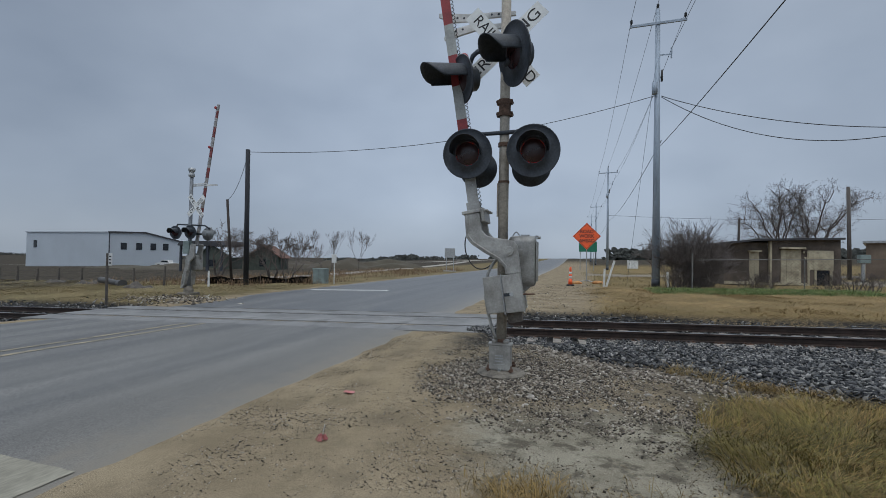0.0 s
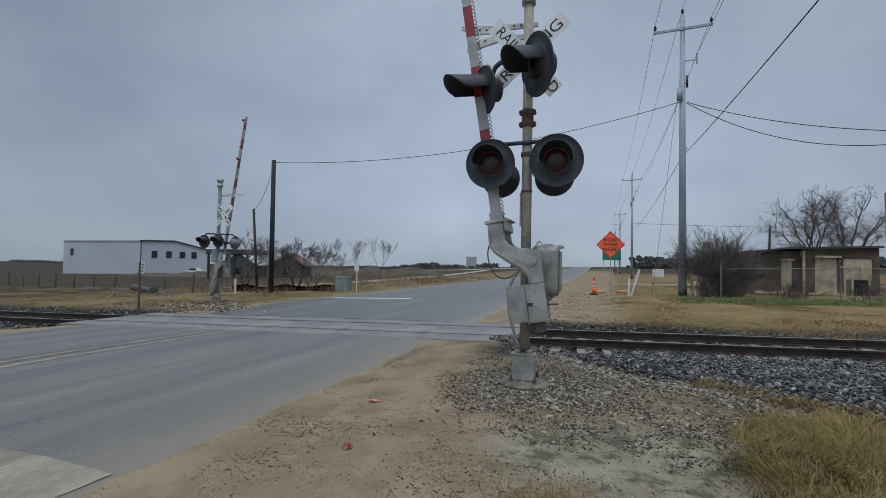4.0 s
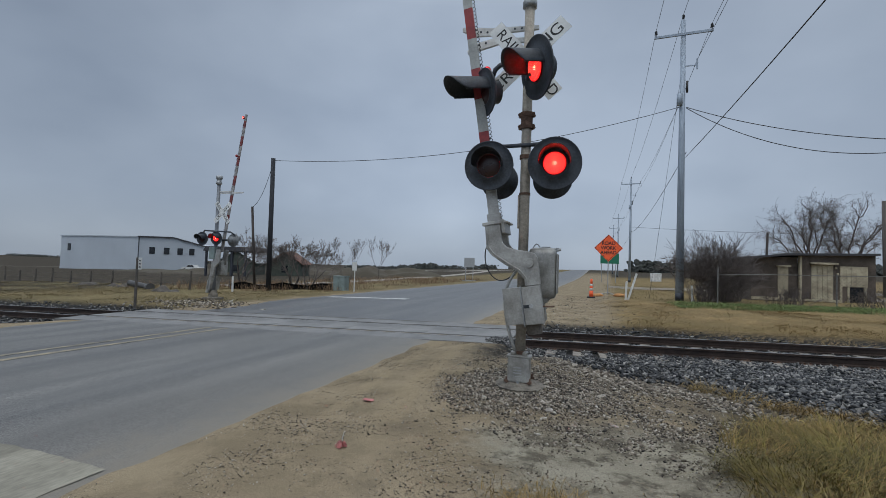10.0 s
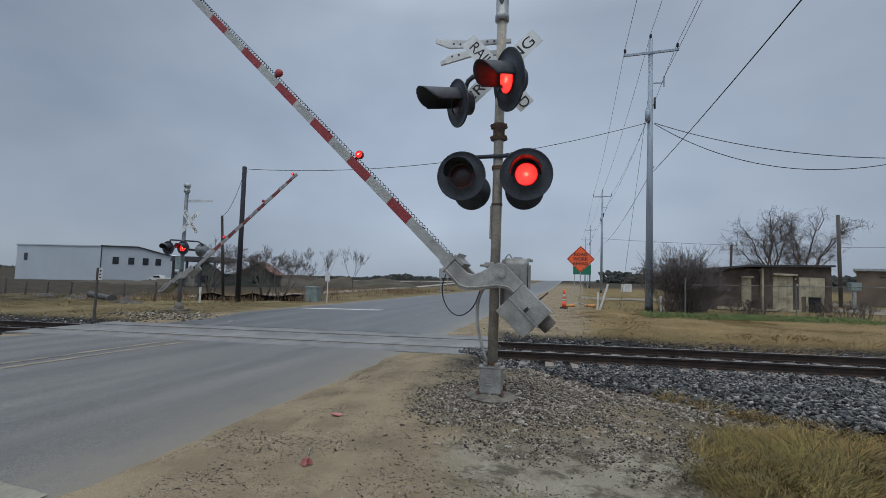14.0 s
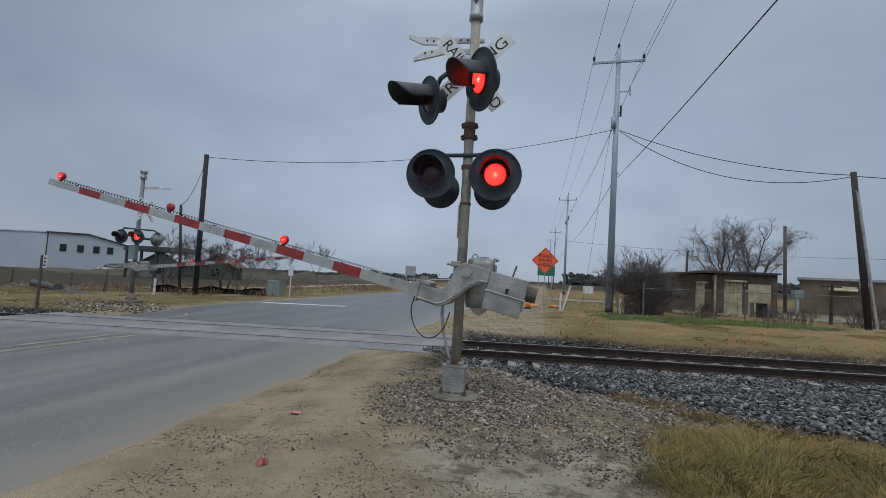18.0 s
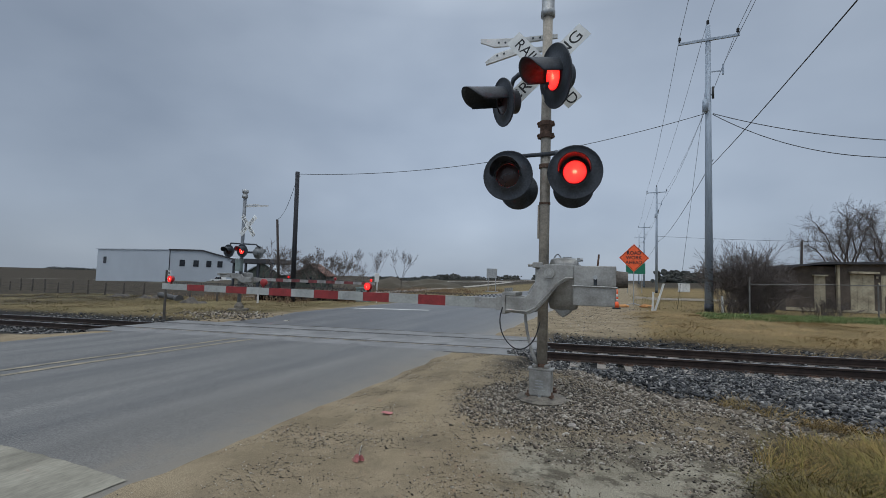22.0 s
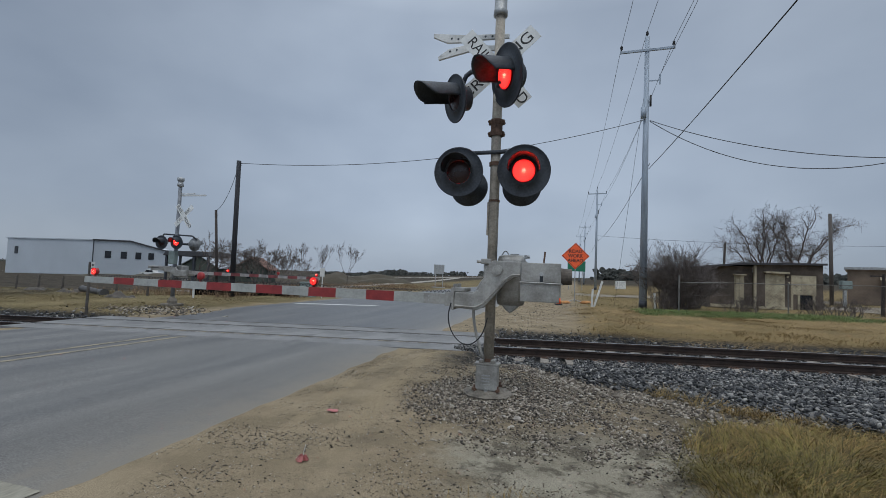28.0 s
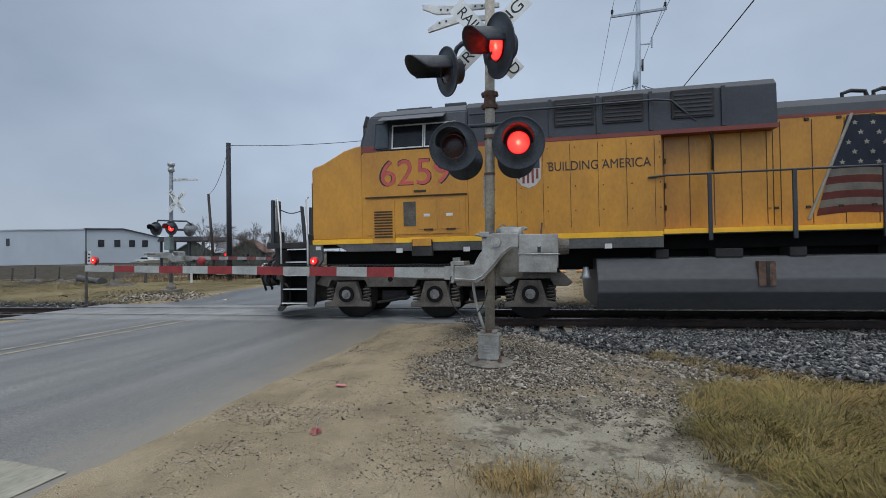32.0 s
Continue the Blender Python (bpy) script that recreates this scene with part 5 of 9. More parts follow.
def power_pole(x, y, top, label):
    z0 = land(x, y)
    p = thing("utility_pole", Matrix.Translation((x, y, z0 - 0.05)), label, "utility pole", "roadside power poles")
    H = top - z0 + 0.05
    bm = bmesh.new()
    tube(bm, (0, 0, 0), (0, 0, H - 0.35), 0.215, 0.125, 20)
    part("pole", bm, M_POLE, p, "tapered grey steel pole", True)
    bm = bmesh.new()
    tube(bm, (0, 0, 0.05), (0, 0, 0.5), 0.225, 0.222, 20)
    part("base_sleeve", bm, M_BLACK, p, "black sleeve at the pole foot", True)
    bm = bmesh.new()
    prism(bm, [(-1.5, H - 1.32), (-1.5, H - 1.18), (1.5, H - 1.08), (1.5, H - 1.22)], -0.16, -0.06, "y", 0.01)
    arm = part("crossarm", bm, M_POLE, p, "grey crossarm")
    for sx in (-1.42, 0.0, 1.42):
        bm = bmesh.new()
        zb = (H - 1.15 + 0.03 * sx) if sx else H - 0.36
        lathe(bm, [(0.03, 0), (0.03, 0.12), (0.085, 0.14), (0.05, 0.18), (0.085, 0.21), (0.05, 0.25), (0.08, 0.28), (0.045, 0.34), (0, 0.36)], 12, Matrix.Translation((sx, -0.11 if sx else 0, zb)))
        part("insulator", bm, M_INK, arm, "dark ribbed insulator", True)
    bm = bmesh.new()
    box(bm, 0.1, 0.75, -0.06, -0.02, H - 3.05, H - 2.99)
    tube(bm, (0.72, -0.04, H - 3.25), (0.72, -0.04, H - 2.65), 0.045, seg=8)
    part("side_bracket", bm, M_POLE, p, "small side bracket with an insulator")
    for sx, z in ((-0.17, H - 5.3), (0.2, H - 4.6)):
        bm = bmesh.new()
        tube(bm, (sx, -0.22, z), (sx, -0.22, z + 0.65), 0.15 if sx < 0 else 0.06, seg=12)
        part("transformer" if sx < 0 else "arrester", bm, M_POLE if sx < 0 else M_INK, p, "grey canister on the pole" if sx < 0 else "dark arrester", True)
    return p


TOPS = (16.3, 17.2, 17.6, 19.5, 16.2)
for (px, py), tp in zip(POLES, TOPS):
    power_pole(px, py, tp, "tall grey steel utility pole with a crossarm and insulators")


def run_wires():
    order = [4, 0, 1, 2, 3]
    for a, b in zip(order, order[1:]):
        (xa, ya), (xb, yb), ta, tb = POLES[a], POLES[b], TOPS[a], TOPS[b]
        for dx, dz, r, sag in ((-1.42, -0.82, 0.012, 0.9), (1.42, -0.74, 0.012, 0.9), (0.0, 0.0, 0.012, 0.8), (0.72, -2.7, 0.011, 0.9)):
            hang("overhead_wire", (xa + dx, ya - 0.1, ta + dz), (xb + dx, yb - 0.1, tb + dz), sag, r, "thin dark power line between the poles")
        hang("overhead_cable", (xa + (0.85 if a == 4 else 0.24), ya, 8.3 + TILT * xa), (xb + 0.2, yb, 8.0 + TILT * xb), 0.7, 0.017, "thick black cable along the pole line")
    hang("overhead_wire", (-19.6, 24.2, 7.9), (-21.05, 24.2, 4.95), 0.55, 0.014, "thin slack wire between two wooden poles", 16)
    hang("overhead_wire", (4.4, 28.3, 10.95), (-19.5, 24.2, 7.9), 1.0, 0.017, "thin dark wire across the road")
    hang("overhead_cable", (4.7, 28.3, 10.9), (14.75, 24.8, 7.55), 0.55, 0.02, "dark service cable to the wooden pole")
    hang("overhead_cable", (4.7, 28.3, 10.85), (14.75, 24.8, 7.5), 1.35, 0.02, "dark slack service cable to the wooden pole")
    hang("overhead_cable", (14.75, 24.8, 7.5), (40, 21, 7.6), 0.7, 0.02, "dark service cable off to the side")
    hang("overhead_wire", (5.35, 80, 9.0), (70, 84, 9.5), 1.0, 0.02, "thin dark line far behind the trees", 40)
    hang("guy_wire", (4.45, 28.5, 13.0), (3.1, 29.6, 0.1), 0.05, 0.009, "thin guy wire beside the pole")


run_wires()


def wooden_pole(x, y, top, r, label, lean=0.0, stub=False, timber=None):
    z0 = land(x, y)
    p = thing("wooden_pole", Matrix.Translation((x, y, z0 - 0.05)), label, "utility pole")
    bm = bmesh.new()
    tube(bm, (0, 0, 0), (lean, 0, top - z0 + 0.05), r * 1.2, r, 14)
    part("pole", bm, timber or M_CREOSOTE, p, "dark creosoted timber", True)
    bm = bmesh.new()
    if stub:
        tube(bm, (lean + 0.1, -0.1, top - z0 - 0.9), (0.22, -0.18, 0.1), 0.07, seg=10)
        tube(bm, (lean + 0.02, 0.0, top - z0 - 0.9), (lean + 0.1, -0.1, top - z0 - 0.9), 0.07, seg=10)
        part("riser_pipe", bm, M_GALV, p, "grey riser pipe down the pole")
    else:
        tube(bm, (lean - r, 0, top - z0 - 0.25), (lean + r + 0.1, 0, top - z0 - 0.25), 0.02, seg=6)
        part("hook", bm, M_GALV, p, "wire hook")
    return p


wooden_pole(15.35, 24.8, 7.7, 0.12, "dark wooden pole with a riser pipe beside the fence", -0.65, True)
wooden_pole(-19.55, 24.2, 8.05, 0.135, "dark tarred wooden pole on the verge", -0.1, timber=M_TAR)
wooden_pole(-20.6, 24.2, 4.95, 0.075, "thin grey wooden pole on the verge", -0.5)
wooden_pole(20.65, 43.0, 7.6, 0.12, "old wooden pole behind the shed", -0.1, timber=M_OLDWOOD)
wooden_pole(12.95, 43.0, 5.1, 0.09, "thin wooden pole behind the shed", 0.15)


# ---- road work sign, cone, sandbags, stakes ----
def work_sign():
    x, y = 0.8, 30.4
    s = thing("road_work_sign", Matrix.Translation((x, y, land(x, y))), "orange diamond road work sign on a stand held by sandbags", "road sign")
    bm = bmesh.new()
    box(bm, -0.6, 0.6, -0.012, 0.0, -0.6, 0.6, 0.02)
    pl = part("sign_panel", bm, M_ORANGE, s, "fluorescent orange diamond", m=pose(0, -0.06, 3.0) @ pose(0, 0, 0, 0, 45, 0))
    bm = bmesh.new()
    for a, b, c, d in ((-0.57, 0.57, 0.545, 0.565), (-0.57, 0.57, -0.565, -0.545), (-0.565, -0.545, -0.57, 0.57), (0.545, 0.565, -0.57, 0.57)):
        box(bm, a, b, -0.016, -0.011, c, d)
    part("border", bm, M_INK, pl, "thin black border")
    for t, z in (("ROAD", 0.29), ("WORK", 0.0), ("AHEAD", -0.29)):
        letters(t, 0.30, "lettering", M_INK, pl, pose(0, 0, 0, 0, -45, 0) @ pose(0, -0.016, z), 0.002, "black letters", 0.95, 0.018)
    bm = bmesh.new()
    tube(bm, (0, 0, 0.1), (0, 0, 3.5), 0.028, seg=8)
    part("mast", bm, M_GALV, s, "thin upright")
    for a in (35, 145, 215, 325):
        bm = bmesh.new()
        tube(bm, (0, 0, 0.25), (0.85 * math.cos(radians(a)), 0.7 * math.sin(radians(a)), 0.02), 0.02, seg=6)
        part("leg", bm, M_GALV, s)


work_sign()


def sandbag(x, y, turn, k):
    bm = bmesh.new()
    bmesh.ops.create_uvsphere(bm, u_segments=14, v_segments=8, radius=0.5)
    for v in bm.verts:
        v.co = Vector((v.co.x * 0.85, v.co.y * 0.5, max(-0.08, v.co.z * 0.26)))
        v.co += noise.noise_vector(v.co * 3 + Vector((k, 0, 0))) * 0.05
    ob = finish(bm, "sandbag", M_SANDBAG, None, "", True, pose(x, y, land(x, y) + 0.07, 0, 0, turn))
    tagged(ob, "slumped orange sandbag on the ground", "sandbag", "sandbags of the sign")


M_SANDBAG = mat("orange_sandbag", (0.50, 0.24, 0.09), 0.85, var=0.2, scale=4, fine=40, bump=0.2)
for k, (x, y, a) in enumerate(((0.15, 30.1, 20), (1.5, 29.9, -15))):
    sandbag(x, y, a, k)


def cone(x, y):
    c = thing("traffic_cone", Matrix.Translation((x, y, land(x, y))), "orange traffic channeliser with white bands", "traffic cone")
    bm = bmesh.new()
    box(bm, -0.22, 0.22, -0.22, 0.22, 0, 0.08, 0.02)
    part("base", bm, M_INK, c, "black rubber base")
    z = [0.08, 0.42, 0.56, 0.68, 0.82, 1.1]
    rr = lambda h: 0.13 - 0.075 * h / 1.1
    for k in range(5):
        bm = bmesh.new()
        tube(bm, (0, 0, z[k]), (0, 0, z[k + 1]), rr(z[k]), rr(z[k + 1]), 18)
        part("band", bm, M_WHITE if k in (1, 3) else M_ORANGE, c, "white reflective band" if k in (1, 3) else "orange band", True)


cone(-0.15, 28.0)
for x, y, h, lean in ((1.6, 26.3, 1.0, 0.05), (1.72, 26.4, 1.5, 0.35), (5.0, 27.6, 0.9, -0.05)):
    bm = bmesh.new()
    box(bm, -0.05, 0.05, -0.03, 0.03, 0, h, 0.006)
    bmesh.ops.transform(bm, matrix=Matrix.Rotation(lean * 0.8, 4, "Y"), verts=bm.verts)
    tagged(finish(bm, "marker_stake", M_WHITE, m=pose(x, y, land(x, y) - 0.03)), "white plastic marker stake in the verge", "stake", "marker stakes")


def green_sign():
    x, y = 2.0, 74.0
    z = 0.6
    s = thing("highway_sign", Matrix.Translation((x, y, z - 0.7)), "green highway sign on two posts by the road", "road sign")
    bm = bmesh.new()
    box(bm, -1.2, 1.45, -0.02, 0.0, 2.95, 4.5, 0.01)
    part("sign_panel", bm, M_GREENSIGN, s, "green panel")
    for q in (-1.0, 1.0):
        bm = bmesh.new()
        tube(bm, (q, 0.04, 0), (q, 0.04, 4.6), 0.05, seg=8)
        part("post", bm, M_GALV, s)


green_sign()


# ---- fence ----
M_MESHWIRE = mat("rusty_fence_wire", (0.10, 0.085, 0.075), 0.7, 0.4, var=0.2, bump=0.0)


def chain_fence(x0, y0, x1, y1, h, posts, label, cell=0.16):
    f = thing("chain_link_fence", Matrix.Translation((0, 0, 0)), label, "fence")
    a, b = Vector((x0, y0, 0)), Vector((x1, y1, 0))
    L = (b - a).length
    for k in range(posts):
        p = a.lerp(b, k / (posts - 1))
        z = land(p.x, p.y)
        bm = bmesh.new()
        tube(bm, (p.x, p.y, z - 0.05), (p.x, p.y, z + h + (0.35 if k == 0 else 0.08)), 0.032, seg=8)
        part("fence_post", bm, M_FENCESTEEL, f, "grey fence post")
    bm = bmesh.new()
    for hz in (h, 0.05):
        sweep(bm, [(p := a.lerp(b, k / 10)) + Vector((0, 0, land(p.x, p.y) + hz)) for k in range(11)], 0.018 if hz > 1 else 0.006, 5)
    part("top_rail", bm, M_FENCESTEEL, f, "thin rail along the fence top")
    verts, faces = [], []
    n = int(L / cell)
    w = 0.0045
    for k in range(-int(h / cell), n):
        for s in (1, -1):
            u0, u1 = k * cell, k * cell + h
            if s < 0:
                u0, u1 = u1, u0
            z0, z1 = 0.05, h
            # clip to the fence's length
            if u0 == u1:
                continue
            lo, hi = 0.0, 1.0
            for lim, sign in ((0.0, 1), (L, -1)):
                f0, f1 = sign * (u0 - lim), sign * (u1 - lim)
                if f0 < 0 and f1 < 0:
                    lo, hi = 1.0, 0.0
                elif f0 < 0:
                    lo = max(lo, f0 / (f0 - f1))
                elif f1 < 0:
                    hi = min(hi, f0 / (f0 - f1))
            if hi <= lo:
                continue
            p = a.lerp(b, (u0 + (u1 - u0) * lo) / L)
            q = a.lerp(b, (u0 + (u1 - u0) * hi) / L)
            za, zb = land(p.x, p.y) + z0 + (z1 - z0) * lo, land(q.x, q.y) + z0 + (z1 - z0) * hi
            i = len(verts)
            verts += [(p.x, p.y, za - w), (p.x, p.y, za + w), (q.x, q.y, zb + w), (q.x, q.y, zb - w)]
            faces.append((i, i + 1, i + 2, i + 3))
    ob = mesh_object("wire_mesh", verts, faces, M_MESHWIRE, f, "rusty wire mesh", False)
    ob["kind"] = "stuff"


chain_fence(5.72, 25.5, 30.0, 26.7, 1.5, 6, "rusty chain-link fence on grey posts before the shed")


# ---- the boarded shed ----
def shed():
    C = Vector((11.9, 33.2, 0.22))
    # local x runs along the front to the right, y back
    s = thing("abandoned_shed", Matrix.Translation(C) @ pose(0, 0, 0, 0, 0, 4), "low abandoned brown shed with boarded door and windows", "shed")
    W, D, H = 3.72, 6.5, 2.72
    bm = bmesh.new()
    prism(bm, [(0, -0.3), (W, -0.3), (W, H + 0.09), (0, H)], 0.0, 0.18, "y")
    front = part("wall_front", bm, M_STUCCO, s, "stained brown stucco wall")
    bm = bmesh.new()
    Wl = 2.6
    prism(bm, [(-0.12, -0.3), (-0.12, H - 0.05), (0.0, H - 0.05), (0.0, -0.3)], -0.02, 0.2, "y")
    part("corner_post", bm, M_CREAM, s, "pale corner board")
    bm = bmesh.new()
    box(bm, -Wl, -0.13, 0.25, 0.42, -0.3, H - 0.12)
    left = part("wall_left", bm, M_STUCCO, s, "stained brown stucco wall")
    bm = bmesh.new()
    box(bm, -Wl, -Wl + 0.18, 0.42, D, -0.3, H - 0.2)
    box(bm, W - 0.18, W, 0.18, D, -0.3, H - 0.2)
    box(bm, -Wl, W, D - 0.18, D, -0.3, H - 0.25)
    part("wall_back", bm, M_STUCCO, s, "stained brown stucco wall")
    bm = bmesh.new()
    prism(bm, [(-Wl - 0.45, H - 0.28), (-0.9, H - 0.02), (W + 0.06, H + 0.08), (W + 0.06, H + 0.2), (-0.9, H + 0.1), (-Wl - 0.45, H - 0.16)], -0.35, D + 0.3, "y")
    roof = part("roof", bm, M_DARKROOF, s, "thin dark flat roof sagging at one end")
    def boards(par, a, b, z0, z1, y, name, label, n=3):
        bm = bmesh.new()
        box(bm, a - 0.05, b + 0.05, y - 0.03, y, z0 - 0.02, z1 + 0.05)
        fr = part(name, bm, M_CREAM, par, label)
        for k in range(n):
            bm = bmesh.new()
            box(bm, a + (b - a) * k / n + 0.006, a + (b - a) * (k + 1) / n - 0.006, y - 0.055, y - 0.03, z0, z1, 0.004)
            part("board", bm, M_CREAM, fr)
        return fr
    d = boards(front, 0.54, 1.55, 0.08, 2.12, 0.0, "boarded_door", "peeling cream boarded doorway", 4)
    bm = bmesh.new()
    box(bm, 0.40, 1.72, -0.35, 0.0, 2.2, 2.32, 0.01)
    part("door_hood", bm, M_CREAM, front, "narrow pale hood over the door")
    w = boards(front, 1.98, 3.28, 0.95, 2.08, 0.0, "boarded_window", "large cream boarded window", 5)
    bm = bmesh.new()
    box(bm, 2.4, 3.1, -0.02, 0.01, 0.0, 0.9)
    part("dark_opening", bm, M_WINDOW, front, "dark opening under the boards")
    for q in (1.98, 2.36, 3.2):
        bm = bmesh.new()
        box(bm, q - 0.05, q + 0.07, -0.05, 0.0, -0.05, 0.95)
        part("frame_post", bm, M_CREAM, front)
    boards(left, -1.12, -0.66, 0.1, 1.98, 0.25, "boarded_door", "narrow cream boarded doorway", 2)
    bm = bmesh.new()
    box(bm, -1.25, -0.55, 0.0, 0.25, 2.02, 2.1, 0.01)
    part("door_hood", bm, M_CREAM, left, "narrow pale hood over the door")
    bm = bmesh.new()
    box(bm, -Wl, -0.2, 0.1, 0.24, -0.05, 0.14)
    box(bm, 0.1, 1.9, -0.14, -0.0, -0.02, 0.12)
    part("sill_board", bm, M_CREAM, s, "pale board along the wall foot")
    for q, zz in ((1.7, 1.95), (1.78, 1.6)):
        bm = bmesh.new()
        box(bm, q, q + 0.09, -0.06, 0.0, zz, zz + 0.12, 0.01)
        part("wall_box", bm, M_CREAM, front)


shed()


def second_building():
    x, y = 23.2, 46.0
    s = thing("brown_building", Matrix.Translation((x, y, land(x, y))) @ pose(0, 0, 0, 0, 0, -28), "low brown flat-roofed building with a pale awning", "building")
    bm = bmesh.new()
    box(bm, 0, 16, 0, 9, -0.4, 2.95)
    wl = part("wall", bm, M_TAN, s, "brown stucco walls")
    bm = bmesh.new()
    prism(bm, [(-0.2, 2.95), (16.2, 2.95), (16.2, 3.15), (-0.2, 3.15)], -0.25, 9.2, "y")
    part("roof", bm, M_GALV, s, "flat roof with a pale metal edge")
    bm = bmesh.new()
    prism(bm, [(-1.0, 2.15), (0.0, 2.5), (0.0, 2.42), (-1.0, 2.08)], 2.0, 3.8, "x")
    part("awning", bm, M_CREAM, s, "pale awning")
    bm = bmesh.new()
    tube(bm, (3.9, -0.4, 2.6), (4.6, -0.4, 2.6), 0.32, seg=14)
    part("vent_fan", bm, M_GALV, s, "round vent on the wall")
    bm = bmesh.new()
    box(bm, 9.2, 10.4, -0.06, 0.0, 0.0, 2.4)
    part("door", bm, M_METALWALL, wl, "pale metal door")


second_building()


def yard_bits():
    x, y = 18.6, 37.0
    g = thing("gas_meter", Matrix.Translation((x, y, land(x, y))), "grey utility meter box on a post in the yard", "utility meter")
    bm = bmesh.new()
    box(bm, -0.35, 0.25, -0.2, 0.2, 1.35, 1.9, 0.03)
    part("meter_box", bm, M_UTILBOX, g)
    bm = bmesh.new()
    tube(bm, (-0.1, 0, 0), (-0.1, 0, 1.3), 0.12, seg=8)
    part("post", bm, M_GALV, g)
    x, y = 15.6, 28.0
    bm = bmesh.new()
    tube(bm, (0, 0, 0), (0.05, 0, 2.2), 0.09, 0.07, 10)
    box(bm, -0.5, 0.5, -0.03, 0.03, 2.05, 2.12)
    tagged(finish(bm, "fence_stub", M_CREOSOTE, m=pose(x, y, land(x, y) - 0.05)), "dark wooden post with a short top bar", "post")
    x, y = 16.3, 64.0
    bm = bmesh.new()
    box(bm, -0.9, 0.9, -0.6, 0.6, 0, 1.5, 0.05)
    tagged(finish(bm, "white_container", M_WHITE, m=pose(10.6, 92.0, 0.15)), "small white container far down the verge", "container")


yard_bits()


def spreading_tree(at, centre, reach, top, seed, label, trunk_r=0.22):
    """A wide bare tree: limbs that bow out to a dome, branches off them, hanging twigs at their ends."""
    rnd = random.Random(seed)
    z0 = land(at[0], at[1])
    tree = thing("bare_tree", Matrix.Translation((at[0], at[1], z0 - 0.05)), label, "tree", "spreading trees behind the shed")
    v, f = [], []
    fork = Vector((0.1, 0, 1.7))
    limb_mesh(v, f, [Vector((0, 0, 0)), Vector((0.04, 0, 0.9)), fork], [trunk_r * 1.35, trunk_r * 1.1, trunk_r], 8)
    mesh_object("trunk", v, f, M_BARK, tree, "grey bare trunk")
    v, f = [], []
    mid = Vector((centre - at[0], 0, 3.4))
    def bow(p, q, lift, r0, r1, seg, n=6):
        out, rad = [], []
        wob = Vector((rnd.gauss(0, 0.045), rnd.gauss(0, 0.045), rnd.gauss(0, 0.03))) * (q - p).length
        for k in range(n + 1):
            t = k / n
            c = p.lerp(q, t) + (Vector((0, 0, lift)) + wob) * 4 * t * (1 - t) * 0.5
            c += Vector((rnd.gauss(0, 1), rnd.gauss(0, 1), rnd.gauss(0, 1))) * 0.02 * (q - p).length * (1 if 0 < k < n else 0)
            out.append(c)
            rad.append(r0 + (r1 - r0) * t ** 0.7)
        limb_mesh(v, f, out, rad, seg)
        return out
    H = top - z0 - 3.4
    for k in range(9):
        a = 2 * math.pi * (k + rnd.uniform(-0.3, 0.3)) / 9
        e = rnd.uniform(0.15, 1.2)
        tip = mid + Vector((math.cos(a) * math.cos(e) * reach, math.sin(a) * math.cos(e) * reach * 0.8, math.sin(e) * H * 0.95 + 0.3))
        main = bow(fork, tip, rnd.uniform(0.1, 0.9), trunk_r * 0.45, 0.025, 6, 9)
        for j in range(11):
            p = main[rnd.randint(3, 9)]
            out = (p - mid).normalized()
            q = p + (out * 0.9 + Vector((rnd.gauss(0, 0.8), rnd.gauss(0, 0.8), rnd.gauss(0.15, 0.6)))).normalized() * rnd.uniform(0.7, 1.6)
            q.z = min(q.z, mid.z + H * 1.02)
            branch = bow(p, q, rnd.uniform(0, 0.4), 0.023, 0.010, 4, 5)
            for i in range(7):
                p2 = branch[rnd.randint(1, 5)]
                way = Vector((rnd.gauss(0, 1), rnd.gauss(0, 1), rnd.gauss(0.1, 0.8))).normalized() + out * 0.6
                q2 = p2 + way.normalized() * rnd.uniform(0.45, 1.1)
                twig = bow(p2, q2, 0.06, 0.008, 0.0065, 3, 3)
                for h in range(4):
                    p3 = twig[rnd.randint(1, 3)]
                    q3 = p3 + Vector((rnd.gauss(0, 0.22), rnd.gauss(0, 0.22), rnd.gauss(-0.18, 0.25)))
                    limb_mesh(v, f, [p3, p3.lerp(q3, 0.5) + Vector((0, 0, 0.05)), q3], [0.0065, 0.0055, 0.005], 3)
    mesh_object("crown", v, f, M_TWIG, tree, "open crown of bare limbs and fine hanging twigs")


spreading_tree((17.1, 46.6), 17.0, 2.5, 8.0, 5, "wide bare spreading tree behind the shed", 0.2)
spreading_tree((19.2, 46.0), 20.3, 3.0, 8.0, 11, "wide bare spreading tree with hanging twigs behind the shed", 0.22)
bush((6.35, 28.8), 2.5, 3.5, 2, "tall dense bare bush beside the utility pole", 110, depth=3)
bush((7.1, 29.4), 1.5, 2.7, 3, "dense bare bush beside the shed", 80, depth=3)
bush((9.4, 27.6), 2.6, 1.0, 8, "low bare scrub along the fence", 40)
bush((16.6, 26.6), 3.4, 1.5, 14, "tangle of bare vines over the fence", 60, name="fence_vines")
bush((20.4, 27.0), 3.4, 1.3, 15, "tangle of bare vines over the fence", 50, name="fence_vines")
bush((12.6, 26.1), 3.6, 1.1, 16, "tangle of bare vines over the fence", 36, name="fence_vines")
bush((5.4, 27.4), 1.4, 1.3, 9, "low bare scrub at the pole foot", 26)
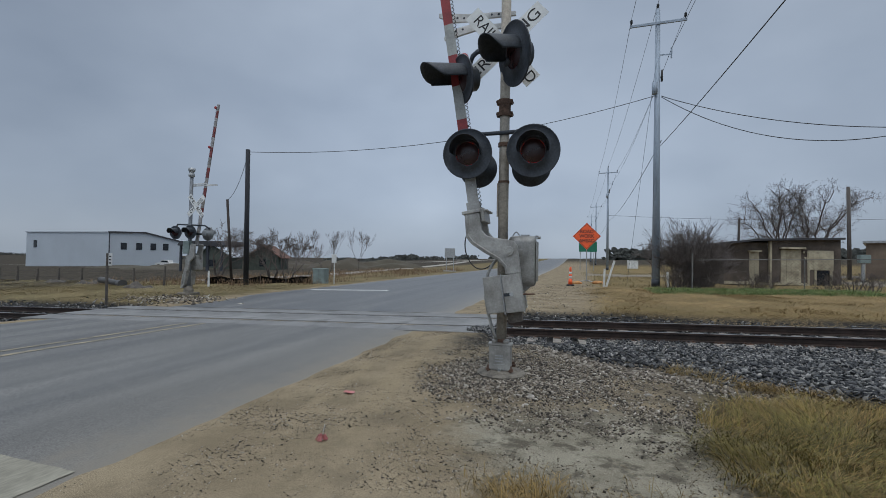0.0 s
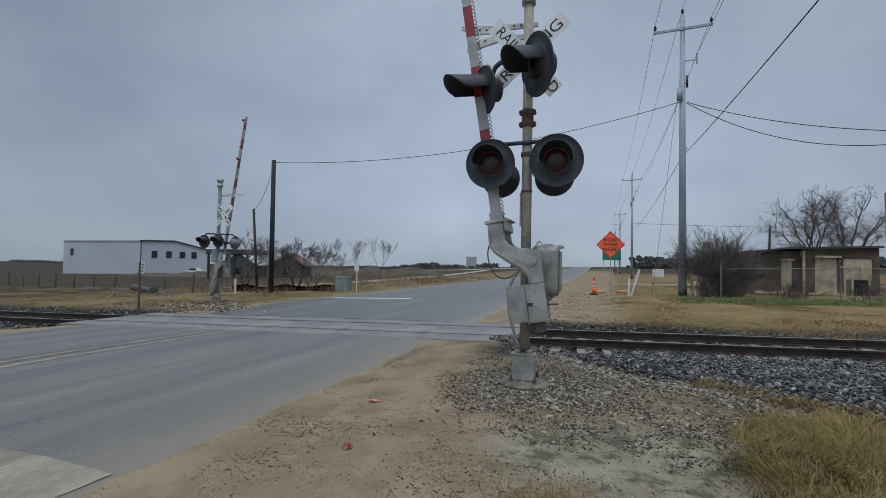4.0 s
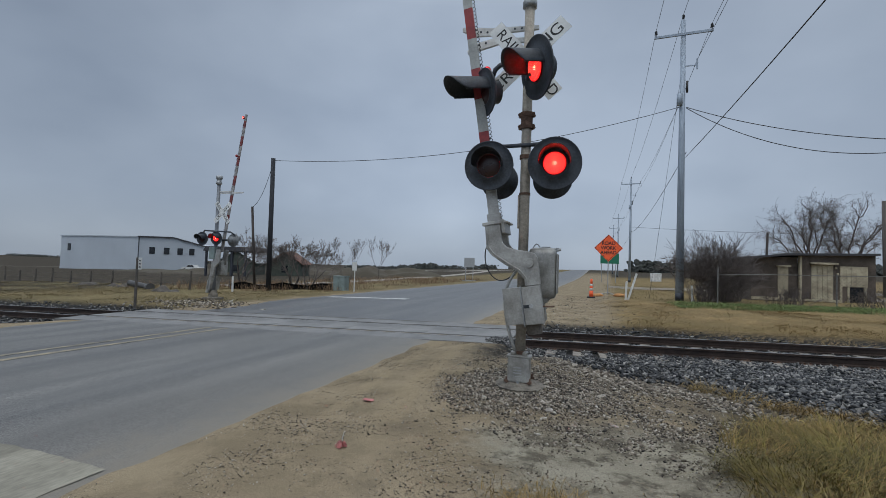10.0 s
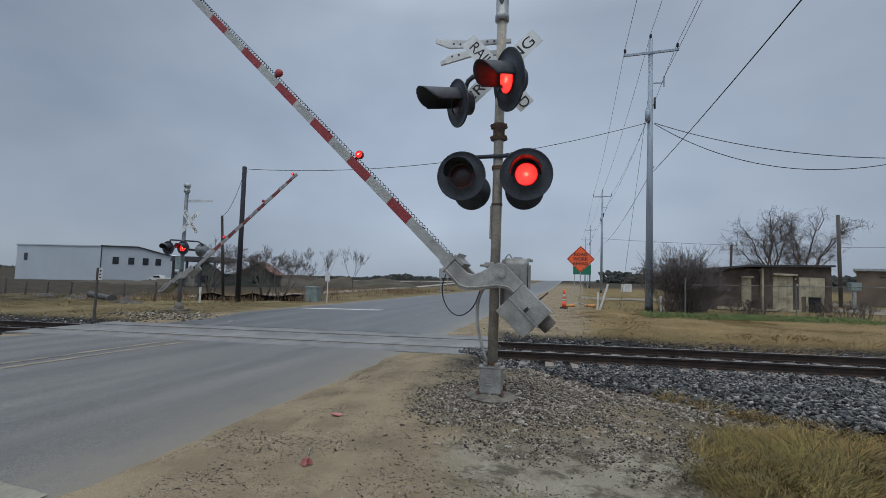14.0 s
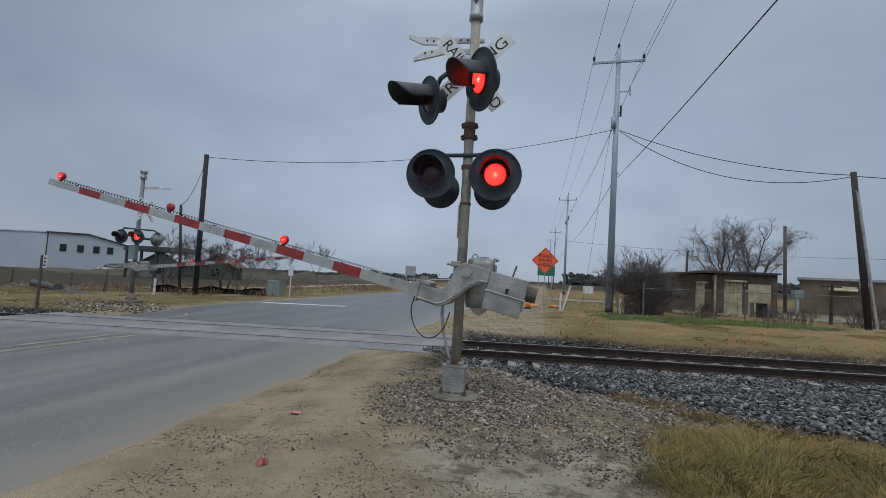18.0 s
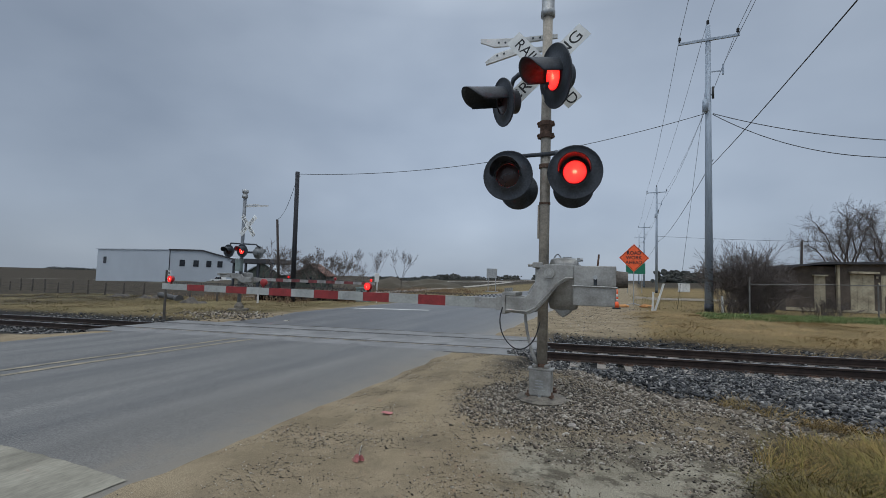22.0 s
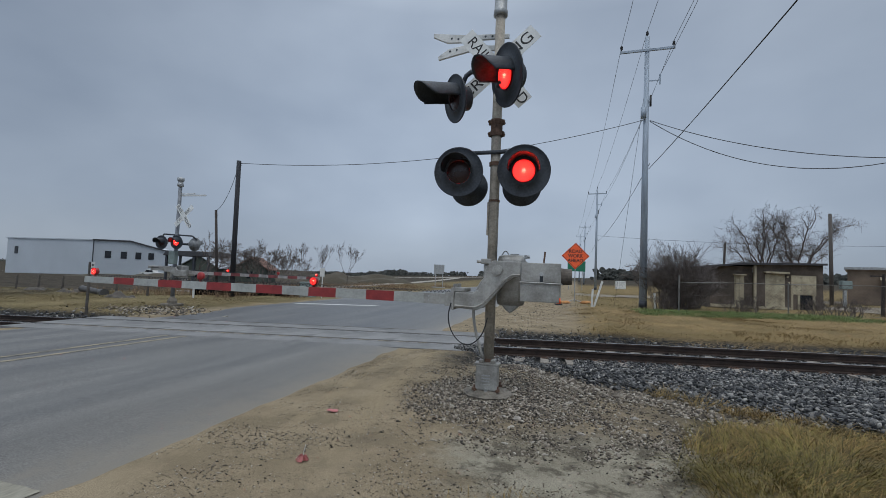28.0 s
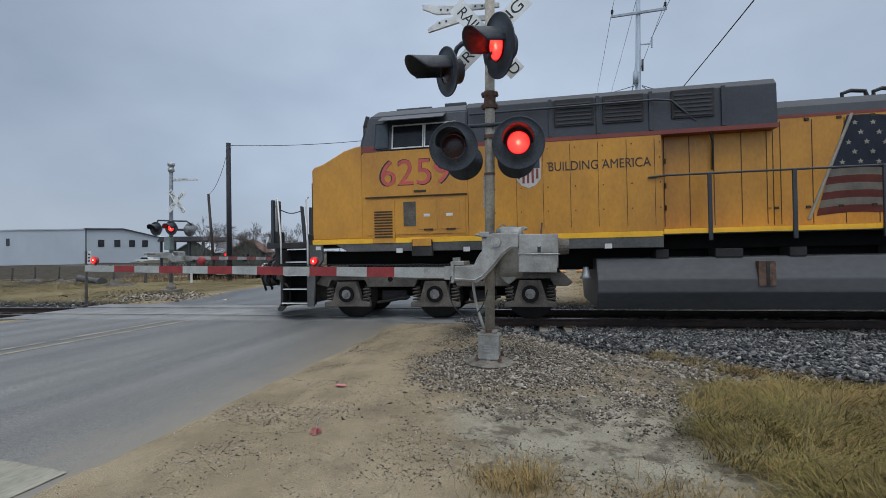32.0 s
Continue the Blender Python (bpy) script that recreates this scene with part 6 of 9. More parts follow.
# ---- across the road: pale metal building, shelter, hut, verge ----
def warehouse():
    base = Vector((-140.0, 110.0, -3.2))
    s = thing("metal_building", Matrix.Translation(base), "long pale metal building with small dark windows", "warehouse")
    # long side faces the road's near end, gable end turned to the right
    W, H = 36.5, 11.2
    bm = bmesh.new()
    box(bm, -W, 0, 0.0, 0.4, -2, H - 0.35)
    side = part("wall_long", bm, M_METALWALL, s, "pale metal wall")
    bm = bmesh.new()
    box(bm, -0.14, 0.16, -0.12, 0.0, -2, H - 0.35)
    part("corner_trim", bm, M_LOCOGREY, side, "thin dark corner trim")
    G = [Vector((0, 0)), Vector((11.5, 15.8))]
    d = (G[1] - G[0])
    L = d.length
    turn = math.degrees(math.atan2(d.y, d.x))
    m = pose(0, 0, 0, 0, 0, turn)
    bm = bmesh.new()
    prism(bm, [(0, -2), (L, -2), (L, H - 2.7), (L * 0.48, H - 0.1), (0, H - 0.35)], 0.0, 0.4, "y")
    end = part("wall_gable", bm, M_METALWALL, s, "pale metal gable wall", m=m)
    for f in (0.19, 0.40, 0.60, 0.78):
        bm = bmesh.new()
        box(bm, L * f - 0.8, L * f + 0.8, -0.12, 0.05, H - 5.6, H - 3.4)
        part("window", bm, M_WINDOW, end, "dark window")
    bm = bmesh.new()
    box(bm, -W + 3.6, -W + 5.0, -0.15, 0.05, H - 5.3, H - 2.9)
    part("window", bm, M_WINDOW, side, "dark window")
    bm = bmesh.new()
    prism(bm, [(-0.4, H - 0.38), (L * 0.48, H - 0.12), (L + 0.4, H - 2.75), (L + 0.4, H - 2.35), (L * 0.48, H + 0.3), (-0.4, H + 0.05)], -0.5, 0.6, "y")
    part("eaves", bm, M_DARKROOF, s, "dark eaves strip", m=m)
    bm = bmesh.new()
    box(bm, -W - 0.3, 0, -0.3, 0.6, H - 0.34, H - 0.02)
    part("gutter", bm, M_METALWALL, s, "pale gutter")
    bm = bmesh.new()
    vs = [bm.verts.new(p) for p in ((-W, 0.3, H - 0.4), (0, 0.3, H - 0.4), (11.5, 15.8, H - 2.9), (11.5, 40, H - 2.9), (-W, 40, H - 2.9))]
    bm.faces.new(vs)
    bmesh.ops.solidify(bm, geom=bm.faces[:], thickness=0.3)
    part("roof", bm, M_METALWALL, s, "low pitched metal roof")


warehouse()


def shelter():
    x, y = -54.6, 60.0
    z = land(x, y)
    s = thing("open_shelter", Matrix.Translation((x, y, z)), "dark flat-roofed open shelter on posts", "shelter")
    bm = bmesh.new()
    prism(bm, [(-4.2, 4.0), (-3.7, 4.6), (3.7, 4.6), (4.2, 4.0), (4.2, 3.85), (-4.2, 3.85)], -3, 3, "y", 0.05)
    part("roof", bm, M_DARKROOF, s, "dark canopy roof")
    for q in (-3.8, -1.3, 1.3, 3.8):
        bm = bmesh.new()
        box(bm, q - 0.14, q + 0.14, -2.8, -2.52, -0.3, 3.9)
        part("post", bm, M_LOCOGREY, s, "dark post")
    for q in (-3.8, 3.8):
        bm = bmesh.new()
        box(bm, q - 0.14, q + 0.14, 2.5, 2.78, -0.3, 3.9)
        part("post", bm, M_LOCOGREY, s, "dark post")


M_GREENHUT = mat("green_wood_siding", (0.07, 0.082, 0.066), 0.85, var=0.2, scale=1, fine=20, bump=0.1)
M_REDROOF = mat("rusty_roof", (0.17, 0.085, 0.06), 0.8, var=0.25, scale=1, fine=20, bump=0.1)


def hut(x, y, w, h, d, label, roof_m):
    z = land(x, y)
    s = thing("wooden_hut", Matrix.Translation((x, y, z)) @ pose(0, 0, 0, 0, 0, 20), label, "hut")
    bm = bmesh.new()
    prism(bm, [(-w / 2, -0.4), (w / 2, -0.4), (w / 2, h * 0.55), (0, h), (-w / 2, h * 0.55)], 0, d, "y")
    wl = part("wall", bm, M_GREENHUT, s, "dull green walls")
    for sx in (-1, 1):
        bm = bmesh.new()
        a, b = Vector((0, h + 0.12)), Vector((sx * (w / 2 + 0.5), h * 0.55 - 0.15))
        prism(bm, [(a.x, a.y), (b.x, b.y), (b.x, b.y - 0.15), (a.x, a.y - 0.15)], -0.5, d + 0.5, "y")
        part("roof", bm, roof_m, s, "pitched roof slope")
    bm = bmesh.new()
    box(bm, -0.6, 0.5, -0.05, 0.02, 0.6, 1.8)
    part("window", bm, M_WINDOW, wl, "dark window")


shelter()
hut(-51.6, 68.0, 5.4, 4.2, 6, "dull green hut with a rusty gabled roof", M_REDROOF)
hut(-64.0, 70.0, 6.5, 4.6, 6, "dull green hut with a pale gabled roof", M_METALWALL)


def pickup():
    x, y = -101.0, 95.0
    z = land(x, y)
    c = thing("pickup_truck", Matrix.Translation((x, y, z)) @ pose(0, 0, 0, 0, 0, 12), "white pickup truck parked far off in the field", "pickup truck")
    bm = bmesh.new()
    prism(bm, [(-2.7, 0.5), (-2.7, 1.05), (-1.5, 1.15), (-0.9, 1.75), (0.7, 1.75), (0.95, 1.15), (2.7, 1.1), (2.7, 0.5)], -0.95, 0.95, "y", 0.06)
    part("body", bm, M_WHITE, c, "white body")
    bm = bmesh.new()
    prism(bm, [(-1.3, 1.2), (-0.85, 1.66), (0.6, 1.66), (0.8, 1.2)], -0.97, -0.955, "y")
    part("side_window", bm, M_WINDOW, c, "dark side window")
    for q in (-1.75, 1.7):
        for yy in (-0.9, 0.9):
            bm = bmesh.new()
            tube(bm, (q, yy - 0.12, 0.4), (q, yy + 0.12, 0.4), 0.4, seg=16)
            part("wheel", bm, M_INK, c, "black wheel")


pickup()


def lump(name, x, y, w, d, h, material, label, seed):
    """A low heap of soil or rubble."""
    bm = bmesh.new()
    n = 22
    rows = []
    for j in range(n + 1):
        row = []
        for i in range(n + 1):
            u, v = i / n * 2 - 1, j / n * 2 - 1
            f = max(0.0, 1 - (u * u + v * v)) ** 0.7
            px, py = x + u * w / 2, y + v * d / 2
            zz = land(px, py) - 0.25 + (h + 0.25) * f * (0.75 + 0.5 * noise.noise(Vector((px * 4 / w, py * 4 / d, seed))))
            row.append(bm.verts.new((px, py, zz)))
        rows.append(row)
    for a, b in zip(rows, rows[1:]):
        for i in range(n):
            bm.faces.new((a[i], a[i + 1], b[i + 1], b[i]))
    tagged(finish(bm, name, material, None, "", True), label, "soil heap", "soil heaps in the field")


lump("earth_mound", -74.0, 70.0, 24, 10, 1.2, M_FIELD, "long brown heap of soil in the field", 3)
lump("earth_mound", -98.0, 84.0, 40, 10, 0.7, M_FIELD, "long brown heap of soil in the field", 5)
lump("earth_mound", -46.0, 84.0, 15, 8, 2.0, M_FIELD, "brown heap of soil in the field", 7)
lump("earth_mound", -38.0, 88.0, 20, 8, 1.9, M_FIELD, "brown heap of soil in the field", 9)
lump("earth_mound", -58.0, 88.0, 22, 8, 1.5, M_FIELD, "brown heap of soil in the field", 12)


def strip(name, pts, width, material, label, lift=0.03):
    bm = bmesh.new()
    rows = []
    for i, (x, y) in enumerate(pts):
        a, b = Vector(pts[max(i - 1, 0)]), Vector(pts[min(i + 1, len(pts) - 1)])
        d = (b - a).normalized()
        nrm = Vector((-d.y, d.x))
        row = []
        for s in (-1, 1):
            px, py = x + nrm.x * s * width / 2, y + nrm.y * s * width / 2
            row.append(bm.verts.new((px, py, land(px, py) + lift)))
        rows.append(row)
    for p, q in zip(rows, rows[1:]):
        bm.faces.new((p[0], p[1], q[1], q[0]))
    tagged(finish(bm, name, material), label, "path", kind="structure")


def dense(pts, step=1.5):
    out = []
    for a, b in zip(pts, pts[1:]):
        n = max(1, int((Vector(b) - Vector(a)).length / step))
        out += [tuple(Vector(a).lerp(Vector(b), k / n)) for k in range(n)]
    return out + [pts[-1]]


strip("gravel_path_1", dense([(-27.5, 28.5), (-25.6, 33), (-25.3, 40), (-26.5, 52), (-29, 70), (-34, 110), (-45, 200)]), 3.2, M_CALICHE, "pale crushed limestone path beside the road", 0.05)
strip("gravel_path_2", dense([(-110, 205), (-80, 190), (-58, 180), (-40, 260)], 6), 8.0, M_CALICHE, "pale crushed limestone strip far off", 0.1)


strip("gravel_path_3", dense([(-340, 150), (-250, 158), (-160, 165)], 8), 5.0, M_CALICHE, "pale crushed limestone strip far off", 0.1)


strip("gravel_path_4", dense([(1.4, 50), (12, 49.5), (24, 49), (45, 48)], 1.5), 7.0, M_DRIVE, "pale dirt driveway across the verge", 0.05)
strip("gravel_path_5", dense([(16.3, 34.5), (22, 35.5), (34, 38)], 1.5), 8.0, M_DRIVE, "pale dirt yard between the buildings", 0.05)


def silt_fence():
    """A low run of black fabric on stakes at the foot of the field."""
    f = thing("silt_fence", Matrix.Translation((0, 0, 0)), "low sagging black fabric fence on wooden stakes", "silt fence")
    pts = [Vector((-23.2 + 0.8 * k, 24.9 + 0.30 * k + 0.1 * math.sin(k * 2.1), 0)) for k in range(9)]
    bm = bmesh.new()
    rows = []
    for k, p in enumerate(pts):
        z = land(p.x, p.y)
        h = 0.42 + 0.12 * math.sin(k * 1.9)
        rows.append([bm.verts.new((p.x, p.y + 0.04 * math.sin(q * 2 + k), z - 0.03 + h * q / 3)) for q in range(4)])
    for a, b in zip(rows, rows[1:]):
        for q in range(3):
            bm.faces.new((a[q], b[q], b[q + 1], a[q + 1]))
    bmesh.ops.solidify(bm, geom=bm.faces[:], thickness=0.01)
    part("fabric", bm, M_RUBBER, f, "dull black woven fabric", True)
    for k, p in enumerate(pts[::2]):
        bm = bmesh.new()
        z = land(p.x, p.y)
        box(bm, p.x - 0.025, p.x + 0.025, p.y - 0.06, p.y - 0.02, z - 0.05, z + 0.62, 0.004)
        part("stake", bm, M_TIE, f, "weathered stake")


silt_fence()


def verge_bits():
    # milepost by the line
    x, y = -16.5, 12.95
    s = thing("milepost", Matrix.Translation((x, y, land(x, y) - 0.05)), "thin dark marker post with a small white plate", "marker post")
    bm = bmesh.new()
    box(bm, -0.04, 0.04, -0.03, 0.03, 0, 2.0, 0.008)
    part("post", bm, M_TIE, s, "weathered post")
    bm = bmesh.new()
    box(bm, 0.07, 0.24, -0.02, 0.0, 1.55, 2.0, 0.004)
    part("plate", bm, M_WHITE, s, "small white plate with bars")
    for zz in (1.62, 1.74, 1.86):
        bm = bmesh.new()
        box(bm, 0.11, 0.2, -0.026, -0.02, zz, zz + 0.05)
        part("bar", bm, M_INK, s)
    # cabinet
    x, y = -16.0, 27.0
    s = thing("utility_cabinet", Matrix.Translation((x, y, land(x, y) - 0.03)), "grey-green utility cabinet on the verge", "utility cabinet")
    bm = bmesh.new()
    box(bm, -0.42, 0.42, -0.3, 0.3, 0, 0.95, 0.02)
    b = part("body", bm, M_UTILBOX, s)
    bm = bmesh.new()
    box(bm, -0.45, 0.45, -0.33, 0.33, 0.95, 1.02, 0.01)
    part("lid", bm, M_UTILBOX, s)
    bm = bmesh.new()
    box(bm, -0.004, 0.004, -0.306, -0.3, 0.05, 0.92)
    part("door_gap", bm, M_INK, b)
    # small sign on a thin post
    x, y = -14.9, 26.8
    s = thing("small_sign", Matrix.Translation((x, y, land(x, y) - 0.03)), "small white sign on a thin pale post", "sign")
    bm = bmesh.new()
    tube(bm, (0, 0, 0), (0, 0, 1.75), 0.035, seg=8)
    part("post", bm, M_WHITE, s)
    bm = bmesh.new()
    box(bm, -0.17, 0.17, -0.06, -0.04, 1.4, 1.95, 0.01)
    part("plate", bm, M_WHITE, s)
    # white post in the verge
    for px, py, h in ((-20.6, 22.3, 0.95),):
        bm = bmesh.new()
        box(bm, -0.05, 0.05, -0.04, 0.04, 0, h, 0.01)
        tagged(finish(bm, "white_post", M_WHITE, m=pose(px, py, land(px, py) - 0.03)), "short white post on the verge", "post", "short white posts")
    # old field fence
    f = thing("field_fence", Matrix.Translation((0, 0, 0)), "leaning old post-and-wire field fence", "fence")
    rnd = random.Random(6)
    pts = []
    for k in range(16):
        px, py = -24.0 - 3.0 * k, 22.4 + 0.55 * k
        z = land(px, py)
        h = rnd.uniform(0.9, 1.35)
        bm = bmesh.new()
        tube(bm, (0, 0, 0), (rnd.uniform(-0.1, 0.1), 0, h), 0.07, 0.055, 7)
        part("fence_post", bm, M_TIE, f, "weathered wooden post", m=pose(px, py, z - 0.05))
        pts.append((px, py, z))
    for hz in (0.4, 0.8):
        bm = bmesh.new()
        sweep(bm, [(a, b, c + hz) for a, b, c in pts], 0.008, 4)
        part("fence_wire", bm, M_MESHWIRE, f, "rusty wire")
    # pale culvert pipe
    x, y = -27.3, 22.0
    bm = bmesh.new()
    tube(bm, (-1.3, 0, 0.38), (0.2, 0, 0.22), 0.2, 0.16, 14)
    tube(bm, (0.15, 0, 0.22), (0.75, -0.2, 0.2), 0.16, 0.26, 14)
    tagged(finish(bm, "scrap_pipe", M_TANK, m=pose(x, y, land(x, y) - 0.06)), "pale bent scrap pipe lying in the grass", "scrap pipe")
    for k, (px, py) in enumerate(((-31.0, 23.0), (-35.5, 24.0), (-23.5, 20.2))):
        lump("scrap_mound", px, py, 2.6, 1.0, 0.35, M_TIE, "low dark heap of scrap and brush", 20 + k)
    # roadside sign seen from behind
    x, y = -16.6, 62.0
    s = thing("roadside_sign", Matrix.Translation((x, y, land(x, y) - 0.1)), "grey sign seen from behind on two posts", "road sign")
    bm = bmesh.new()
    box(bm, -0.75, 0.75, 0, 0.03, 2.0, 3.3, 0.01)
    part("panel", bm, M_GALV, s, "plain grey back")
    for q in (-0.5, 0.55):
        bm = bmesh.new()
        tube(bm, (q, 0.05, 0), (q, 0.05, 3.0), 0.05, seg=8)
        part("post", bm, M_GALV, s)
    bm = bmesh.new()
    box(bm, -0.9, 0.9, -0.3, 0.3, 0.02, 0.2)
    part("footing", bm, M_CONCRETE, s, "pale footing")


verge_bits()
bare_tree((-22.0, 30.0), 4.2, 21, "scrubby bare tree behind the dark pole", 3, 4, 0.7, (0.1, 0), 0.07, 0.05, 0.012, group="bare verge trees")
bare_tree((-28.2, 31.5), 5.4, 22, "scrubby bare tree behind the crossing signal", 3, 4, 0.75, (0, 0), 0.08, 0.05, 0.012, group="bare verge trees")
bare_tree((-19.2, 28.0), 3.6, 23, "scrubby bare sapling on the verge", 2, 4, 0.6, (0.1, 0), 0.05, 0.08, 0.010, group="bare verge trees")
bare_tree((-22.5, 39.0), 4.6, 24, "slender bare sapling beside the road", 2, 4, 0.42, (0, 0), 0.03, 0.12, 0.007, group="bare verge trees")
bare_tree((-29.5, 60.0), 6.2, 25, "slender bare tree beside the road", 1, 4, 0.42, (0, 0), 0.05, 0.12, 0.009, group="bare verge trees")
bare_tree((-26.0, 41.0), 3.8, 26, "slender bare sapling beside the road", 2, 4, 0.45, (0, 0), 0.03, 0.12, 0.007, group="bare verge trees")
bare_tree((-30.0, 44.0), 4.0, 27, "slender bare sapling beside the road", 3, 3, 0.5, (0, 0), 0.03, 0.1, 0.007, group="bare verge trees")


def far_woods():
    """Low woods along the horizon, in many small clumps."""
    rnd = random.Random(12)
    verts, faces = [], []
    def clump(c, r):
        i = len(verts)
        m = 7
        for k in range(m):
            a = 2 * math.pi * k / m
            verts.append((c[0] + math.cos(a) * r * rnd.uniform(0.6, 1.15), c[1] + rnd.uniform(-r, r) * 0.3, c[2] + math.sin(a) * r * rnd.uniform(0.5, 1.0)))
        verts.append(c)
        for k in range(m):
            faces.append((i + k, i + (k + 1) % m, i + m))
    def grove(x0, x1, y, h, n):
        for k in range(n):
            x = rnd.uniform(x0, x1)
            hh = 0.75 * h * rnd.uniform(0.45, 1.0) * (0.7 + 0.5 * noise.noise(Vector((x * 0.05, y * 0.01, 2))))
            z0 = max(land(x, y), -4) 
            for q in range(9):
                clump((x + rnd.gauss(0, h * 0.35), y + rnd.gauss(0, 2), z0 + hh * rnd.random() ** 0.8), h * rnd.uniform(0.1, 0.22))
    for x0, x1, y, h, n in ((-150, -132, 330, 8, 26), (-128, -70, 340, 5, 60), (-118, -105, 300, 6, 26), (-60, -36, 360, 8, 30), (20, 60, 240, 9, 70), (50, 160, 230, 9, 120), (-420, -300, 420, 9, 60), (-780, -500, 420, 6, 150), (-300, -150, 520, 8, 90)):
        grove(x0, x1, y, h, n)
    ob = mesh_object("far_woods", verts, faces, M_EVERGREEN, smooth=False)
    tagged(ob, "low dark woods along the horizon", "woods", kind="stuff")


far_woods()
for k, (x, y, h) in enumerate(((9.6, 60, 4.6), (12.5, 64, 6.0))):
    bare_tree((x, y), h, 40 + k, "small bare tree behind the scrub", 2, 4, 0.6, (0, 0), 0.08, 0.06, 0.014, group="bare trees by the fence")
# ---- the locomotive ----

# cab glass with a pale blue base that paints in the reflected sky
M_SCREENGLASS = mat("sky_tinted_glass", (0.10, 0.13, 0.15), 0.1, var=0.1, bump=0.0, spec=0.8)
M_PLOUGH = mat("dusty_plough_steel", (0.13, 0.12, 0.108), 0.75, var=0.3, scale=2.5, fine=30, bump=0.1, color2=(0.05, 0.046, 0.042))
# near black: the shade under the engine as colour, also plain black fittings
M_PITCH = mat("black_steel_and_shade", (0.008, 0.008, 0.008), 0.9, var=0.2, bump=0.0, spec=0.2)
M_SILLGREY = mat("dusty_sill_grey", (0.085, 0.083, 0.08), 0.6, var=0.2, scale=1.5, fine=25, bump=0.03)
M_CAPSTEEL = mat("scuffed_cap_steel", (0.22, 0.21, 0.20), 0.5, 0.4, var=0.3, scale=9, fine=40, bump=0.1)
M_HEADLAMP = glow("lit_headlamp", (1.0, 0.86, 0.62), 1.6)
M_SHIELDWHITE = mat("clean_shield_white", (0.5, 0.48, 0.45), 0.5, var=0.1, bump=0.0)
M_WINGBLUE = mat("faded_wing_blue", (0.045, 0.06, 0.15), 0.5, var=0.12, scale=2, fine=30, bump=0.0)
M_REFLEX = mat("bright_yellow_reflective", (0.85, 0.46, 0.025), 0.4, var=0.08, scale=1.5, fine=30, bump=0.0)
M_NUMERAL = mat("faded_red_numeral", (0.50, 0.085, 0.07), 0.5, var=0.12, scale=2, fine=30, bump=0.0)


def locomotive():
    FRONT = -0.48
    slant = lambda y: FRONT + max(0.0, abs(y) - 0.40) * 0.457  # the nose front at y
    eng = thing("locomotive", track_pose(-5.62), "yellow and grey diesel freight locomotive rolling along the track", "locomotive")
    S = -1.53  # near side

    def bx(name, a, b, y0, y1, z0, z1, mt, bevel=0.01, label="", par=None):
        bm = bmesh.new()
        box(bm, a, b, y0, y1, z0, z1, bevel)
        return part(name, bm, mt, par if par is not None else eng, label)

    def plate(name, outline, mt, par, y=S, t=0.008, label=""):
        bm = bmesh.new()
        prism(bm, outline, y - t, y + 0.004, "y")
        return part(name, bm, mt, par, label)

    def seam(par, a, b, z0, z1, y=S):
        bm = bmesh.new()
        box(bm, a, b, y - 0.005, y + 0.004, z0, z1)
        return part("seam", bm, M_SEAM, par)

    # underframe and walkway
    # underframe, floor and inner sill are blackened to stand for deep shade
    bx("underframe", 0.0, 21.6, -0.85, 0.85, 1.05, 1.56, M_PITCH, 0.02, "underframe with shade put into its black colour")
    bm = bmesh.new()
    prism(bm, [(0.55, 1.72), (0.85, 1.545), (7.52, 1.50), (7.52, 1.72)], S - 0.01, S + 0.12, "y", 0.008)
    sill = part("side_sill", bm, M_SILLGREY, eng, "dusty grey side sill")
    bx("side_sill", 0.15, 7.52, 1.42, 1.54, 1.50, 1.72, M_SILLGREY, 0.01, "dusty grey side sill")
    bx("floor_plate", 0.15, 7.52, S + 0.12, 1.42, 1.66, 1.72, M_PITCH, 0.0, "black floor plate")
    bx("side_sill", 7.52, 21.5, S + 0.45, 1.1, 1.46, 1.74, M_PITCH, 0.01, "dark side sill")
    bx("walkway", 7.5, 21.6, S - 0.02, 1.55, 1.745, 1.765, M_LOCOGREY, 0.004, "grey walkway")
    bx("yellow_stripe", 0.0, 7.52, S - 0.016, 1.546, 1.72, 1.83, M_REFLEX, 0.004, "bright yellow reflective stripe along the sill")
    bx("yellow_stripe", 7.52, 21.6, S - 0.03, 1.56, 1.765, 1.86, M_REFLEX, 0.004, "bright yellow reflective stripe along the sill")
    for u in (2.0, 3.5, 5.1, 6.4):
        bx("reflector", u, u + 0.14, S - 0.02, S, 1.50, 1.60, M_STEELWHITE, 0.0, "white square reflector", sill)
    # short nose and cab
    bm = bmesh.new()
    prism(bm, [(0.0, 1.83), (0.0, 3.43), (0.05, 3.50), (0.27, 3.56), (0.8, 3.84), (1.1, 3.92), (1.215, 3.93), (1.215, 1.83)], S + 0.012, 1.518, "y", 0.03)
    nose = part("nose", bm, M_YELLOW, eng, "sloping yellow short nose")
    # the front is a blunt wedge: a flat middle and two faces slanting back to the corners
    bm = bmesh.new()
    plan = ((0.03, S + 0.035), (FRONT, -0.40), (FRONT, 0.40), (0.03, 1.495))
    lo = [bm.verts.new((a, b, 1.83)) for a, b in plan]
    hi = [bm.verts.new((a, b, z)) for (a, b), z in zip(plan, (3.40, 3.30, 3.30, 3.40))]
    crown = [bm.verts.new((a + 0.07, b * 0.95, z)) for (a, b), z in zip(plan, (3.50, 3.42, 3.42, 3.50))]
    for p, q in ((lo, hi), (hi, crown)):
        for k in range(3):
            bm.faces.new((p[k], p[k + 1], q[k + 1], q[k]))
    bm.faces.new(crown)
    bmesh.ops.recalc_face_normals(bm, faces=bm.faces[:])
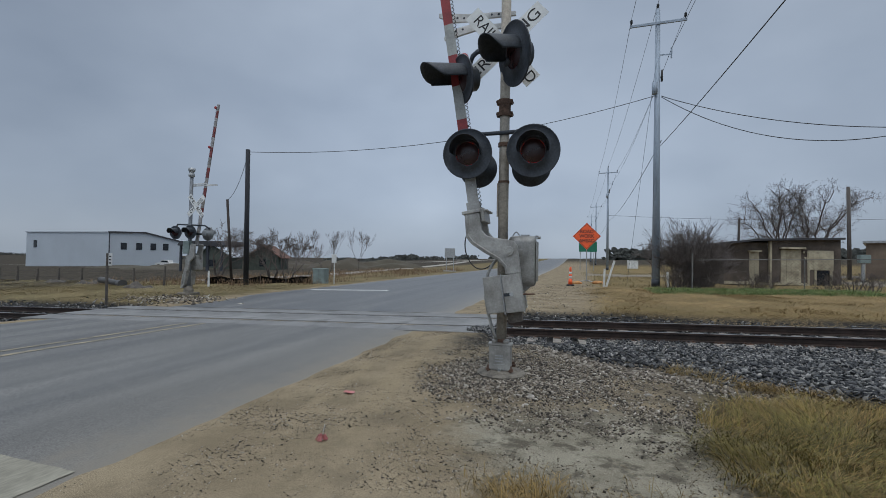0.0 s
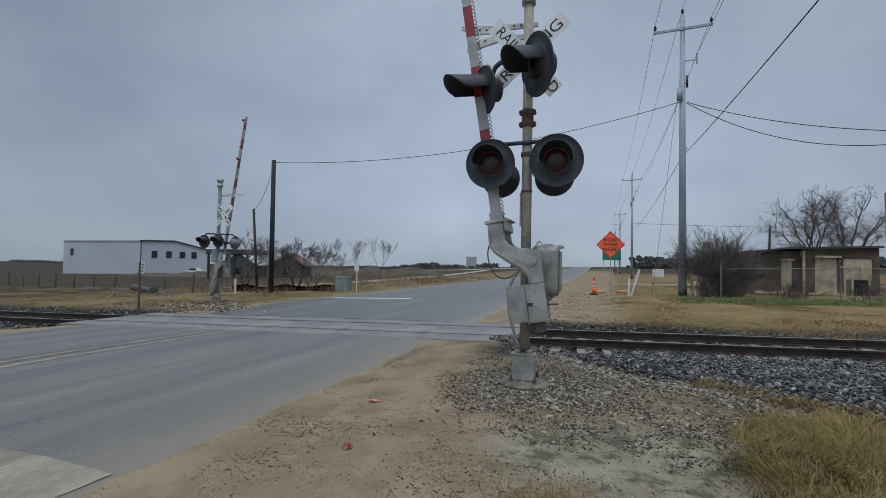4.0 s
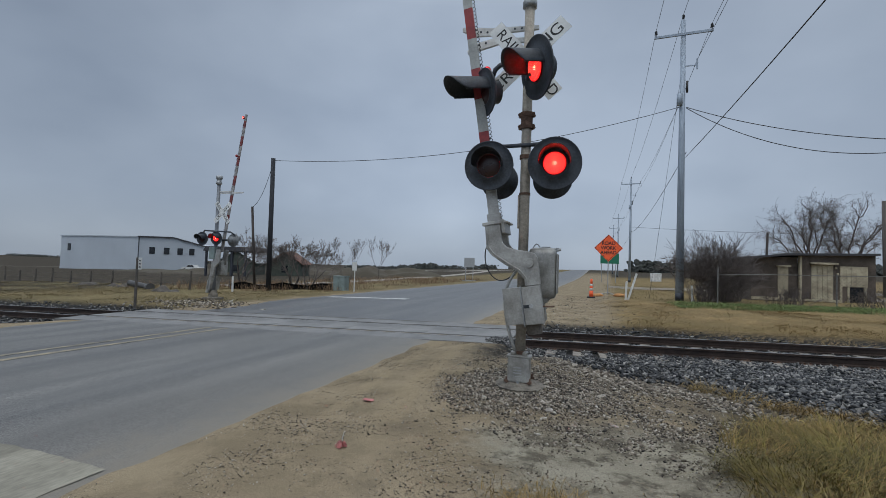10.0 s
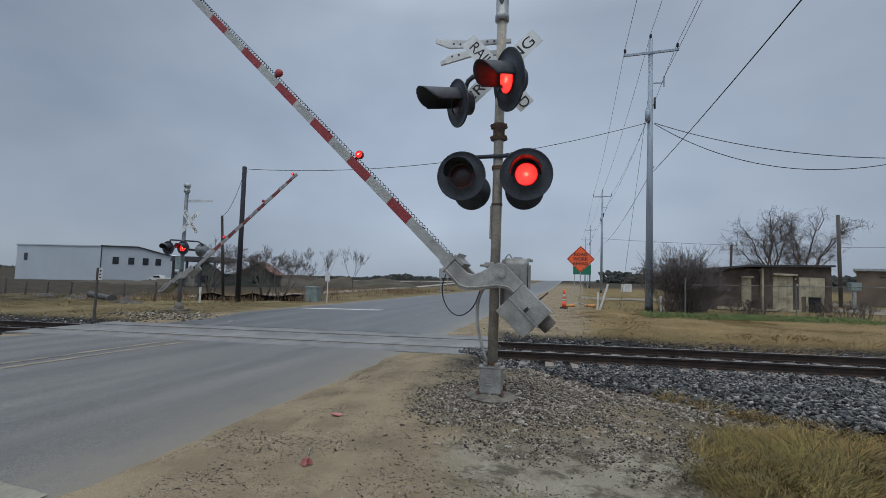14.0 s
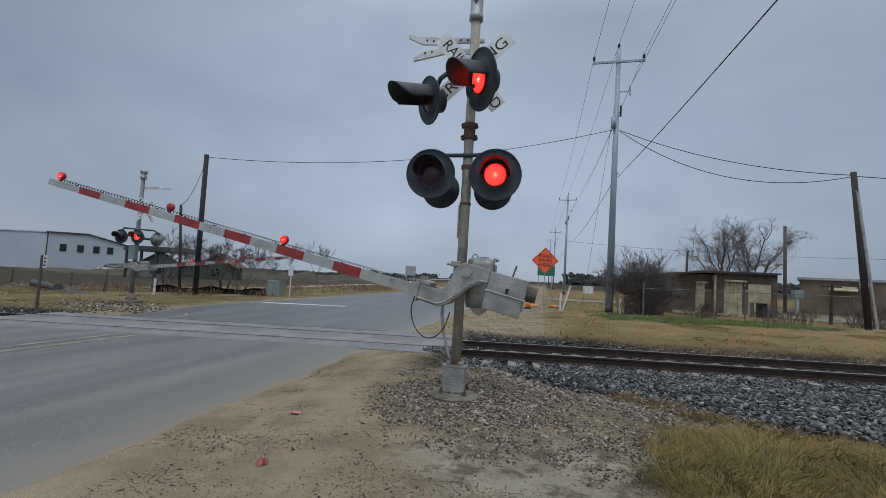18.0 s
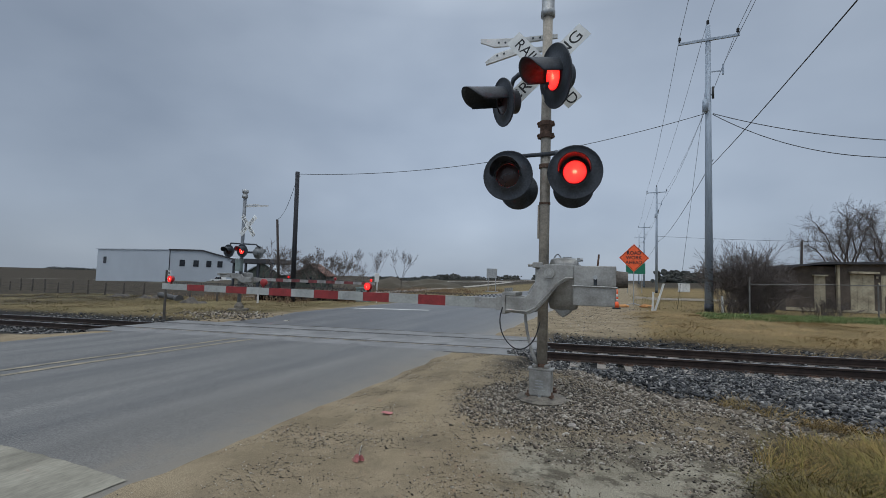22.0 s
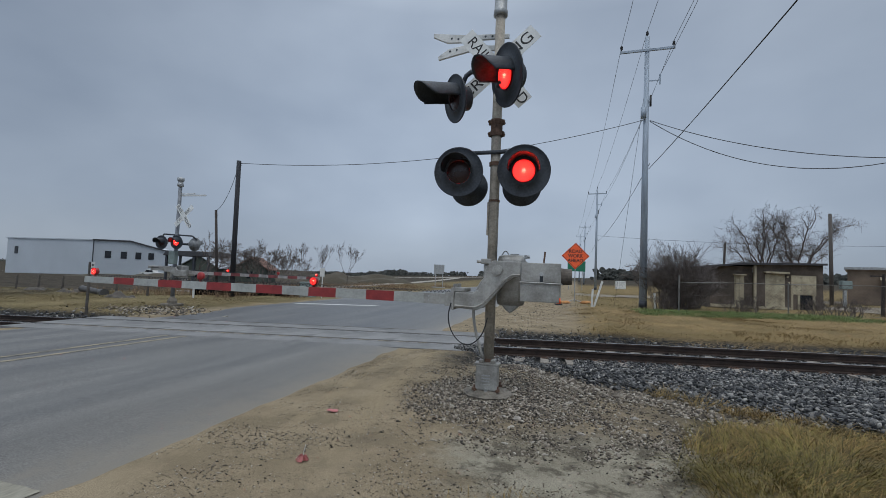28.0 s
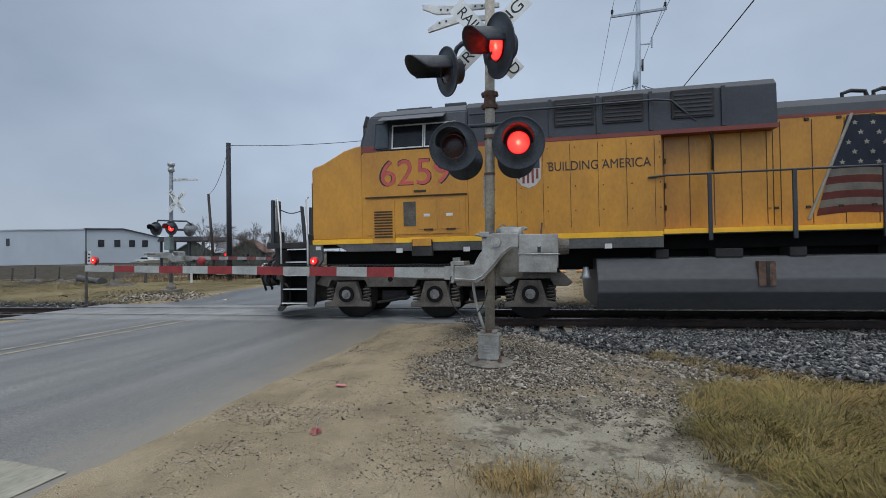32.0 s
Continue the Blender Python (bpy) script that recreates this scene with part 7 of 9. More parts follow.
    part("nose_front", bm, M_YELLOW, nose, "blunt yellow wedge of the nose front")
    bm = bmesh.new()
    prism(bm, [(1.215, 1.83), (1.215, 3.70), (1.26, 3.77), (3.62, 3.77), (3.62, 1.83)], S, 1.53, "y", 0.012)
    cab = part("cab_side", bm, M_YELLOW, eng, "yellow lower cab side")
    bm = bmesh.new()
    # upper cab narrows to the roof
    lo = [(1.18, S), (3.62, S), (3.62, 1.53), (1.18, 1.53), (0.74, 0.4), (0.74, -0.4)]
    hi = [(1.373, S + 0.12), (3.62, S + 0.12), (3.62, 1.41), (1.373, 1.41), (0.98, 0.4), (0.98, -0.4)]
    top = [(1.52, S + 0.38), (3.62, S + 0.38), (3.62, 1.15), (1.52, 1.15), (1.2, 0.35), (1.2, -0.35)]
    rings = [[bm.verts.new((a, b, z)) for a, b in r] for r, z in ((lo, 3.77), (hi, 4.58), (top, 4.78))]
    for p, q in zip(rings, rings[1:]):
        for k in range(6):
            bm.faces.new((p[k], p[(k + 1) % 6], q[(k + 1) % 6], q[k]))
    bm.faces.new(rings[-1])
    bm.faces.new(rings[0][::-1])
    bmesh.ops.recalc_face_normals(bm, faces=bm.faces[:])
    bmesh.ops.bevel(bm, geom=bm.edges[:], offset=0.03, segments=2, affect="EDGES")
    roof = part("cab_top", bm, M_LOCOGREY, eng, "dark grey upper cab and roof")
    bm = bmesh.new()
    prism(bm, [(1.21, 3.76), (1.60, 3.76), (1.50, 3.90), (1.27, 3.90)], S - 0.006, S + 0.03, "y")
    part("red_flash", bm, M_LOCORED, roof, "red stripe under the cab window")
    bx("roof_unit", 1.9, 2.75, -1.0, 0.2, 4.78, 4.86, M_LOCOGREY, 0.02, "low grey unit on the cab roof", roof)
    bx("roof_unit", 3.05, 3.55, -1.0, 0.2, 4.78, 4.90, M_LOCOGREY, 0.02, "low grey unit on the cab roof", roof)
    wall = lambda z: S + 0.12 * (z - 3.77) / 0.81  # the leaning window wall
    def window(a, b, z0, z1, frame_m, nm="cab_window"):
        bm = bmesh.new()
        vs = [bm.verts.new((x, wall(z) - 0.012, z)) for x, z in ((a, z0), (b, z0), (b, z1), (a, z1))]
        bm.faces.new(vs)
        bmesh.ops.solidify(bm, geom=bm.faces[:], thickness=0.01)
        w = part(nm, bm, M_SCREENGLASS if nm == "quarter_window" else M_CABGLASS, roof, "dark cab window in a metal frame")
        bm = bmesh.new()
        f = 0.028
        for x0, x1, c, d in ((a - f, b + f, z0 - f, z0), (a - f, b + f, z1, z1 + f), (a - f, a, z0, z1), (b, b + f, z0, z1)):
            vs = [bm.verts.new((x, wall(z) - yy, z)) for yy in (0.03, 0.0) for x, z in ((x0, c), (x1, c), (x1, d), (x0, d))]
            for q in ((0, 1, 2, 3), (7, 6, 5, 4), (0, 4, 5, 1), (1, 5, 6, 2), (2, 6, 7, 3), (3, 7, 4, 0)):
                bm.faces.new([vs[i] for i in q])
        part("window_frame", bm, frame_m, w)
        return w
    window(1.54, 1.82, 3.86, 4.40, M_LOCOGREY, "quarter_window")
    window(1.96, 2.63, 3.83, 4.32, M_STEELWHITE)
    window(2.70, 3.34, 3.83, 4.32, M_STEELWHITE)
    bm = bmesh.new()
    prism(bm, [(S + 0.10, 4.53), (S - 0.28, 4.36), (S - 0.28, 4.375), (S + 0.10, 4.56)], 1.70, 3.15, "x")
    part("sunshade", bm, M_LOCOGREY, roof, "grey sunshade over the cab window")
    for a, b in ((1.72, 2.62), (2.85, 3.55)):
        bx("roof_box", a, b, -0.9, 0.2, 4.77, 4.86, M_LOCOGREY, 0.02, "low box on the cab roof", roof)
    def facet(f, h, sy, off):
        """A point on the slanted cab front: f across from the middle edge to the corner, h up."""
        a, b = Vector((0.74, sy * 0.4, 3.77)), Vector((1.18, sy * 1.53, 3.77))
        c, d = Vector((0.98, sy * 0.4, 4.58)), Vector((1.373, sy * 1.41, 4.58))
        p = a.lerp(b, f).lerp(c.lerp(d, f), h)
        return p + Vector((-0.88, sy * 0.38, 0.2)) * off
    for sy in (-1, 1):
        for f0, f1 in ((0.06, 0.47), (0.53, 0.94)):
            bm = bmesh.new()
            bm.faces.new([bm.verts.new(facet(f, h, sy, 0.03)) for f, h in ((f0, 0.22), (f1, 0.22), (f1, 0.74), (f0, 0.74))])
            bmesh.ops.recalc_face_normals(bm, faces=bm.faces[:])
            bmesh.ops.solidify(bm, geom=bm.faces[:], thickness=0.01)
            part("windscreen", bm, M_SCREENGLASS, roof, "windscreen pane with sky reflection put into its colour")
            bm = bmesh.new()
            sweep(bm, [facet(f0 + 0.05, 0.24, sy, 0.045), facet(0.6 * f1 + 0.4 * f0, 0.5, sy, 0.045)], 0.007, 5)
            part("wiper", bm, M_INK, roof, "black windscreen wiper")
        bm = bmesh.new()
        vs = [facet(f, h, sy, o) for o in (0.09, 0.0) for f, h in ((0.18, 0.80), (0.86, 0.80), (0.86, 1.08), (0.18, 1.08))]
        vs = [bm.verts.new(p) for p in vs]
        for q in ((0, 1, 2, 3), (7, 6, 5, 4), (0, 4, 5, 1), (1, 5, 6, 2), (2, 6, 7, 3), (3, 7, 4, 0)):
            bm.faces.new([vs[i] for i in q])
        bmesh.ops.recalc_face_normals(bm, faces=bm.faces[:])
        nb = part("number_board", bm, M_INK, roof, "black number board")
        mid = facet(0.52, 0.94, sy, 0.094)
        if sy < 0:
            letters("6259", 0.22, "lettering", M_STEELWHITE, nb, Matrix.Translation(mid) @ pose(0, 0, 0, -12, 0, -68.5), 0.002, "white numerals")
    bm = bmesh.new()
    box(bm, 0.86, 1.06, -0.3, 0.3, 4.42, 4.66, 0.03)
    part("lamp_housing", bm, M_LOCOGREY, roof, "grey lamp housing over the windscreen")
    # nose fittings
    bm = bmesh.new()
    sweep(bm, [(0.4, -1.2, 3.53), (0.45, -1.2, 3.66), (1.0, -1.2, 3.84), (1.1, -1.2, 3.78)], 0.014, 6)
    sweep(bm, [(0.4, 0.9, 3.53), (0.45, 0.9, 3.66), (1.0, 0.9, 3.84), (1.1, 0.9, 3.78)], 0.014, 6)
    part("grab_rail", bm, M_INK, nose, "dark grab rail on the nose")
    for z in (2.1, 2.4, 2.7, 3.0):
        bm = bmesh.new()
        sweep(bm, [(FRONT, -0.3, z), (FRONT - 0.09, -0.3, z), (FRONT - 0.09, 0.05, z), (FRONT, 0.05, z)], 0.014, 6)
        part("grab_iron", bm, M_INK, nose)
    bm = bmesh.new()
    box(bm, -0.02, 0.0, -0.62, -0.565, 1.95, 3.22, 0.004)
    tube(bm, (-0.03, -0.59, 1.95), (-0.03, -0.59, 3.22), 0.018, seg=8)
    part("door_hinge", bm, M_SEAM, nose, "dark door hinge down the slanted face", m=Matrix.Translation((slant(-0.98), -0.98 + 0.55, 0)))
    bm = bmesh.new()
    for y, z0, z1 in ((-0.5, 1.92, 3.28), (-1.32, 1.92, 2.5)):
        a, b = slant(y - 0.006), slant(y + 0.006)
        vs = [bm.verts.new(p) for p in ((a - 0.004, y - 0.006, z0), (b - 0.004, y + 0.006, z0), (b - 0.004, y + 0.006, z1), (a - 0.004, y - 0.006, z1))]
        bm.faces.new(vs[::-1])
    bmesh.ops.solidify(bm, geom=bm.faces[:], thickness=0.004)
    part("seam", bm, M_SEAM, nose)
    # plain winged shape on the nose front, blue feathers edged in white
    for k, (z0, half) in enumerate(((2.86, 1.30), (2.75, 1.14), (2.64, 0.98), (2.53, 0.78))):
        for sy in (-1, 1):
            for nm, g, x0, mt in (("emblem_edge", 0.03, -0.014, M_STEELWHITE), ("emblem_wing", 0.0, -0.022, M_WINGBLUE)):
                bm = bmesh.new()
                prism(bm, [(sy * 0.405, z0 - 0.12 - g), (sy * (half + g), z0 + 0.06 - g), (sy * (half + g + 0.05), z0 + 0.105 + g), (sy * 0.405, z0 - 0.06 + g)], x0, -0.004, "x")
                for q in bm.verts:
                    q.co.x += slant(q.co.y)
                part(nm, bm, mt, nose, "white edge of the winged shape" if g else "plain blue feather of the winged shape")
    for nm, g, x0, mt in (("emblem_edge", 0.025, -0.026, M_STEELWHITE), ("emblem_front", 0.0, -0.032, M_WINGBLUE)):
        bm = bmesh.new()
        prism(bm, [(-0.24 - g, 2.84 + g), (0.24 + g, 2.84 + g), (0.24 + g, 2.46), (0.0, 2.24 - g), (-0.24 - g, 2.46)], x0 + FRONT, FRONT - 0.004, "x")
        part(nm, bm, mt, nose, "plain shield on the nose front")
    seam(nose, 0.62, 0.63, 1.85, 2.4, S + 0.02)
    hl = bx("headlight", FRONT - 0.05, FRONT + 0.02, -0.3, -0.08, 2.98, 3.30, M_LOCOGREY, 0.02, "twin headlight housing", nose)
    for z in (3.06, 3.22):
        bm = bmesh.new()
        tube(bm, (FRONT - 0.065, -0.19, z), (FRONT - 0.05, -0.19, z), 0.065, seg=14)
        part("lamp", bm, M_HEADLAMP, hl, "lit round headlamp")
    # writing and hatches on the cab side
    letters("6259", 0.80, "lettering", M_NUMERAL, cab, pose(2.45, S - 0.006, 3.24), 0.003, "large red road numerals", 1.02)
    letters("6259", 0.84, "lettering_edge", M_INK, cab, pose(2.45, S - 0.003, 3.24), 0.002, "dark edge of the numerals", 1.02)
    hatch = bx("hatch_panel", 1.34, 3.56, S - 0.018, S, 1.90, 2.70, M_YELLOW, 0.006, "yellow equipment hatch", cab)
    bx("drip_rail", 1.30, 3.60, S - 0.045, S, 2.73, 2.755, M_SEAM, 0.004, "", cab)
    lou = bx("louvre_panel", 1.46, 1.98, S - 0.035, S - 0.016, 1.72, 2.66, M_YELLOW, 0.006, "yellow louvred panel", cab)
    for k in range(10):
        bm = bmesh.new()
        box(bm, 1.51, 1.93, S - 0.05, S - 0.036, 1.84 + 0.062 * k, 1.872 + 0.062 * k, 0.004)
        part("louvre", bm, M_SEAM, lou, "dark louvre slot")
    bx("mesh_screen", 2.18, 2.46, S - 0.026, S - 0.016, 2.08, 2.62, M_TRUCK, 0.004, "dark screen", cab)
    for u in (2.52, 3.02):
        d = bx("hatch_door", u, u + 0.42, S - 0.03, S - 0.017, 2.0, 2.63, M_YELLOW, 0.006, "small yellow door", cab)
        bx("latch", u + 0.12, u + 0.32, S - 0.04, S - 0.03, 1.975, 2.015, M_SEAM, 0.0, "", d)
        bx("warning_plate", u + 0.12, u + 0.26, S - 0.036, S - 0.029, 2.28, 2.34, M_STEELWHITE, 0.0, "small unreadable plate", d)
    bx("vent_slot", 2.42, 2.70, S - 0.012, S, 2.82, 2.87, M_SEAM, 0.0, "", cab)
    stp = bx("side_step", 2.36, 2.82, S - 0.05, S + 0.1, 1.42, 1.78, M_UNDER, 0.01, "dark side step pocket", cab)
    bx("step_plate", 2.38, 2.80, S - 0.06, S - 0.045, 1.64, 1.80, M_YELLOW, 0.004, "", stp)
    # long hood, tall part
    bm = bmesh.new()
    prism(bm, [(S, 1.83), (S, 3.74), (S + 0.04, 3.78), (1.49, 3.78), (1.53, 3.74), (1.53, 1.83)], 3.625, 7.52, "x", 0.01)
    hood = part("hood_side", bm, M_YELLOW, eng, "yellow equipment hood panels")
    bm = bmesh.new()
    prism(bm, [(S + 0.28, 1.83), (S + 0.28, 3.9), (1.25, 3.9), (1.25, 1.83)], 7.52, 9.6, "x", 0.01)
    hood2 = part("hood_side", bm, M_YELLOW, eng, "yellow engine hood with doors")
    bm = bmesh.new()
    prism(bm, [(S + 0.02, 3.781), (S + 0.04, 4.60), (S + 0.14, 4.72), (1.39, 4.72), (1.49, 4.60), (1.51, 3.781)], 3.64, 9.6, "x", 0.015)
    band = part("hood_top", bm, M_LOCOGREY, eng, "dark grey upper hood with intake louvres")
    bx("red_line", 3.63, 9.605, S - 0.006, 1.536, 3.745, 3.83, M_LOCORED, 0.0, "thin red line under the grey", band)
    for u in (5.46, 6.42, 7.72):
        v = bx("intake_frame", u, u + 0.78, S + 0.0, S + 0.05, 4.04, 4.60, M_UNDER, 0.01, "black louvred intake", band)
        for k in range(6):
            bm = bmesh.new()
            box(bm, u + 0.05, u + 0.73, S - 0.012, S + 0.004, 4.08 + 0.08 * k, 4.11 + 0.08 * k, 0.003, None)
            part("louvre", bm, M_LOCOGREY, v)
    for u in (5.34, 6.29, 7.3, 8.62):
        bx("rib", u, u + 0.07, S - 0.01, S + 0.03, 3.84, 4.62, M_LOCOGREY, 0.006, "", band)
    for u in (4.1, 4.65, 5.2, 5.75, 6.3, 6.85, 7.38):
        seam(hood, u, u + 0.008, 1.95, 3.68)
        for z in (2.3, 2.8, 3.3, 3.6):
            bm = bmesh.new()
            tube(bm, (u + 0.1, S - 0.012, z), (u + 0.1, S, z), 0.014, seg=6)
            part("rivet", bm, M_SEAM, hood)
    for u in (7.62, 8.1, 8.55, 9.05, 9.5):
        seam(hood2, u, u + 0.014, 1.92, 3.8, S + 0.28)
    for z in (2.3, 2.75, 3.25):
        bm = bmesh.new()
        tube(bm, (7.64, S + 0.25, z - 0.05), (7.64, S + 0.25, z + 0.05), 0.02, seg=8)
        part("hinge", bm, M_SEAM, hood2, "dark door hinge")
    letters("BUILDING AMERICA", 0.27, "lettering", M_INK, hood, pose(6.31, S - 0.004, 3.21), 0.002, "black lettering", 0.83)
    # plain shield, blue over red and white bars
    sh = plate("shield", [(4.66, 3.46), (5.16, 3.46), (5.16, 2.99), (5.06, 2.86), (4.91, 2.80), (4.76, 2.86), (4.66, 2.99)], M_SHIELDWHITE, hood, label="plain shield of blue over red and white bars")
    bm = bmesh.new()
    box(bm, 4.68, 5.14, S - 0.014, S - 0.007, 3.21, 3.44)
    part("shield_top", bm, M_FLAGBLUE, sh)
    for k in range(5):
        bm = bmesh.new()
        box(bm, 4.685 + 0.095 * k, 4.732 + 0.095 * k, S - 0.014, S - 0.007, 2.90 if 0 < k < 4 else 2.99, 3.20)
        part("shield_bar", bm, M_LOCORED, sh)
    # engine hood behind, lower and rounded
    bm = bmesh.new()
    H = S + 0.30
    prof = [(H, 1.77), (H, 4.0), (H + 0.05, 4.2), (H + 0.2, 4.36), (H + 0.5, 4.44), (-H - 0.5, 4.44), (-H - 0.2, 4.36), (-H - 0.05, 4.2), (-H, 4.0), (-H, 1.77)]
    prism(bm, prof, 9.6, 20.6, "x")
    for f in bm.faces:
        if f.calc_center_median().z > 4.05 and abs(f.normal.x) < 0.5:
            f.material_index = 1
    rear = part("engine_hood", bm, [M_YELLOW, M_LOCOGREY], eng, "yellow engine hood with a rounded grey roof")
    bx("red_line", 9.605, 20.6, H - 0.006, -H + 0.006, 3.97, 4.03, M_LOCORED, 0.0, "red line under the grey roof", rear)
    for u in (9.62, 9.75, 10.3, 10.85, 11.4, 11.95, 12.5, 13.05, 13.6, 14.15, 14.7, 15.3, 15.9):
        seam(rear, u, u + 0.014, 1.9, 3.92, H)
        for z in (2.2, 3.9):
            bx("door_latch", u - 0.12, u - 0.04, H - 0.02, H, z, z + 0.05, M_SEAM, 0.0, "", rear)
    bm = bmesh.new()
    prism(bm, [(-1.6, 3.75), (-1.5, 4.55), (1.5, 4.55), (1.6, 3.75)], 17.0, 20.3, "x", 0.02)
    part("radiator_wing", bm, M_LOCOGREY, eng, "wide grey radiator housing")
    for u in (11.2, 11.75, 12.6):
        bm = bmesh.new()
        sweep(bm, [(u, -0.6, 4.43), (u, -0.6, 4.55), (u + 0.15, -0.6, 4.60), (u + 0.4, -0.6, 4.57), (u + 0.45, -0.6, 4.43)], 0.04, 8)
        part("lifting_lug", bm, M_INK, rear, "dark lifting lug")
    # waving flag painted on the hood, in bars
    fl = new("flag_panel")
    fl.parent = eng
    fl["label"] = "faded painted flag of stripes and a starred blue field"
    def wave(u):
        return 0.10 * math.sin((u - 10.2) * 1.9)
    def strip(nm, mt, f0, f1, u0, u1, y):
        bm = bmesh.new()
        n = 16
        rows = []
        for k in range(n + 1):
            row = []
            for f in (f0, f1):
                lean = 0.55 * f
                u = u0 + (u1 - u0) * k / n + lean
                row.append(bm.verts.new((u, y, 2.02 + 1.85 * f + wave(u) * 0.8)))
            rows.append(row)
        for a, b in zip(rows, rows[1:]):
            bm.faces.new((a[0], b[0], b[1], a[1]))
        bmesh.ops.solidify(bm, geom=bm.faces[:], thickness=0.003)
        return part(nm, bm, mt, fl)
    for k in range(13):
        strip("flag_stripe", M_FLAGRED if k % 2 == 0 else M_FLAGWHITE, k / 13, (k + 1) / 13, 10.35, 14.6, H - 0.006)
    strip("flag_field", M_FLAGBLUE, 6 / 13, 1.0, 10.35, 12.3, H - 0.011)
    for r in range(5):
        for k in range(6):
            f = 0.52 + 0.1 * r
            u = 10.52 + 0.3 * k + 0.15 * (r % 2) + 0.55 * f
            bm = bmesh.new()
            pts = []
            for q in range(10):
                a = math.pi / 2 + q * math.pi / 5
                rr = 0.055 if q % 2 == 0 else 0.023
                pts.append((u + rr * math.cos(a), 2.02 + 1.85 * f + wave(u) * 0.8 + rr * math.sin(a)))
            prism(bm, pts, H - 0.017, H - 0.012, "y")
            part("star", bm, M_FLAGWHITE, fl)
    bm = bmesh.new()
    sweep(bm, [(10.22, H - 0.012, 1.98), (10.98, H - 0.012, 3.98)], 0.03, 6)
    part("flag_pole", bm, M_FLAGWHITE, fl)
    # hand rails
    rail = new("hand_rail")
    rail.parent = eng
    rail["label"] = "dark pipe hand rail along the walkway"
    bm = bmesh.new()
    sweep(bm, [(7.25, S - 0.02, 2.90), (7.6, S - 0.05, 2.92), (21.4, S - 0.05, 2.92)], 0.022, 8)
    part("rail_pipe", bm, M_LOCOGREY, rail)
    for k in range(9):
        u = 8.36 + 1.46 * k
        bm = bmesh.new()
        box(bm, u - 0.035, u + 0.035, S - 0.075, S - 0.03, 1.62, 2.92, 0.006)
        part("stanchion", bm, M_LOCOGREY, rail)
    bm = bmesh.new()
    sweep(bm, [(3.7, S - 0.06, 4.42), (7.4, S - 0.06, 4.43), (7.7, S - 0.06, 4.39), (8.45, S + 0.1, 3.72), (8.52, S + 0.2, 3.6), (8.52, S + 0.24, 3.03)], 0.022, 8)
    part("roof_pipe", bm, M_LOCOGREY, eng, "grey pipe rail beside the intakes", True)
    # front platform, steps and snow plough
    bx("front_platform", -1.38, 0.02, -1.2, 1.2, 1.66, 1.80, M_UNDER, 0.01, "dark front platform")
    bx("platform_edge", -1.40, -1.38, -1.0, 1.0, 1.68, 1.80, M_YELLOW, 0.004, "yellow platform edge")
    for k, z in enumerate((0.36, 0.68, 1.0, 1.31, 1.61)):
        y0 = -1.56 + 0.07 * k
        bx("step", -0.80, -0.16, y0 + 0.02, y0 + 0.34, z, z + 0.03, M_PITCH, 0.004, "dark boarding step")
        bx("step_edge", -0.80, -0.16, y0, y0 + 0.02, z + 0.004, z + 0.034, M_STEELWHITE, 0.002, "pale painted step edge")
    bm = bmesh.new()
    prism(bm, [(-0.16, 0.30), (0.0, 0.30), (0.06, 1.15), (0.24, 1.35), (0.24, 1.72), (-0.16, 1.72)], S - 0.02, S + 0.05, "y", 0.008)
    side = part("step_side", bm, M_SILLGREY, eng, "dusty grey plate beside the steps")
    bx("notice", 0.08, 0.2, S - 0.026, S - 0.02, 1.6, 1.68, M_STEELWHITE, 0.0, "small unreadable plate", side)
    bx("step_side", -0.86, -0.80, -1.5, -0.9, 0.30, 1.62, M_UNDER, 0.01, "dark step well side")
    # black colour here stands for the shade inside the step well
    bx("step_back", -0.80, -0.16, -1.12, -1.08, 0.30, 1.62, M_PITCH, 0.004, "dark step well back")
    for pts in (
        [(-1.25, -0.95, 1.8), (-1.25, -0.95, 2.86), (-1.2, -1.0, 2.9), (-1.15, -1.05, 2.72), (-0.8, -1.55, 1.95), (-0.78, -1.58, 1.85), (-0.78, -1.58, 1.3)],
        [(-0.22, -1.3, 2.85), (-0.24, -1.36, 2.8), (-0.24, -1.36, 2.45), (-0.22, -1.4, 2.35), (-0.12, -1.57, 1.92), (-0.11, -1.58, 1.8), (-0.11, -1.58, 0.98)],
    ):
        bm = bmesh.new()
        sweep(bm, pts, 0.021, 8)
        part("boarding_rail", bm, M_STEELWHITE, eng, "white boarding hand rail", True)
    for y, lean in ((-1.0, 0.0), (-0.74, 0.0), (0.62, -0.1), (0.95, 0.0)):
        bm = bmesh.new()
        prism(bm, [(-1.36, 1.8), (-1.28, 1.8), (-1.28 + lean, 2.86), (-1.34 + lean, 2.86)], y - 0.05, y + 0.05, "y", 0.006)
        part("front_post", bm, M_LOCOGREY, eng, "dark platform end post")
    bm = bmesh.new()
    sweep(bm, [(-1.42, 0.62 - 1.36 * k / 10, 2.74 - 0.12 * math.sin(math.pi * k / 10)) for k in range(11)], 0.014, 6)
    part("safety_chain", bm, M_INK, eng, "dark chain between the end posts")
    bm = bmesh.new()
    n = 10
    rows = []
    for k in range(n + 1):
        y = -1.45 + 2.9 * k / n
        v = abs(y) / 1.45
        row = []
        for j in range(7):
            f = j / 6
            u = -1.78 + 0.95 * v**1.3 + 0.35 * math.sin(math.pi * f) * 0.8 - 0.12 * f
            low = 0.10 + 0.30 * max(0.0, v - 0.55) ** 1.5
            high = 1.30 - 0.35 * max(0.0, (v - 0.7) / 0.3) ** 2
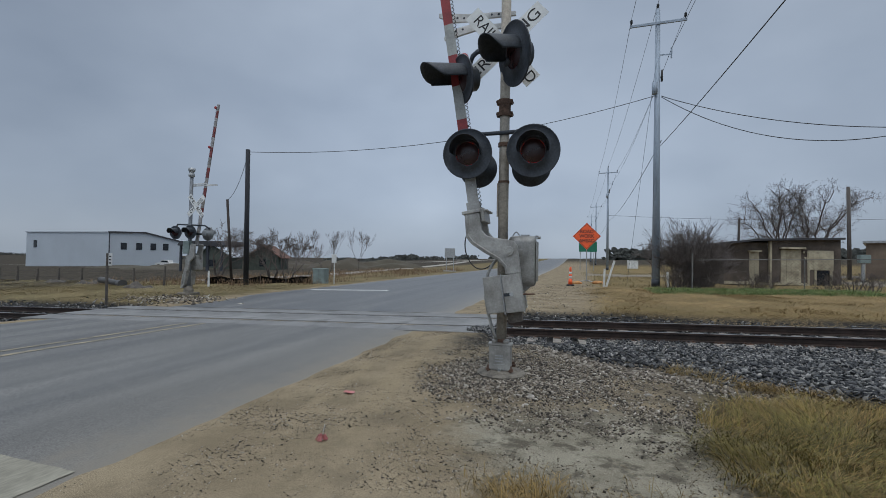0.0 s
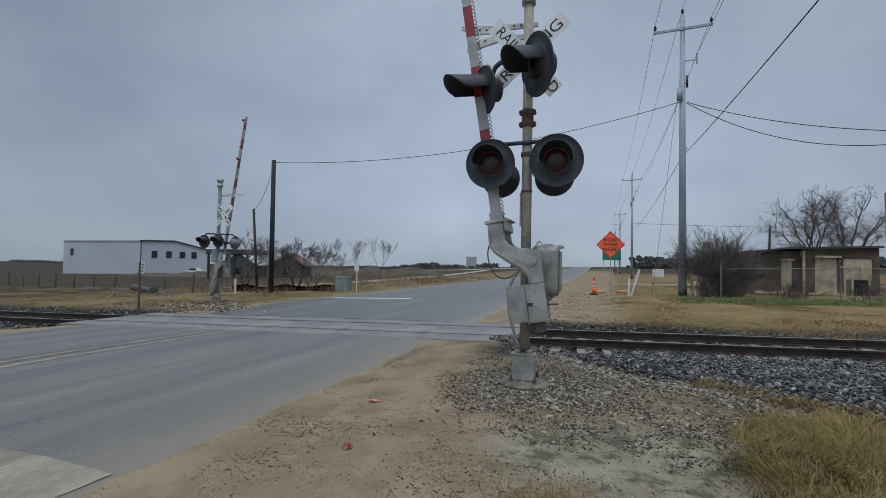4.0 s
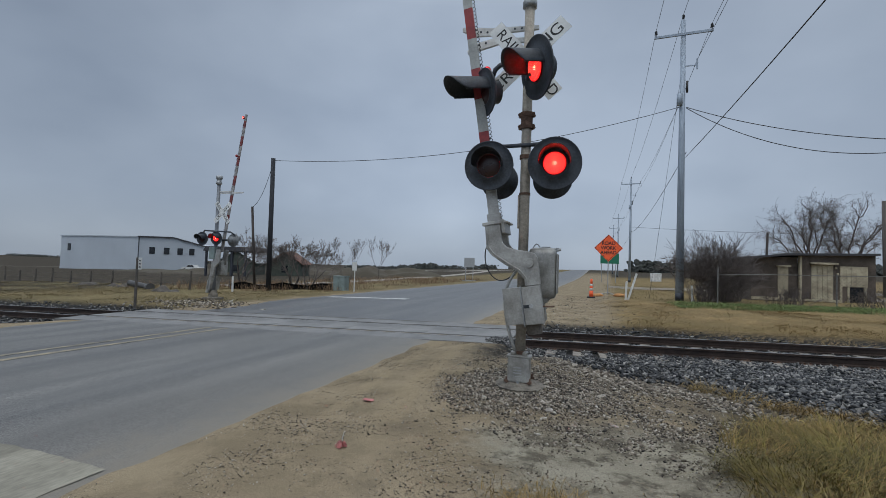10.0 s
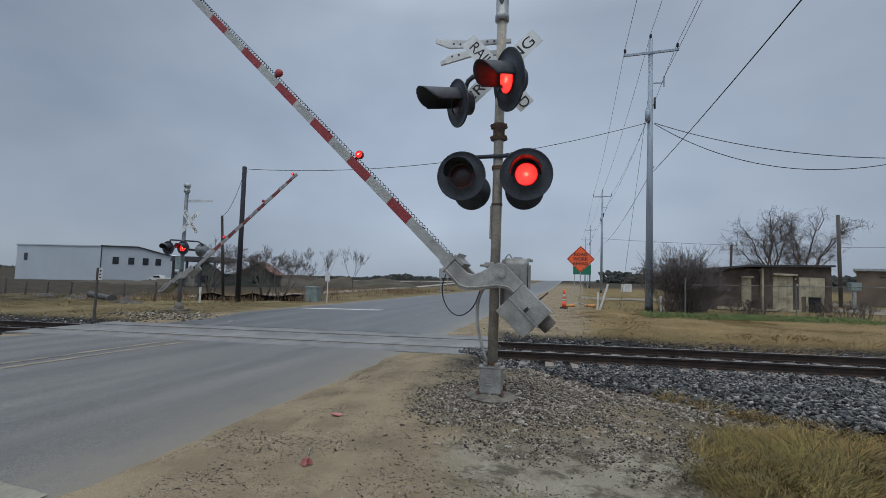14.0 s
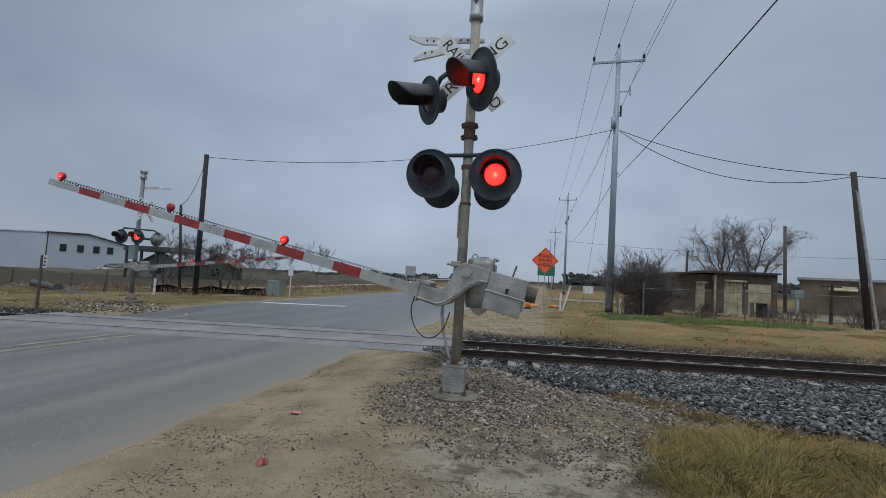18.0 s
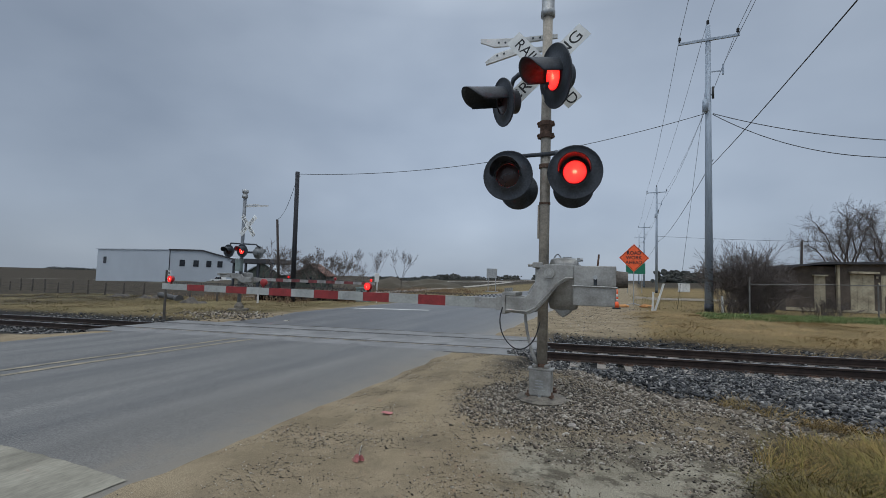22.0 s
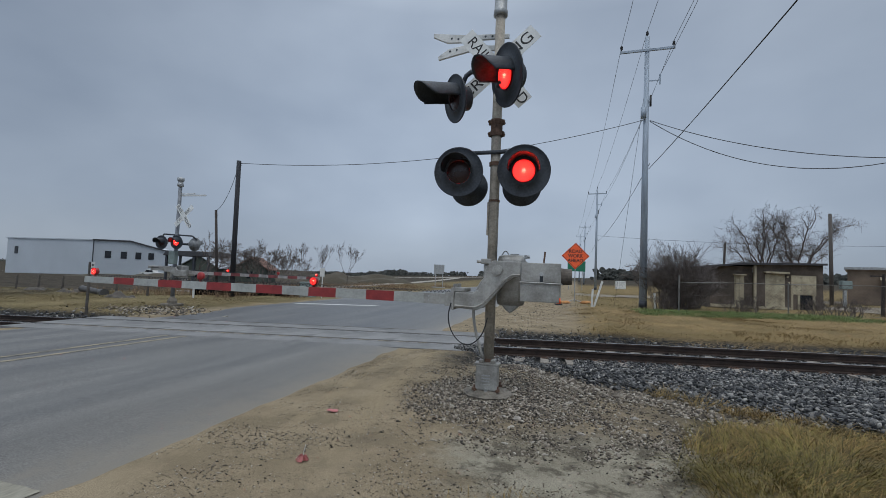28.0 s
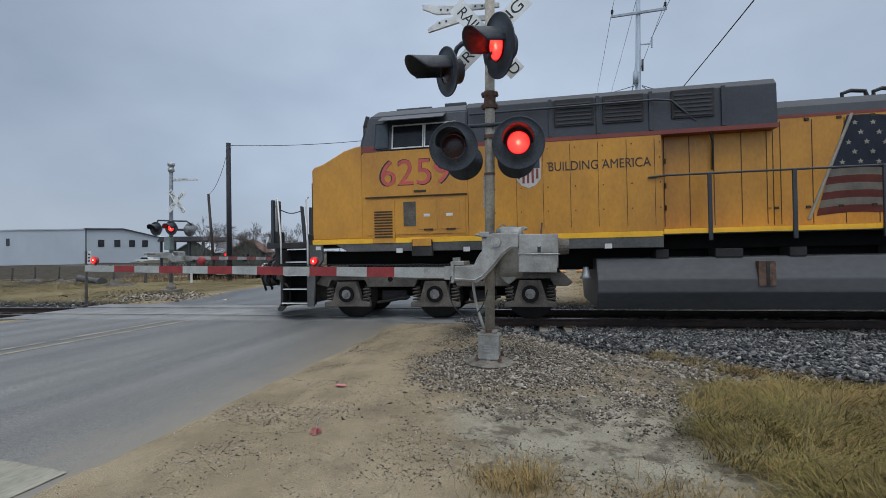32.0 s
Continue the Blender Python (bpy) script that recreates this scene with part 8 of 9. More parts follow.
            row.append(bm.verts.new((u, y, low + (high - low) * f)))
        rows.append(row)
    for a, b in zip(rows, rows[1:]):
        for j in range(6):
            bm.faces.new((a[j], a[j + 1], b[j + 1], b[j]))
    bmesh.ops.solidify(bm, geom=bm.faces[:], thickness=0.03)
    part("snow_plough", bm, M_PLOUGH, eng, "curved grey-black snow plough", True)
    bx("pilot_plate", -1.22, -1.1, -1.1, 1.1, 0.9, 1.66, M_UNDER, 0.01, "black pilot plate")
    for y in (-0.86, 0.86):
        bm = bmesh.new()
        box(bm, -1.38, -1.16, y - 0.13, y + 0.13, 1.80, 2.08, 0.03)
        dl = part("ditch_light", bm, M_UNDER, eng, "dark ditch light housing on the platform edge")
        bm = bmesh.new()
        tube(bm, (-1.40, y, 1.95), (-1.38, y, 1.95), 0.085, seg=16)
        part("lamp", bm, M_HEADLAMP, dl, "lit round ditch lamp")
    for y in (-0.72, 0.72):
        bm = bmesh.new()
        tube(bm, (-1.27, y, 1.5), (-1.2, y, 1.5), 0.09, 0.1, 14)
        part("marker_lamp", bm, M_TANK, eng, "unlit round lamp on the pilot plate", True)
    bx("coupler", -2.05, -1.15, -0.16, 0.16, 0.78, 1.05, M_UNDER, 0.04, "knuckle coupler")
    for y in (-0.9, -0.6, 0.6, 0.9):
        bm = bmesh.new()
        sweep(bm, [(-1.2, y, 1.45), (-1.5, y, 1.35), (-1.72, y, 0.95), (-1.66, y * 0.9, 0.62)], 0.03, 6)
        part("air_hose", bm, M_INK, eng, "hanging air hose", True)
    bm = bmesh.new()
    sweep(bm, [(-1.5, -1.25, 1.22), (-1.52, -1.1, 1.3), (-1.6, -0.5, 1.28), (-1.75, -0.15, 1.12)], 0.018, 6)
    part("uncoupling_lever", bm, M_STEELWHITE, eng, "pale uncoupling lever", True)
    for k, y in enumerate((-0.75, -0.45, -0.3, 0.35, 0.5)):
        bm = bmesh.new()
        d = 0.05 * k
        sweep(bm, [(-1.2, y, 1.58 - d), (-1.42, y - 0.05, 1.5 - d), (-1.62 - d, y, 1.2), (-1.74, y + 0.08, 0.85 + d), (-1.6, y + 0.14, 0.66 + d)], 0.027, 6)
        part("jumper_hose", bm, M_INK, eng, "black hanging jumper hose", True)
    bm = bmesh.new()
    box(bm, -2.15, -1.85, -0.2, 0.2, 0.68, 1.1, 0.06)
    box(bm, -2.0, -1.7, -0.32, -0.18, 0.74, 1.0, 0.05)
    part("coupler_head", bm, M_UNDER, eng, "blunt knuckle coupler head")
    for y in (-0.6, -0.2):
        bm = bmesh.new()
        box(bm, -1.78, -1.66, y - 0.06, y + 0.06, 0.9, 1.3, 0.03)
        part("valve_box", bm, M_UNDER, eng, "dark valve on the pilot")
    # trucks
    def truck(u0):
        bm = bmesh.new()
        z = 0.0
        outline = [(-0.75, 0.80), (-0.58, 1.0), (-0.25, 1.06), (1.35, 1.06), (1.65, 1.17), (2.65, 1.17), (2.95, 1.06), (4.6, 1.06), (4.95, 1.0), (5.15, 0.8), (5.05, 0.72)]
        for c in (4.26, 2.16, 0.06):
            outline += [(c + 0.49, 0.72), (c + 0.42, 0.88), (c - 0.42, 0.88), (c - 0.49, 0.72)]
        outline = [(u0 + a, b) for a, b in outline]
        prism(bm, outline, -1.22, -1.02, "y", 0.02)
        t1 = part("truck_frame", bm, M_TRUCK, eng, "dusty cast truck side frame")
        bm = bmesh.new()
        prism(bm, outline, 1.02, 1.22, "y", 0.02)
        part("truck_frame", bm, M_TRUCK, eng, "dusty cast truck side frame")
        # bolster coloured near black in place of shade between the wheels
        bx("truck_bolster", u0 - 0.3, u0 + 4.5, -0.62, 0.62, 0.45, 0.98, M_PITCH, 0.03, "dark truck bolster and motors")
        for k in range(3):
            u = u0 + 0.05 + 2.1 * k
            bm = bmesh.new()
            for s in (-1, 1):
                m = Matrix.Translation((0, s * 0.75, 0)) @ Matrix.Rotation(radians(90 * s), 4, "X")
                lathe(bm, [(0, -0.05), (0.44, -0.05), (0.47, -0.02), (0.53, -0.02), (0.535, 0.05), (0.56, 0.055), (0.56, 0.08), (0, 0.08)], 28, m)
            tube(bm, (0, -0.78, 0), (0, 0.78, 0), 0.1, seg=12)
            w = part("wheelset", bm, M_UNDER, eng, "pair of dark steel wheels on an axle", True, pose(u, 0, RAIL_TOP + 0.535))
            WHEELS.append((w, u))
            bm = bmesh.new()
            prism(bm, [(u - 0.56, 0.27), (u - 0.56, 0.37), (u - 0.36, 0.41), (u - 0.23, 0.85), (u + 0.23, 0.85), (u + 0.36, 0.41), (u + 0.56, 0.37), (u + 0.56, 0.27)], -1.27, -1.10, "y", 0.015)
            jb = part("journal_box", bm, M_TRUCK, t1, "dusty journal box")
            bm = bmesh.new()
            lathe(bm, [(0.11, 0.0), (0.11, 0.05), (0.185, 0.05), (0.185, 0.0)], 22, Matrix.Translation((u, -1.26, 0.56)) @ Matrix.Rotation(radians(90), 4, "X"))
            part("bearing_ring", bm, M_PITCH, t1, "black bearing ring")
            bm = bmesh.new()
            tube(bm, (u, -1.30, 0.56), (u, -1.25, 0.56), 0.112, seg=18)
            tube(bm, (u, -1.325, 0.56), (u, -1.30, 0.56), 0.045, seg=10)
            for q in range(3):
                a = q * math.tau / 3 + k
                tube(bm, (u + 0.07 * math.cos(a), -1.32, 0.56 + 0.07 * math.sin(a)), (u + 0.07 * math.cos(a), -1.30, 0.56 + 0.07 * math.sin(a)), 0.02, seg=6)
            part("bearing_cap", bm, M_CAPSTEEL, t1, "round bolted steel bearing cap")
            for o in (-0.45, 0.45):
                bm = bmesh.new()
                pts = [(u + o + 0.085 * math.cos(q * 0.785), -1.14 + 0.085 * math.sin(q * 0.785), 0.39 + 0.0095 * q) for q in range(36)]
                sweep(bm, pts, 0.02, 5)
                part("coil_spring", bm, M_TRUCK, t1, "dark coil spring", True)
        for a, b in ((-0.3, 1), (4.7, -1)):
            bm = bmesh.new()
            tube(bm, (u0 + a, -1.32, 1.12), (u0 + a + 0.42 * b, -1.32, 1.12), 0.115, seg=16)
            tube(bm, (u0 + a + 0.42 * b, -1.32, 1.12), (u0 + a + 0.5 * b, -1.32, 1.12), 0.07, seg=12)
            tube(bm, (u0 + a + 0.5 * b, -1.32, 1.11), (u0 + a + 1.05 * b, -1.28, 1.09), 0.022, seg=8)
            part("brake_cylinder", bm, M_TRUCK, t1, "dusty brake cylinder and rod")
        bm = bmesh.new()
        sweep(bm, [(u0 + 0.2 + 0.4 * k, -1.27, 1.23 + 0.015 * math.sin(k * 2.1)) for k in range(11)], 0.012, 5)
        part("brake_pipe", bm, M_UNDER, t1, "thin pipe along the frame")
        for a in (1.1, 3.2):
            bm = bmesh.new()
            tube(bm, (u0 + a, -1.226, 0.9), (u0 + a, -1.219, 0.9), 0.062, seg=16)
            part("hole", bm, M_PITCH, t1, "round hole in the frame")
            bm = bmesh.new()
            box(bm, u0 + a - 0.32, u0 + a + 0.3, -0.9, -0.7, 0.38, 0.62, 0.04)
            sweep(bm, [(u0 + a - 0.4, -1.0, 0.34), (u0 + a, -1.02, 0.4), (u0 + a + 0.4, -1.0, 0.48)], 0.035, 6)
            part("brake_rigging", bm, M_UNDER, t1, "dark brake rigging between the wheels")
    truck(0.64)
    truck(15.6)
    # fuel tank
    bm = bmesh.new()
    prism(bm, [(-1.30, 1.30), (-1.37, 1.28), (-1.51, 0.86), (-1.50, 0.60), (-1.26, 0.24), (1.26, 0.24), (1.50, 0.60), (1.51, 0.86), (1.37, 1.28), (1.30, 1.30)], 6.25, 14.3, "x", 0.03)
    tank = part("fuel_tank", bm, M_TANK, eng, "long grimy grey fuel tank")
    bx("filler", 9.2, 9.5, -1.535, -1.40, 0.72, 1.2, M_RUST, 0.01, "rusty filler recess", tank)
    bx("filler_bar", 9.33, 9.39, -1.545, -1.52, 0.74, 1.18, M_UNDER, 0.004, "", tank)
    bm = bmesh.new()
    lathe(bm, [(0, 0.24), (0.05, 0.24), (0.07, 0.16), (0.09, 0.06), (0.14, 0.0), (0.12, 0.0), (0, 0.1)], 16, Matrix.Translation((6.05, -1.25, 0.88)))
    part("bell", bm, M_GALV, eng, "small grey bell under the sill", True)
    for u, l in ((7.4, 0.25), (8.5, 0.5), (9.8, 0.3), (11.5, 0.6)):
        bx("underfloor_box", u, u + l, -1.4, -1.0, 1.28, 1.46, M_UNDER, 0.02, "dark equipment box above the tank")
    # far end
    bx("rear_platform", 20.6, 21.7, -1.5, 1.5, 1.62, 1.80, M_LOCOGREY, 0.01, "rear platform")
    bx("rear_plate", 21.65, 21.75, -1.45, 1.45, 0.4, 1.8, M_UNDER, 0.01, "black rear pilot plate")
    return eng


WHEELS = []
LOCO = locomotive()
# ---- stones, pebbles and grass ----
def big_mesh(name, verts, tris, material, label, category, parent=None, smooth=False):
    me = bpy.data.meshes.new(name)
    me.vertices.add(len(verts))
    me.vertices.foreach_set("co", np.asarray(verts, dtype=np.float32).ravel())
    n = len(tris)
    me.loops.add(3 * n)
    me.loops.foreach_set("vertex_index", np.asarray(tris, dtype=np.int32).ravel())
    me.polygons.add(n)
    me.polygons.foreach_set("loop_start", np.arange(0, 3 * n, 3, dtype=np.int32))
    me.polygons.foreach_set("loop_total", np.full(n, 3, dtype=np.int32))
    me.update(calc_edges=True)
    me.materials.append(material)
    ob = new(name, me)
    if parent is not None:
        ob.parent = parent
    return tagged(ob, label, category, kind="stuff")


def rock_shape(k, points=9):
    """A broken stone: the hull of a few points on a flattened lump."""
    rnd = random.Random(100 + k)
    bm = bmesh.new()
    for _ in range(points):
        v = Vector((rnd.gauss(0, 1), rnd.gauss(0, 1), rnd.gauss(0, 1))).normalized() * rnd.uniform(0.85, 1.1)
        bm.verts.new((v.x * 1.3, v.y * rnd.uniform(0.65, 0.9), v.z * 0.48))
    res = bmesh.ops.convex_hull(bm, input=bm.verts[:])
    bmesh.ops.delete(bm, geom=[g for g in res["geom_interior"] if isinstance(g, bmesh.types.BMVert)], context="VERTS")
    bmesh.ops.triangulate(bm, faces=bm.faces[:])
    bm.verts.index_update()
    vs = np.array([tuple(v.co) for v in bm.verts])
    fs = np.array([[v.index for v in f.verts] for f in bm.faces])
    bm.free()
    return vs, fs


ROCKS = [rock_shape(k) for k in range(12)]
PEBBLES = [rock_shape(50 + k, 6) for k in range(12)]


def rocks_at(rg, xy, size, sink=0.25, tilt=0.45, heap=0.0, shapes=ROCKS):
    """Vertices and triangles of many stones, thrown at random turns."""
    xy, size = np.asarray(xy), np.asarray(size)
    z = np.array([land(x, y) for x, y in xy]) + size * sink + heap * rg.uniform(0, 1, len(size))
    V, F, off = [], [], 0
    for q, (vs, fs) in enumerate(shapes):
        k = np.arange(q, len(size), len(shapes))
        a, b, c = rg.uniform(0, 6.28, len(k)), rg.normal(0, tilt, len(k)), rg.normal(0, tilt, len(k))
        P = vs[None] * (size[k] * rg.uniform(0.8, 1.25, len(k)))[:, None, None]
        for ang, i, j in ((b, 1, 2), (c, 0, 2), (a, 0, 1)):
            ca, sa = np.cos(ang)[:, None], np.sin(ang)[:, None]
            u, w = P[:, :, i].copy(), P[:, :, j].copy()
            P[:, :, i], P[:, :, j] = u * ca - w * sa, u * sa + w * ca
        P[:, :, 0] += xy[k, 0][:, None]
        P[:, :, 1] += xy[k, 1][:, None]
        P[:, :, 2] += z[k][:, None]
        V.append(P.reshape(-1, 3))
        F.append((fs[None] + len(vs) * np.arange(len(k))[:, None, None]).reshape(-1, 3) + off)
        off += len(vs) * len(k)
    return np.concatenate(V), np.concatenate(F)


def bed_edge(x):
    """Where the clean ballast ends towards the road user, at x."""
    return float(np.interp(x, (-2.2, -1.3, -0.42, 0.6, 1.2, 1.9, 3.05, 5.0, 9.0), (10.0, 9.1, 8.0, 6.85, 6.65, 6.22, 5.75, 5.35, 5.2)))


def grass_left(y):
    """Where the grass begins, at y."""
    return float(np.interp(y, (0, 2.5, 3.3, 3.9, 4.4, 5.1, 5.5, 5.75, 6.2), (1.25, 1.25, 1.2, 1.1, 1.05, 1.36, 1.8, 2.5, 3.2)))


TIE_ENDS = (-0.38, 0.15)  # two tie ends lie bare of stones


def stones():
    rg = np.random.default_rng(3)
    pts, size = [], []
    def add(n, x0, x1, y0, y1, s0, s1, keep):
        for x, y in zip(rg.uniform(x0, x1, n), rg.uniform(y0, y1, n)):
            k = keep(x, y)
            if k and rg.uniform() < k:
                pts.append((x, y))
                size.append(rg.uniform(s0, s1))
    wob = lambda x, y: 0.35 * noise.noise(Vector((x * 2.2, y * 2.2, 3)))
    bare = lambda x, y: any(abs(x - q) < 0.15 for q in TIE_ENDS) and -1.55 < off_track(x, y)
    near = lambda x, y: 0 if bare(x, y) else smooth(-0.12, 0.1, y - bed_edge(x) + wob(x, y)) if off_track(x, y) < -0.86 else 0
    add(26000, -2.2, 5.2, 5.2, 10.75, 0.018, 0.045, near)
    add(13000, 5.2, 12.0, 5.0, 11.2, 0.02, 0.043, near)
    add(3000, 12.0, 22.0, 6.5, 11.6, 0.035, 0.065, near)
    between = lambda x, y: abs(off_track(x, y)) < 0.66
    add(3800, -1.7, 12.0, 10.4, 12.6, 0.022, 0.045, between)
    beyond = lambda x, y: smooth(3.0 - 0.12 * min(x, 6), 1.7, off_track(x, y) + wob(x, y)) if off_track(x, y) > 0.88 else 0
    add(9500, -1.7, 16.0, 12.0, 15.2, 0.024, 0.05, beyond)
    add(3200, -24.0, -14.9, 7.5, 13.8, 0.035, 0.07, lambda x, y: smooth(2.9, 1.8, abs(off_track(x, y))))
    v, f = rocks_at(rg, pts, size, 0.15, 0.5, 0.055)
    big_mesh("ballast", v, f, M_BALLAST, "dark grey broken stone ballast beside the rails", "ballast")
    # tan, dust-coated stones where the bed runs out into the dirt
    pts, size = [], []
    while len(pts) < 2600:
        x, y = rg.uniform(-1.0, 2.7), rg.uniform(4.9, 8.6)
        depth = bed_edge(x) - y + 0.25 * noise.noise(Vector((x * 2.5, y * 2.5, 2)))
        if x > grass_left(y) + 0.05 or depth < -0.12 or rg.uniform() > smooth(0.85, 0.25, depth):
            continue
        pts.append((x, y))
        size.append(rg.uniform(0.018, 0.05) * (1.0 - 0.35 * smooth(0.2, 0.8, depth)))
    v, f = rocks_at(rg, pts, size, 0.2, 0.3)
    big_mesh("dusty_stones", v, f, M_DUSTSTONE, "dust-coated tan stones along the ballast edge", "stones")
    # brown and dark stones trampled out round the mast foot
    pts, size = [], []
    def worn(x, y):
        if y > bed_edge(x) + 0.25 or x > grass_left(y) + 0.15:
            return 0
        low = float(np.interp(x, (-2.4, -1.6, -1.0, 0.0, 0.5, 1.1), (7.2, 4.8, 4.3, 4.0, 3.8, 4.0)))
        return smooth(-0.35, 0.5, y - low + 0.7 * noise.noise(Vector((x * 1.8, y * 1.8, 9)))) * smooth(-2.2, -1.35, x + 0.10 * (6 - y) + 0.4 * noise.noise(Vector((x * 2, y * 2, 5)))) * (smooth(1.5, 0.6, math.hypot(x + 0.6, y - 6.1)) + 0.14 + 0.86 * smooth(0.42, 0.62, 0.5 + 0.5 * noise.noise(Vector((x * 2.4, y * 2.4, 1)))))
    n = 0
    while len(pts) < 23000:
        x, y = rg.uniform(-2.4, 2.2), rg.uniform(3.7, 9.6)
        if rg.uniform() < worn(x, y):
            pts.append((x, y))
            r = 0.0055 + abs(rg.normal(0, 0.008)) + 0.012 * smooth(1.3, 0.5, math.hypot(x + 0.7, y - 6.0)) * rg.uniform() + 0.014 * smooth(0.7, 0.1, bed_edge(x) - y) * rg.uniform()
            size.append(min(0.05, r))
    near = sorted(range(len(pts)), key=lambda k: -size[k])[:300]
    taken = set(near)
    rest = [k for k in range(len(pts)) if k not in taken]
    v, f = rocks_at(rg, [pts[k] for k in rest], [size[k] for k in rest], 0.25)
    st = big_mesh("loose_stone", v, f, M_STONE, "trampled brown and dark loose stones round the mast foot", "stones")
    shapes = []
    for vs, fs in ROCKS:
        me = bpy.data.meshes.new("stone")
        me.from_pydata([tuple(p) for p in vs], [], [tuple(int(i) for i in q) for q in fs])
        me.materials.append(M_BIGSTONE)
        shapes.append(me)
    for n, k in enumerate(near):
        ob = new("stone", shapes[n % 12])
        ob.parent = st
        x, y = pts[k]
        s = size[k]
        ob.matrix_basis = pose(x, y, land(x, y) + s * 0.25, rg.uniform(-25, 25), rg.uniform(-25, 25), rg.uniform(0, 360)) @ Matrix.Diagonal((s, s * rg.uniform(0.8, 1.1), s * rg.uniform(0.8, 1.2), 1))
    # fine pebbles over the sandy shoulder
    pts, size = [], []
    for _ in range(78000):
        y = 1.6 + 9.4 * rg.uniform() ** 1.3
        x = rg.uniform(-3.3, 1.5)
        patchy = noise.noise(Vector((x * 1.4, y * 1.4, 8))) + 0.5 * noise.noise(Vector((x * 5, y * 5, 8)))
        if patchy + 0.36 < rg.uniform(0, 0.9):
            continue
        pts.append((x, y))
        size.append(0.0036 + abs(rg.normal(0, 0.0038)) * (1 + 0.8 * max(0.0, patchy)))
    v, f = rocks_at(rg, pts, size, 0.2, shapes=PEBBLES)
    big_mesh("pebbles", v, f, M_PEBBLE, "small pebbles scattered on the sandy shoulder", "pebbles")
    # pebbles beyond the line
    pts, size = [], []
    for _ in range(1800):
        pts.append((rg.uniform(-3.0, 1.4), rg.uniform(13.0, 30.0)))
        size.append(0.01 + abs(rg.normal(0, 0.012)))
    for _ in range(700):
        x, y = rg.normal(-15.2, 1.2), rg.normal(14.6, 0.8)
        pts.append((x, y))
        size.append(0.03 + abs(rg.normal(0, 0.03)))
    v, f = rocks_at(rg, pts, size, 0.2)
    big_mesh("far_stones", v, f, M_STONE, "scattered stones beyond the rails", "stones")


M_BIGSTONE = stone_mix("single_stone", ((0.0, (0.035, 0.033, 0.031)), (0.3, (0.10, 0.085, 0.068)), (0.7, (0.24, 0.205, 0.163)), (1.0, (0.42, 0.385, 0.33))), single=True)
M_PEBBLE = stone_mix("pebble", ((0.0, (0.03, 0.026, 0.022)), (0.3, (0.11, 0.09, 0.068)), (0.65, (0.25, 0.205, 0.15)), (1.0, (0.45, 0.41, 0.34))))
stones()


def grass(name, rg, roots, height, lean, width, material, label, droop=0.5, wind=None):
    """Bent blades that rise, lean over and hang, from many roots (x, y)."""
    n = len(roots)
    roots = np.asarray(roots)
    z = np.array([land(x, y) for x, y in roots]) - 0.01
    h = height * rg.uniform(0.4, 1.3, n) * np.array([0.75 + 0.6 * (0.5 + noise.noise(Vector((x * 3.1, y * 3.1, 11)))) for x, y in roots])
    if wind is None:
        a = rg.uniform(0, 2 * np.pi, n)
    else:
        a = np.array([6.0 * noise.noise(Vector((x * wind, y * wind, 7))) for x, y in roots]) + rg.normal(0, 0.8, n)
    l = lean * rg.uniform(0.3, 1.4, n) * h
    dx, dy = np.cos(a) * l, np.sin(a) * l
    side = a + np.pi / 2 + rg.uniform(-0.7, 0.7, n)
    wx, wy = np.cos(side) * width, np.sin(side) * width
    hang = droop * rg.uniform(0.3, 1.2, n)
    V = np.zeros((n, 7, 3))
    for i, (f, w) in enumerate(((0, -1), (0, 1), (0.25, -0.9), (0.25, 0.9), (0.62, -0.65), (0.62, 0.65), (1.0, 0))):
        up = 1.9 * f - (0.9 + 0.75 * hang) * f * f
        V[:, i, 0] = roots[:, 0] + dx * f + wx * w
        V[:, i, 1] = roots[:, 1] + dy * f + wy * w
        V[:, i, 2] = z + h * up
    T = np.array(((0, 1, 3), (0, 3, 2), (2, 3, 5), (2, 5, 4), (4, 5, 6)))
    F = (T[None] + 7 * np.arange(n)[:, None, None]).reshape(-1, 3)
    return big_mesh(name, V.reshape(-1, 3), F, material, label, "grass")


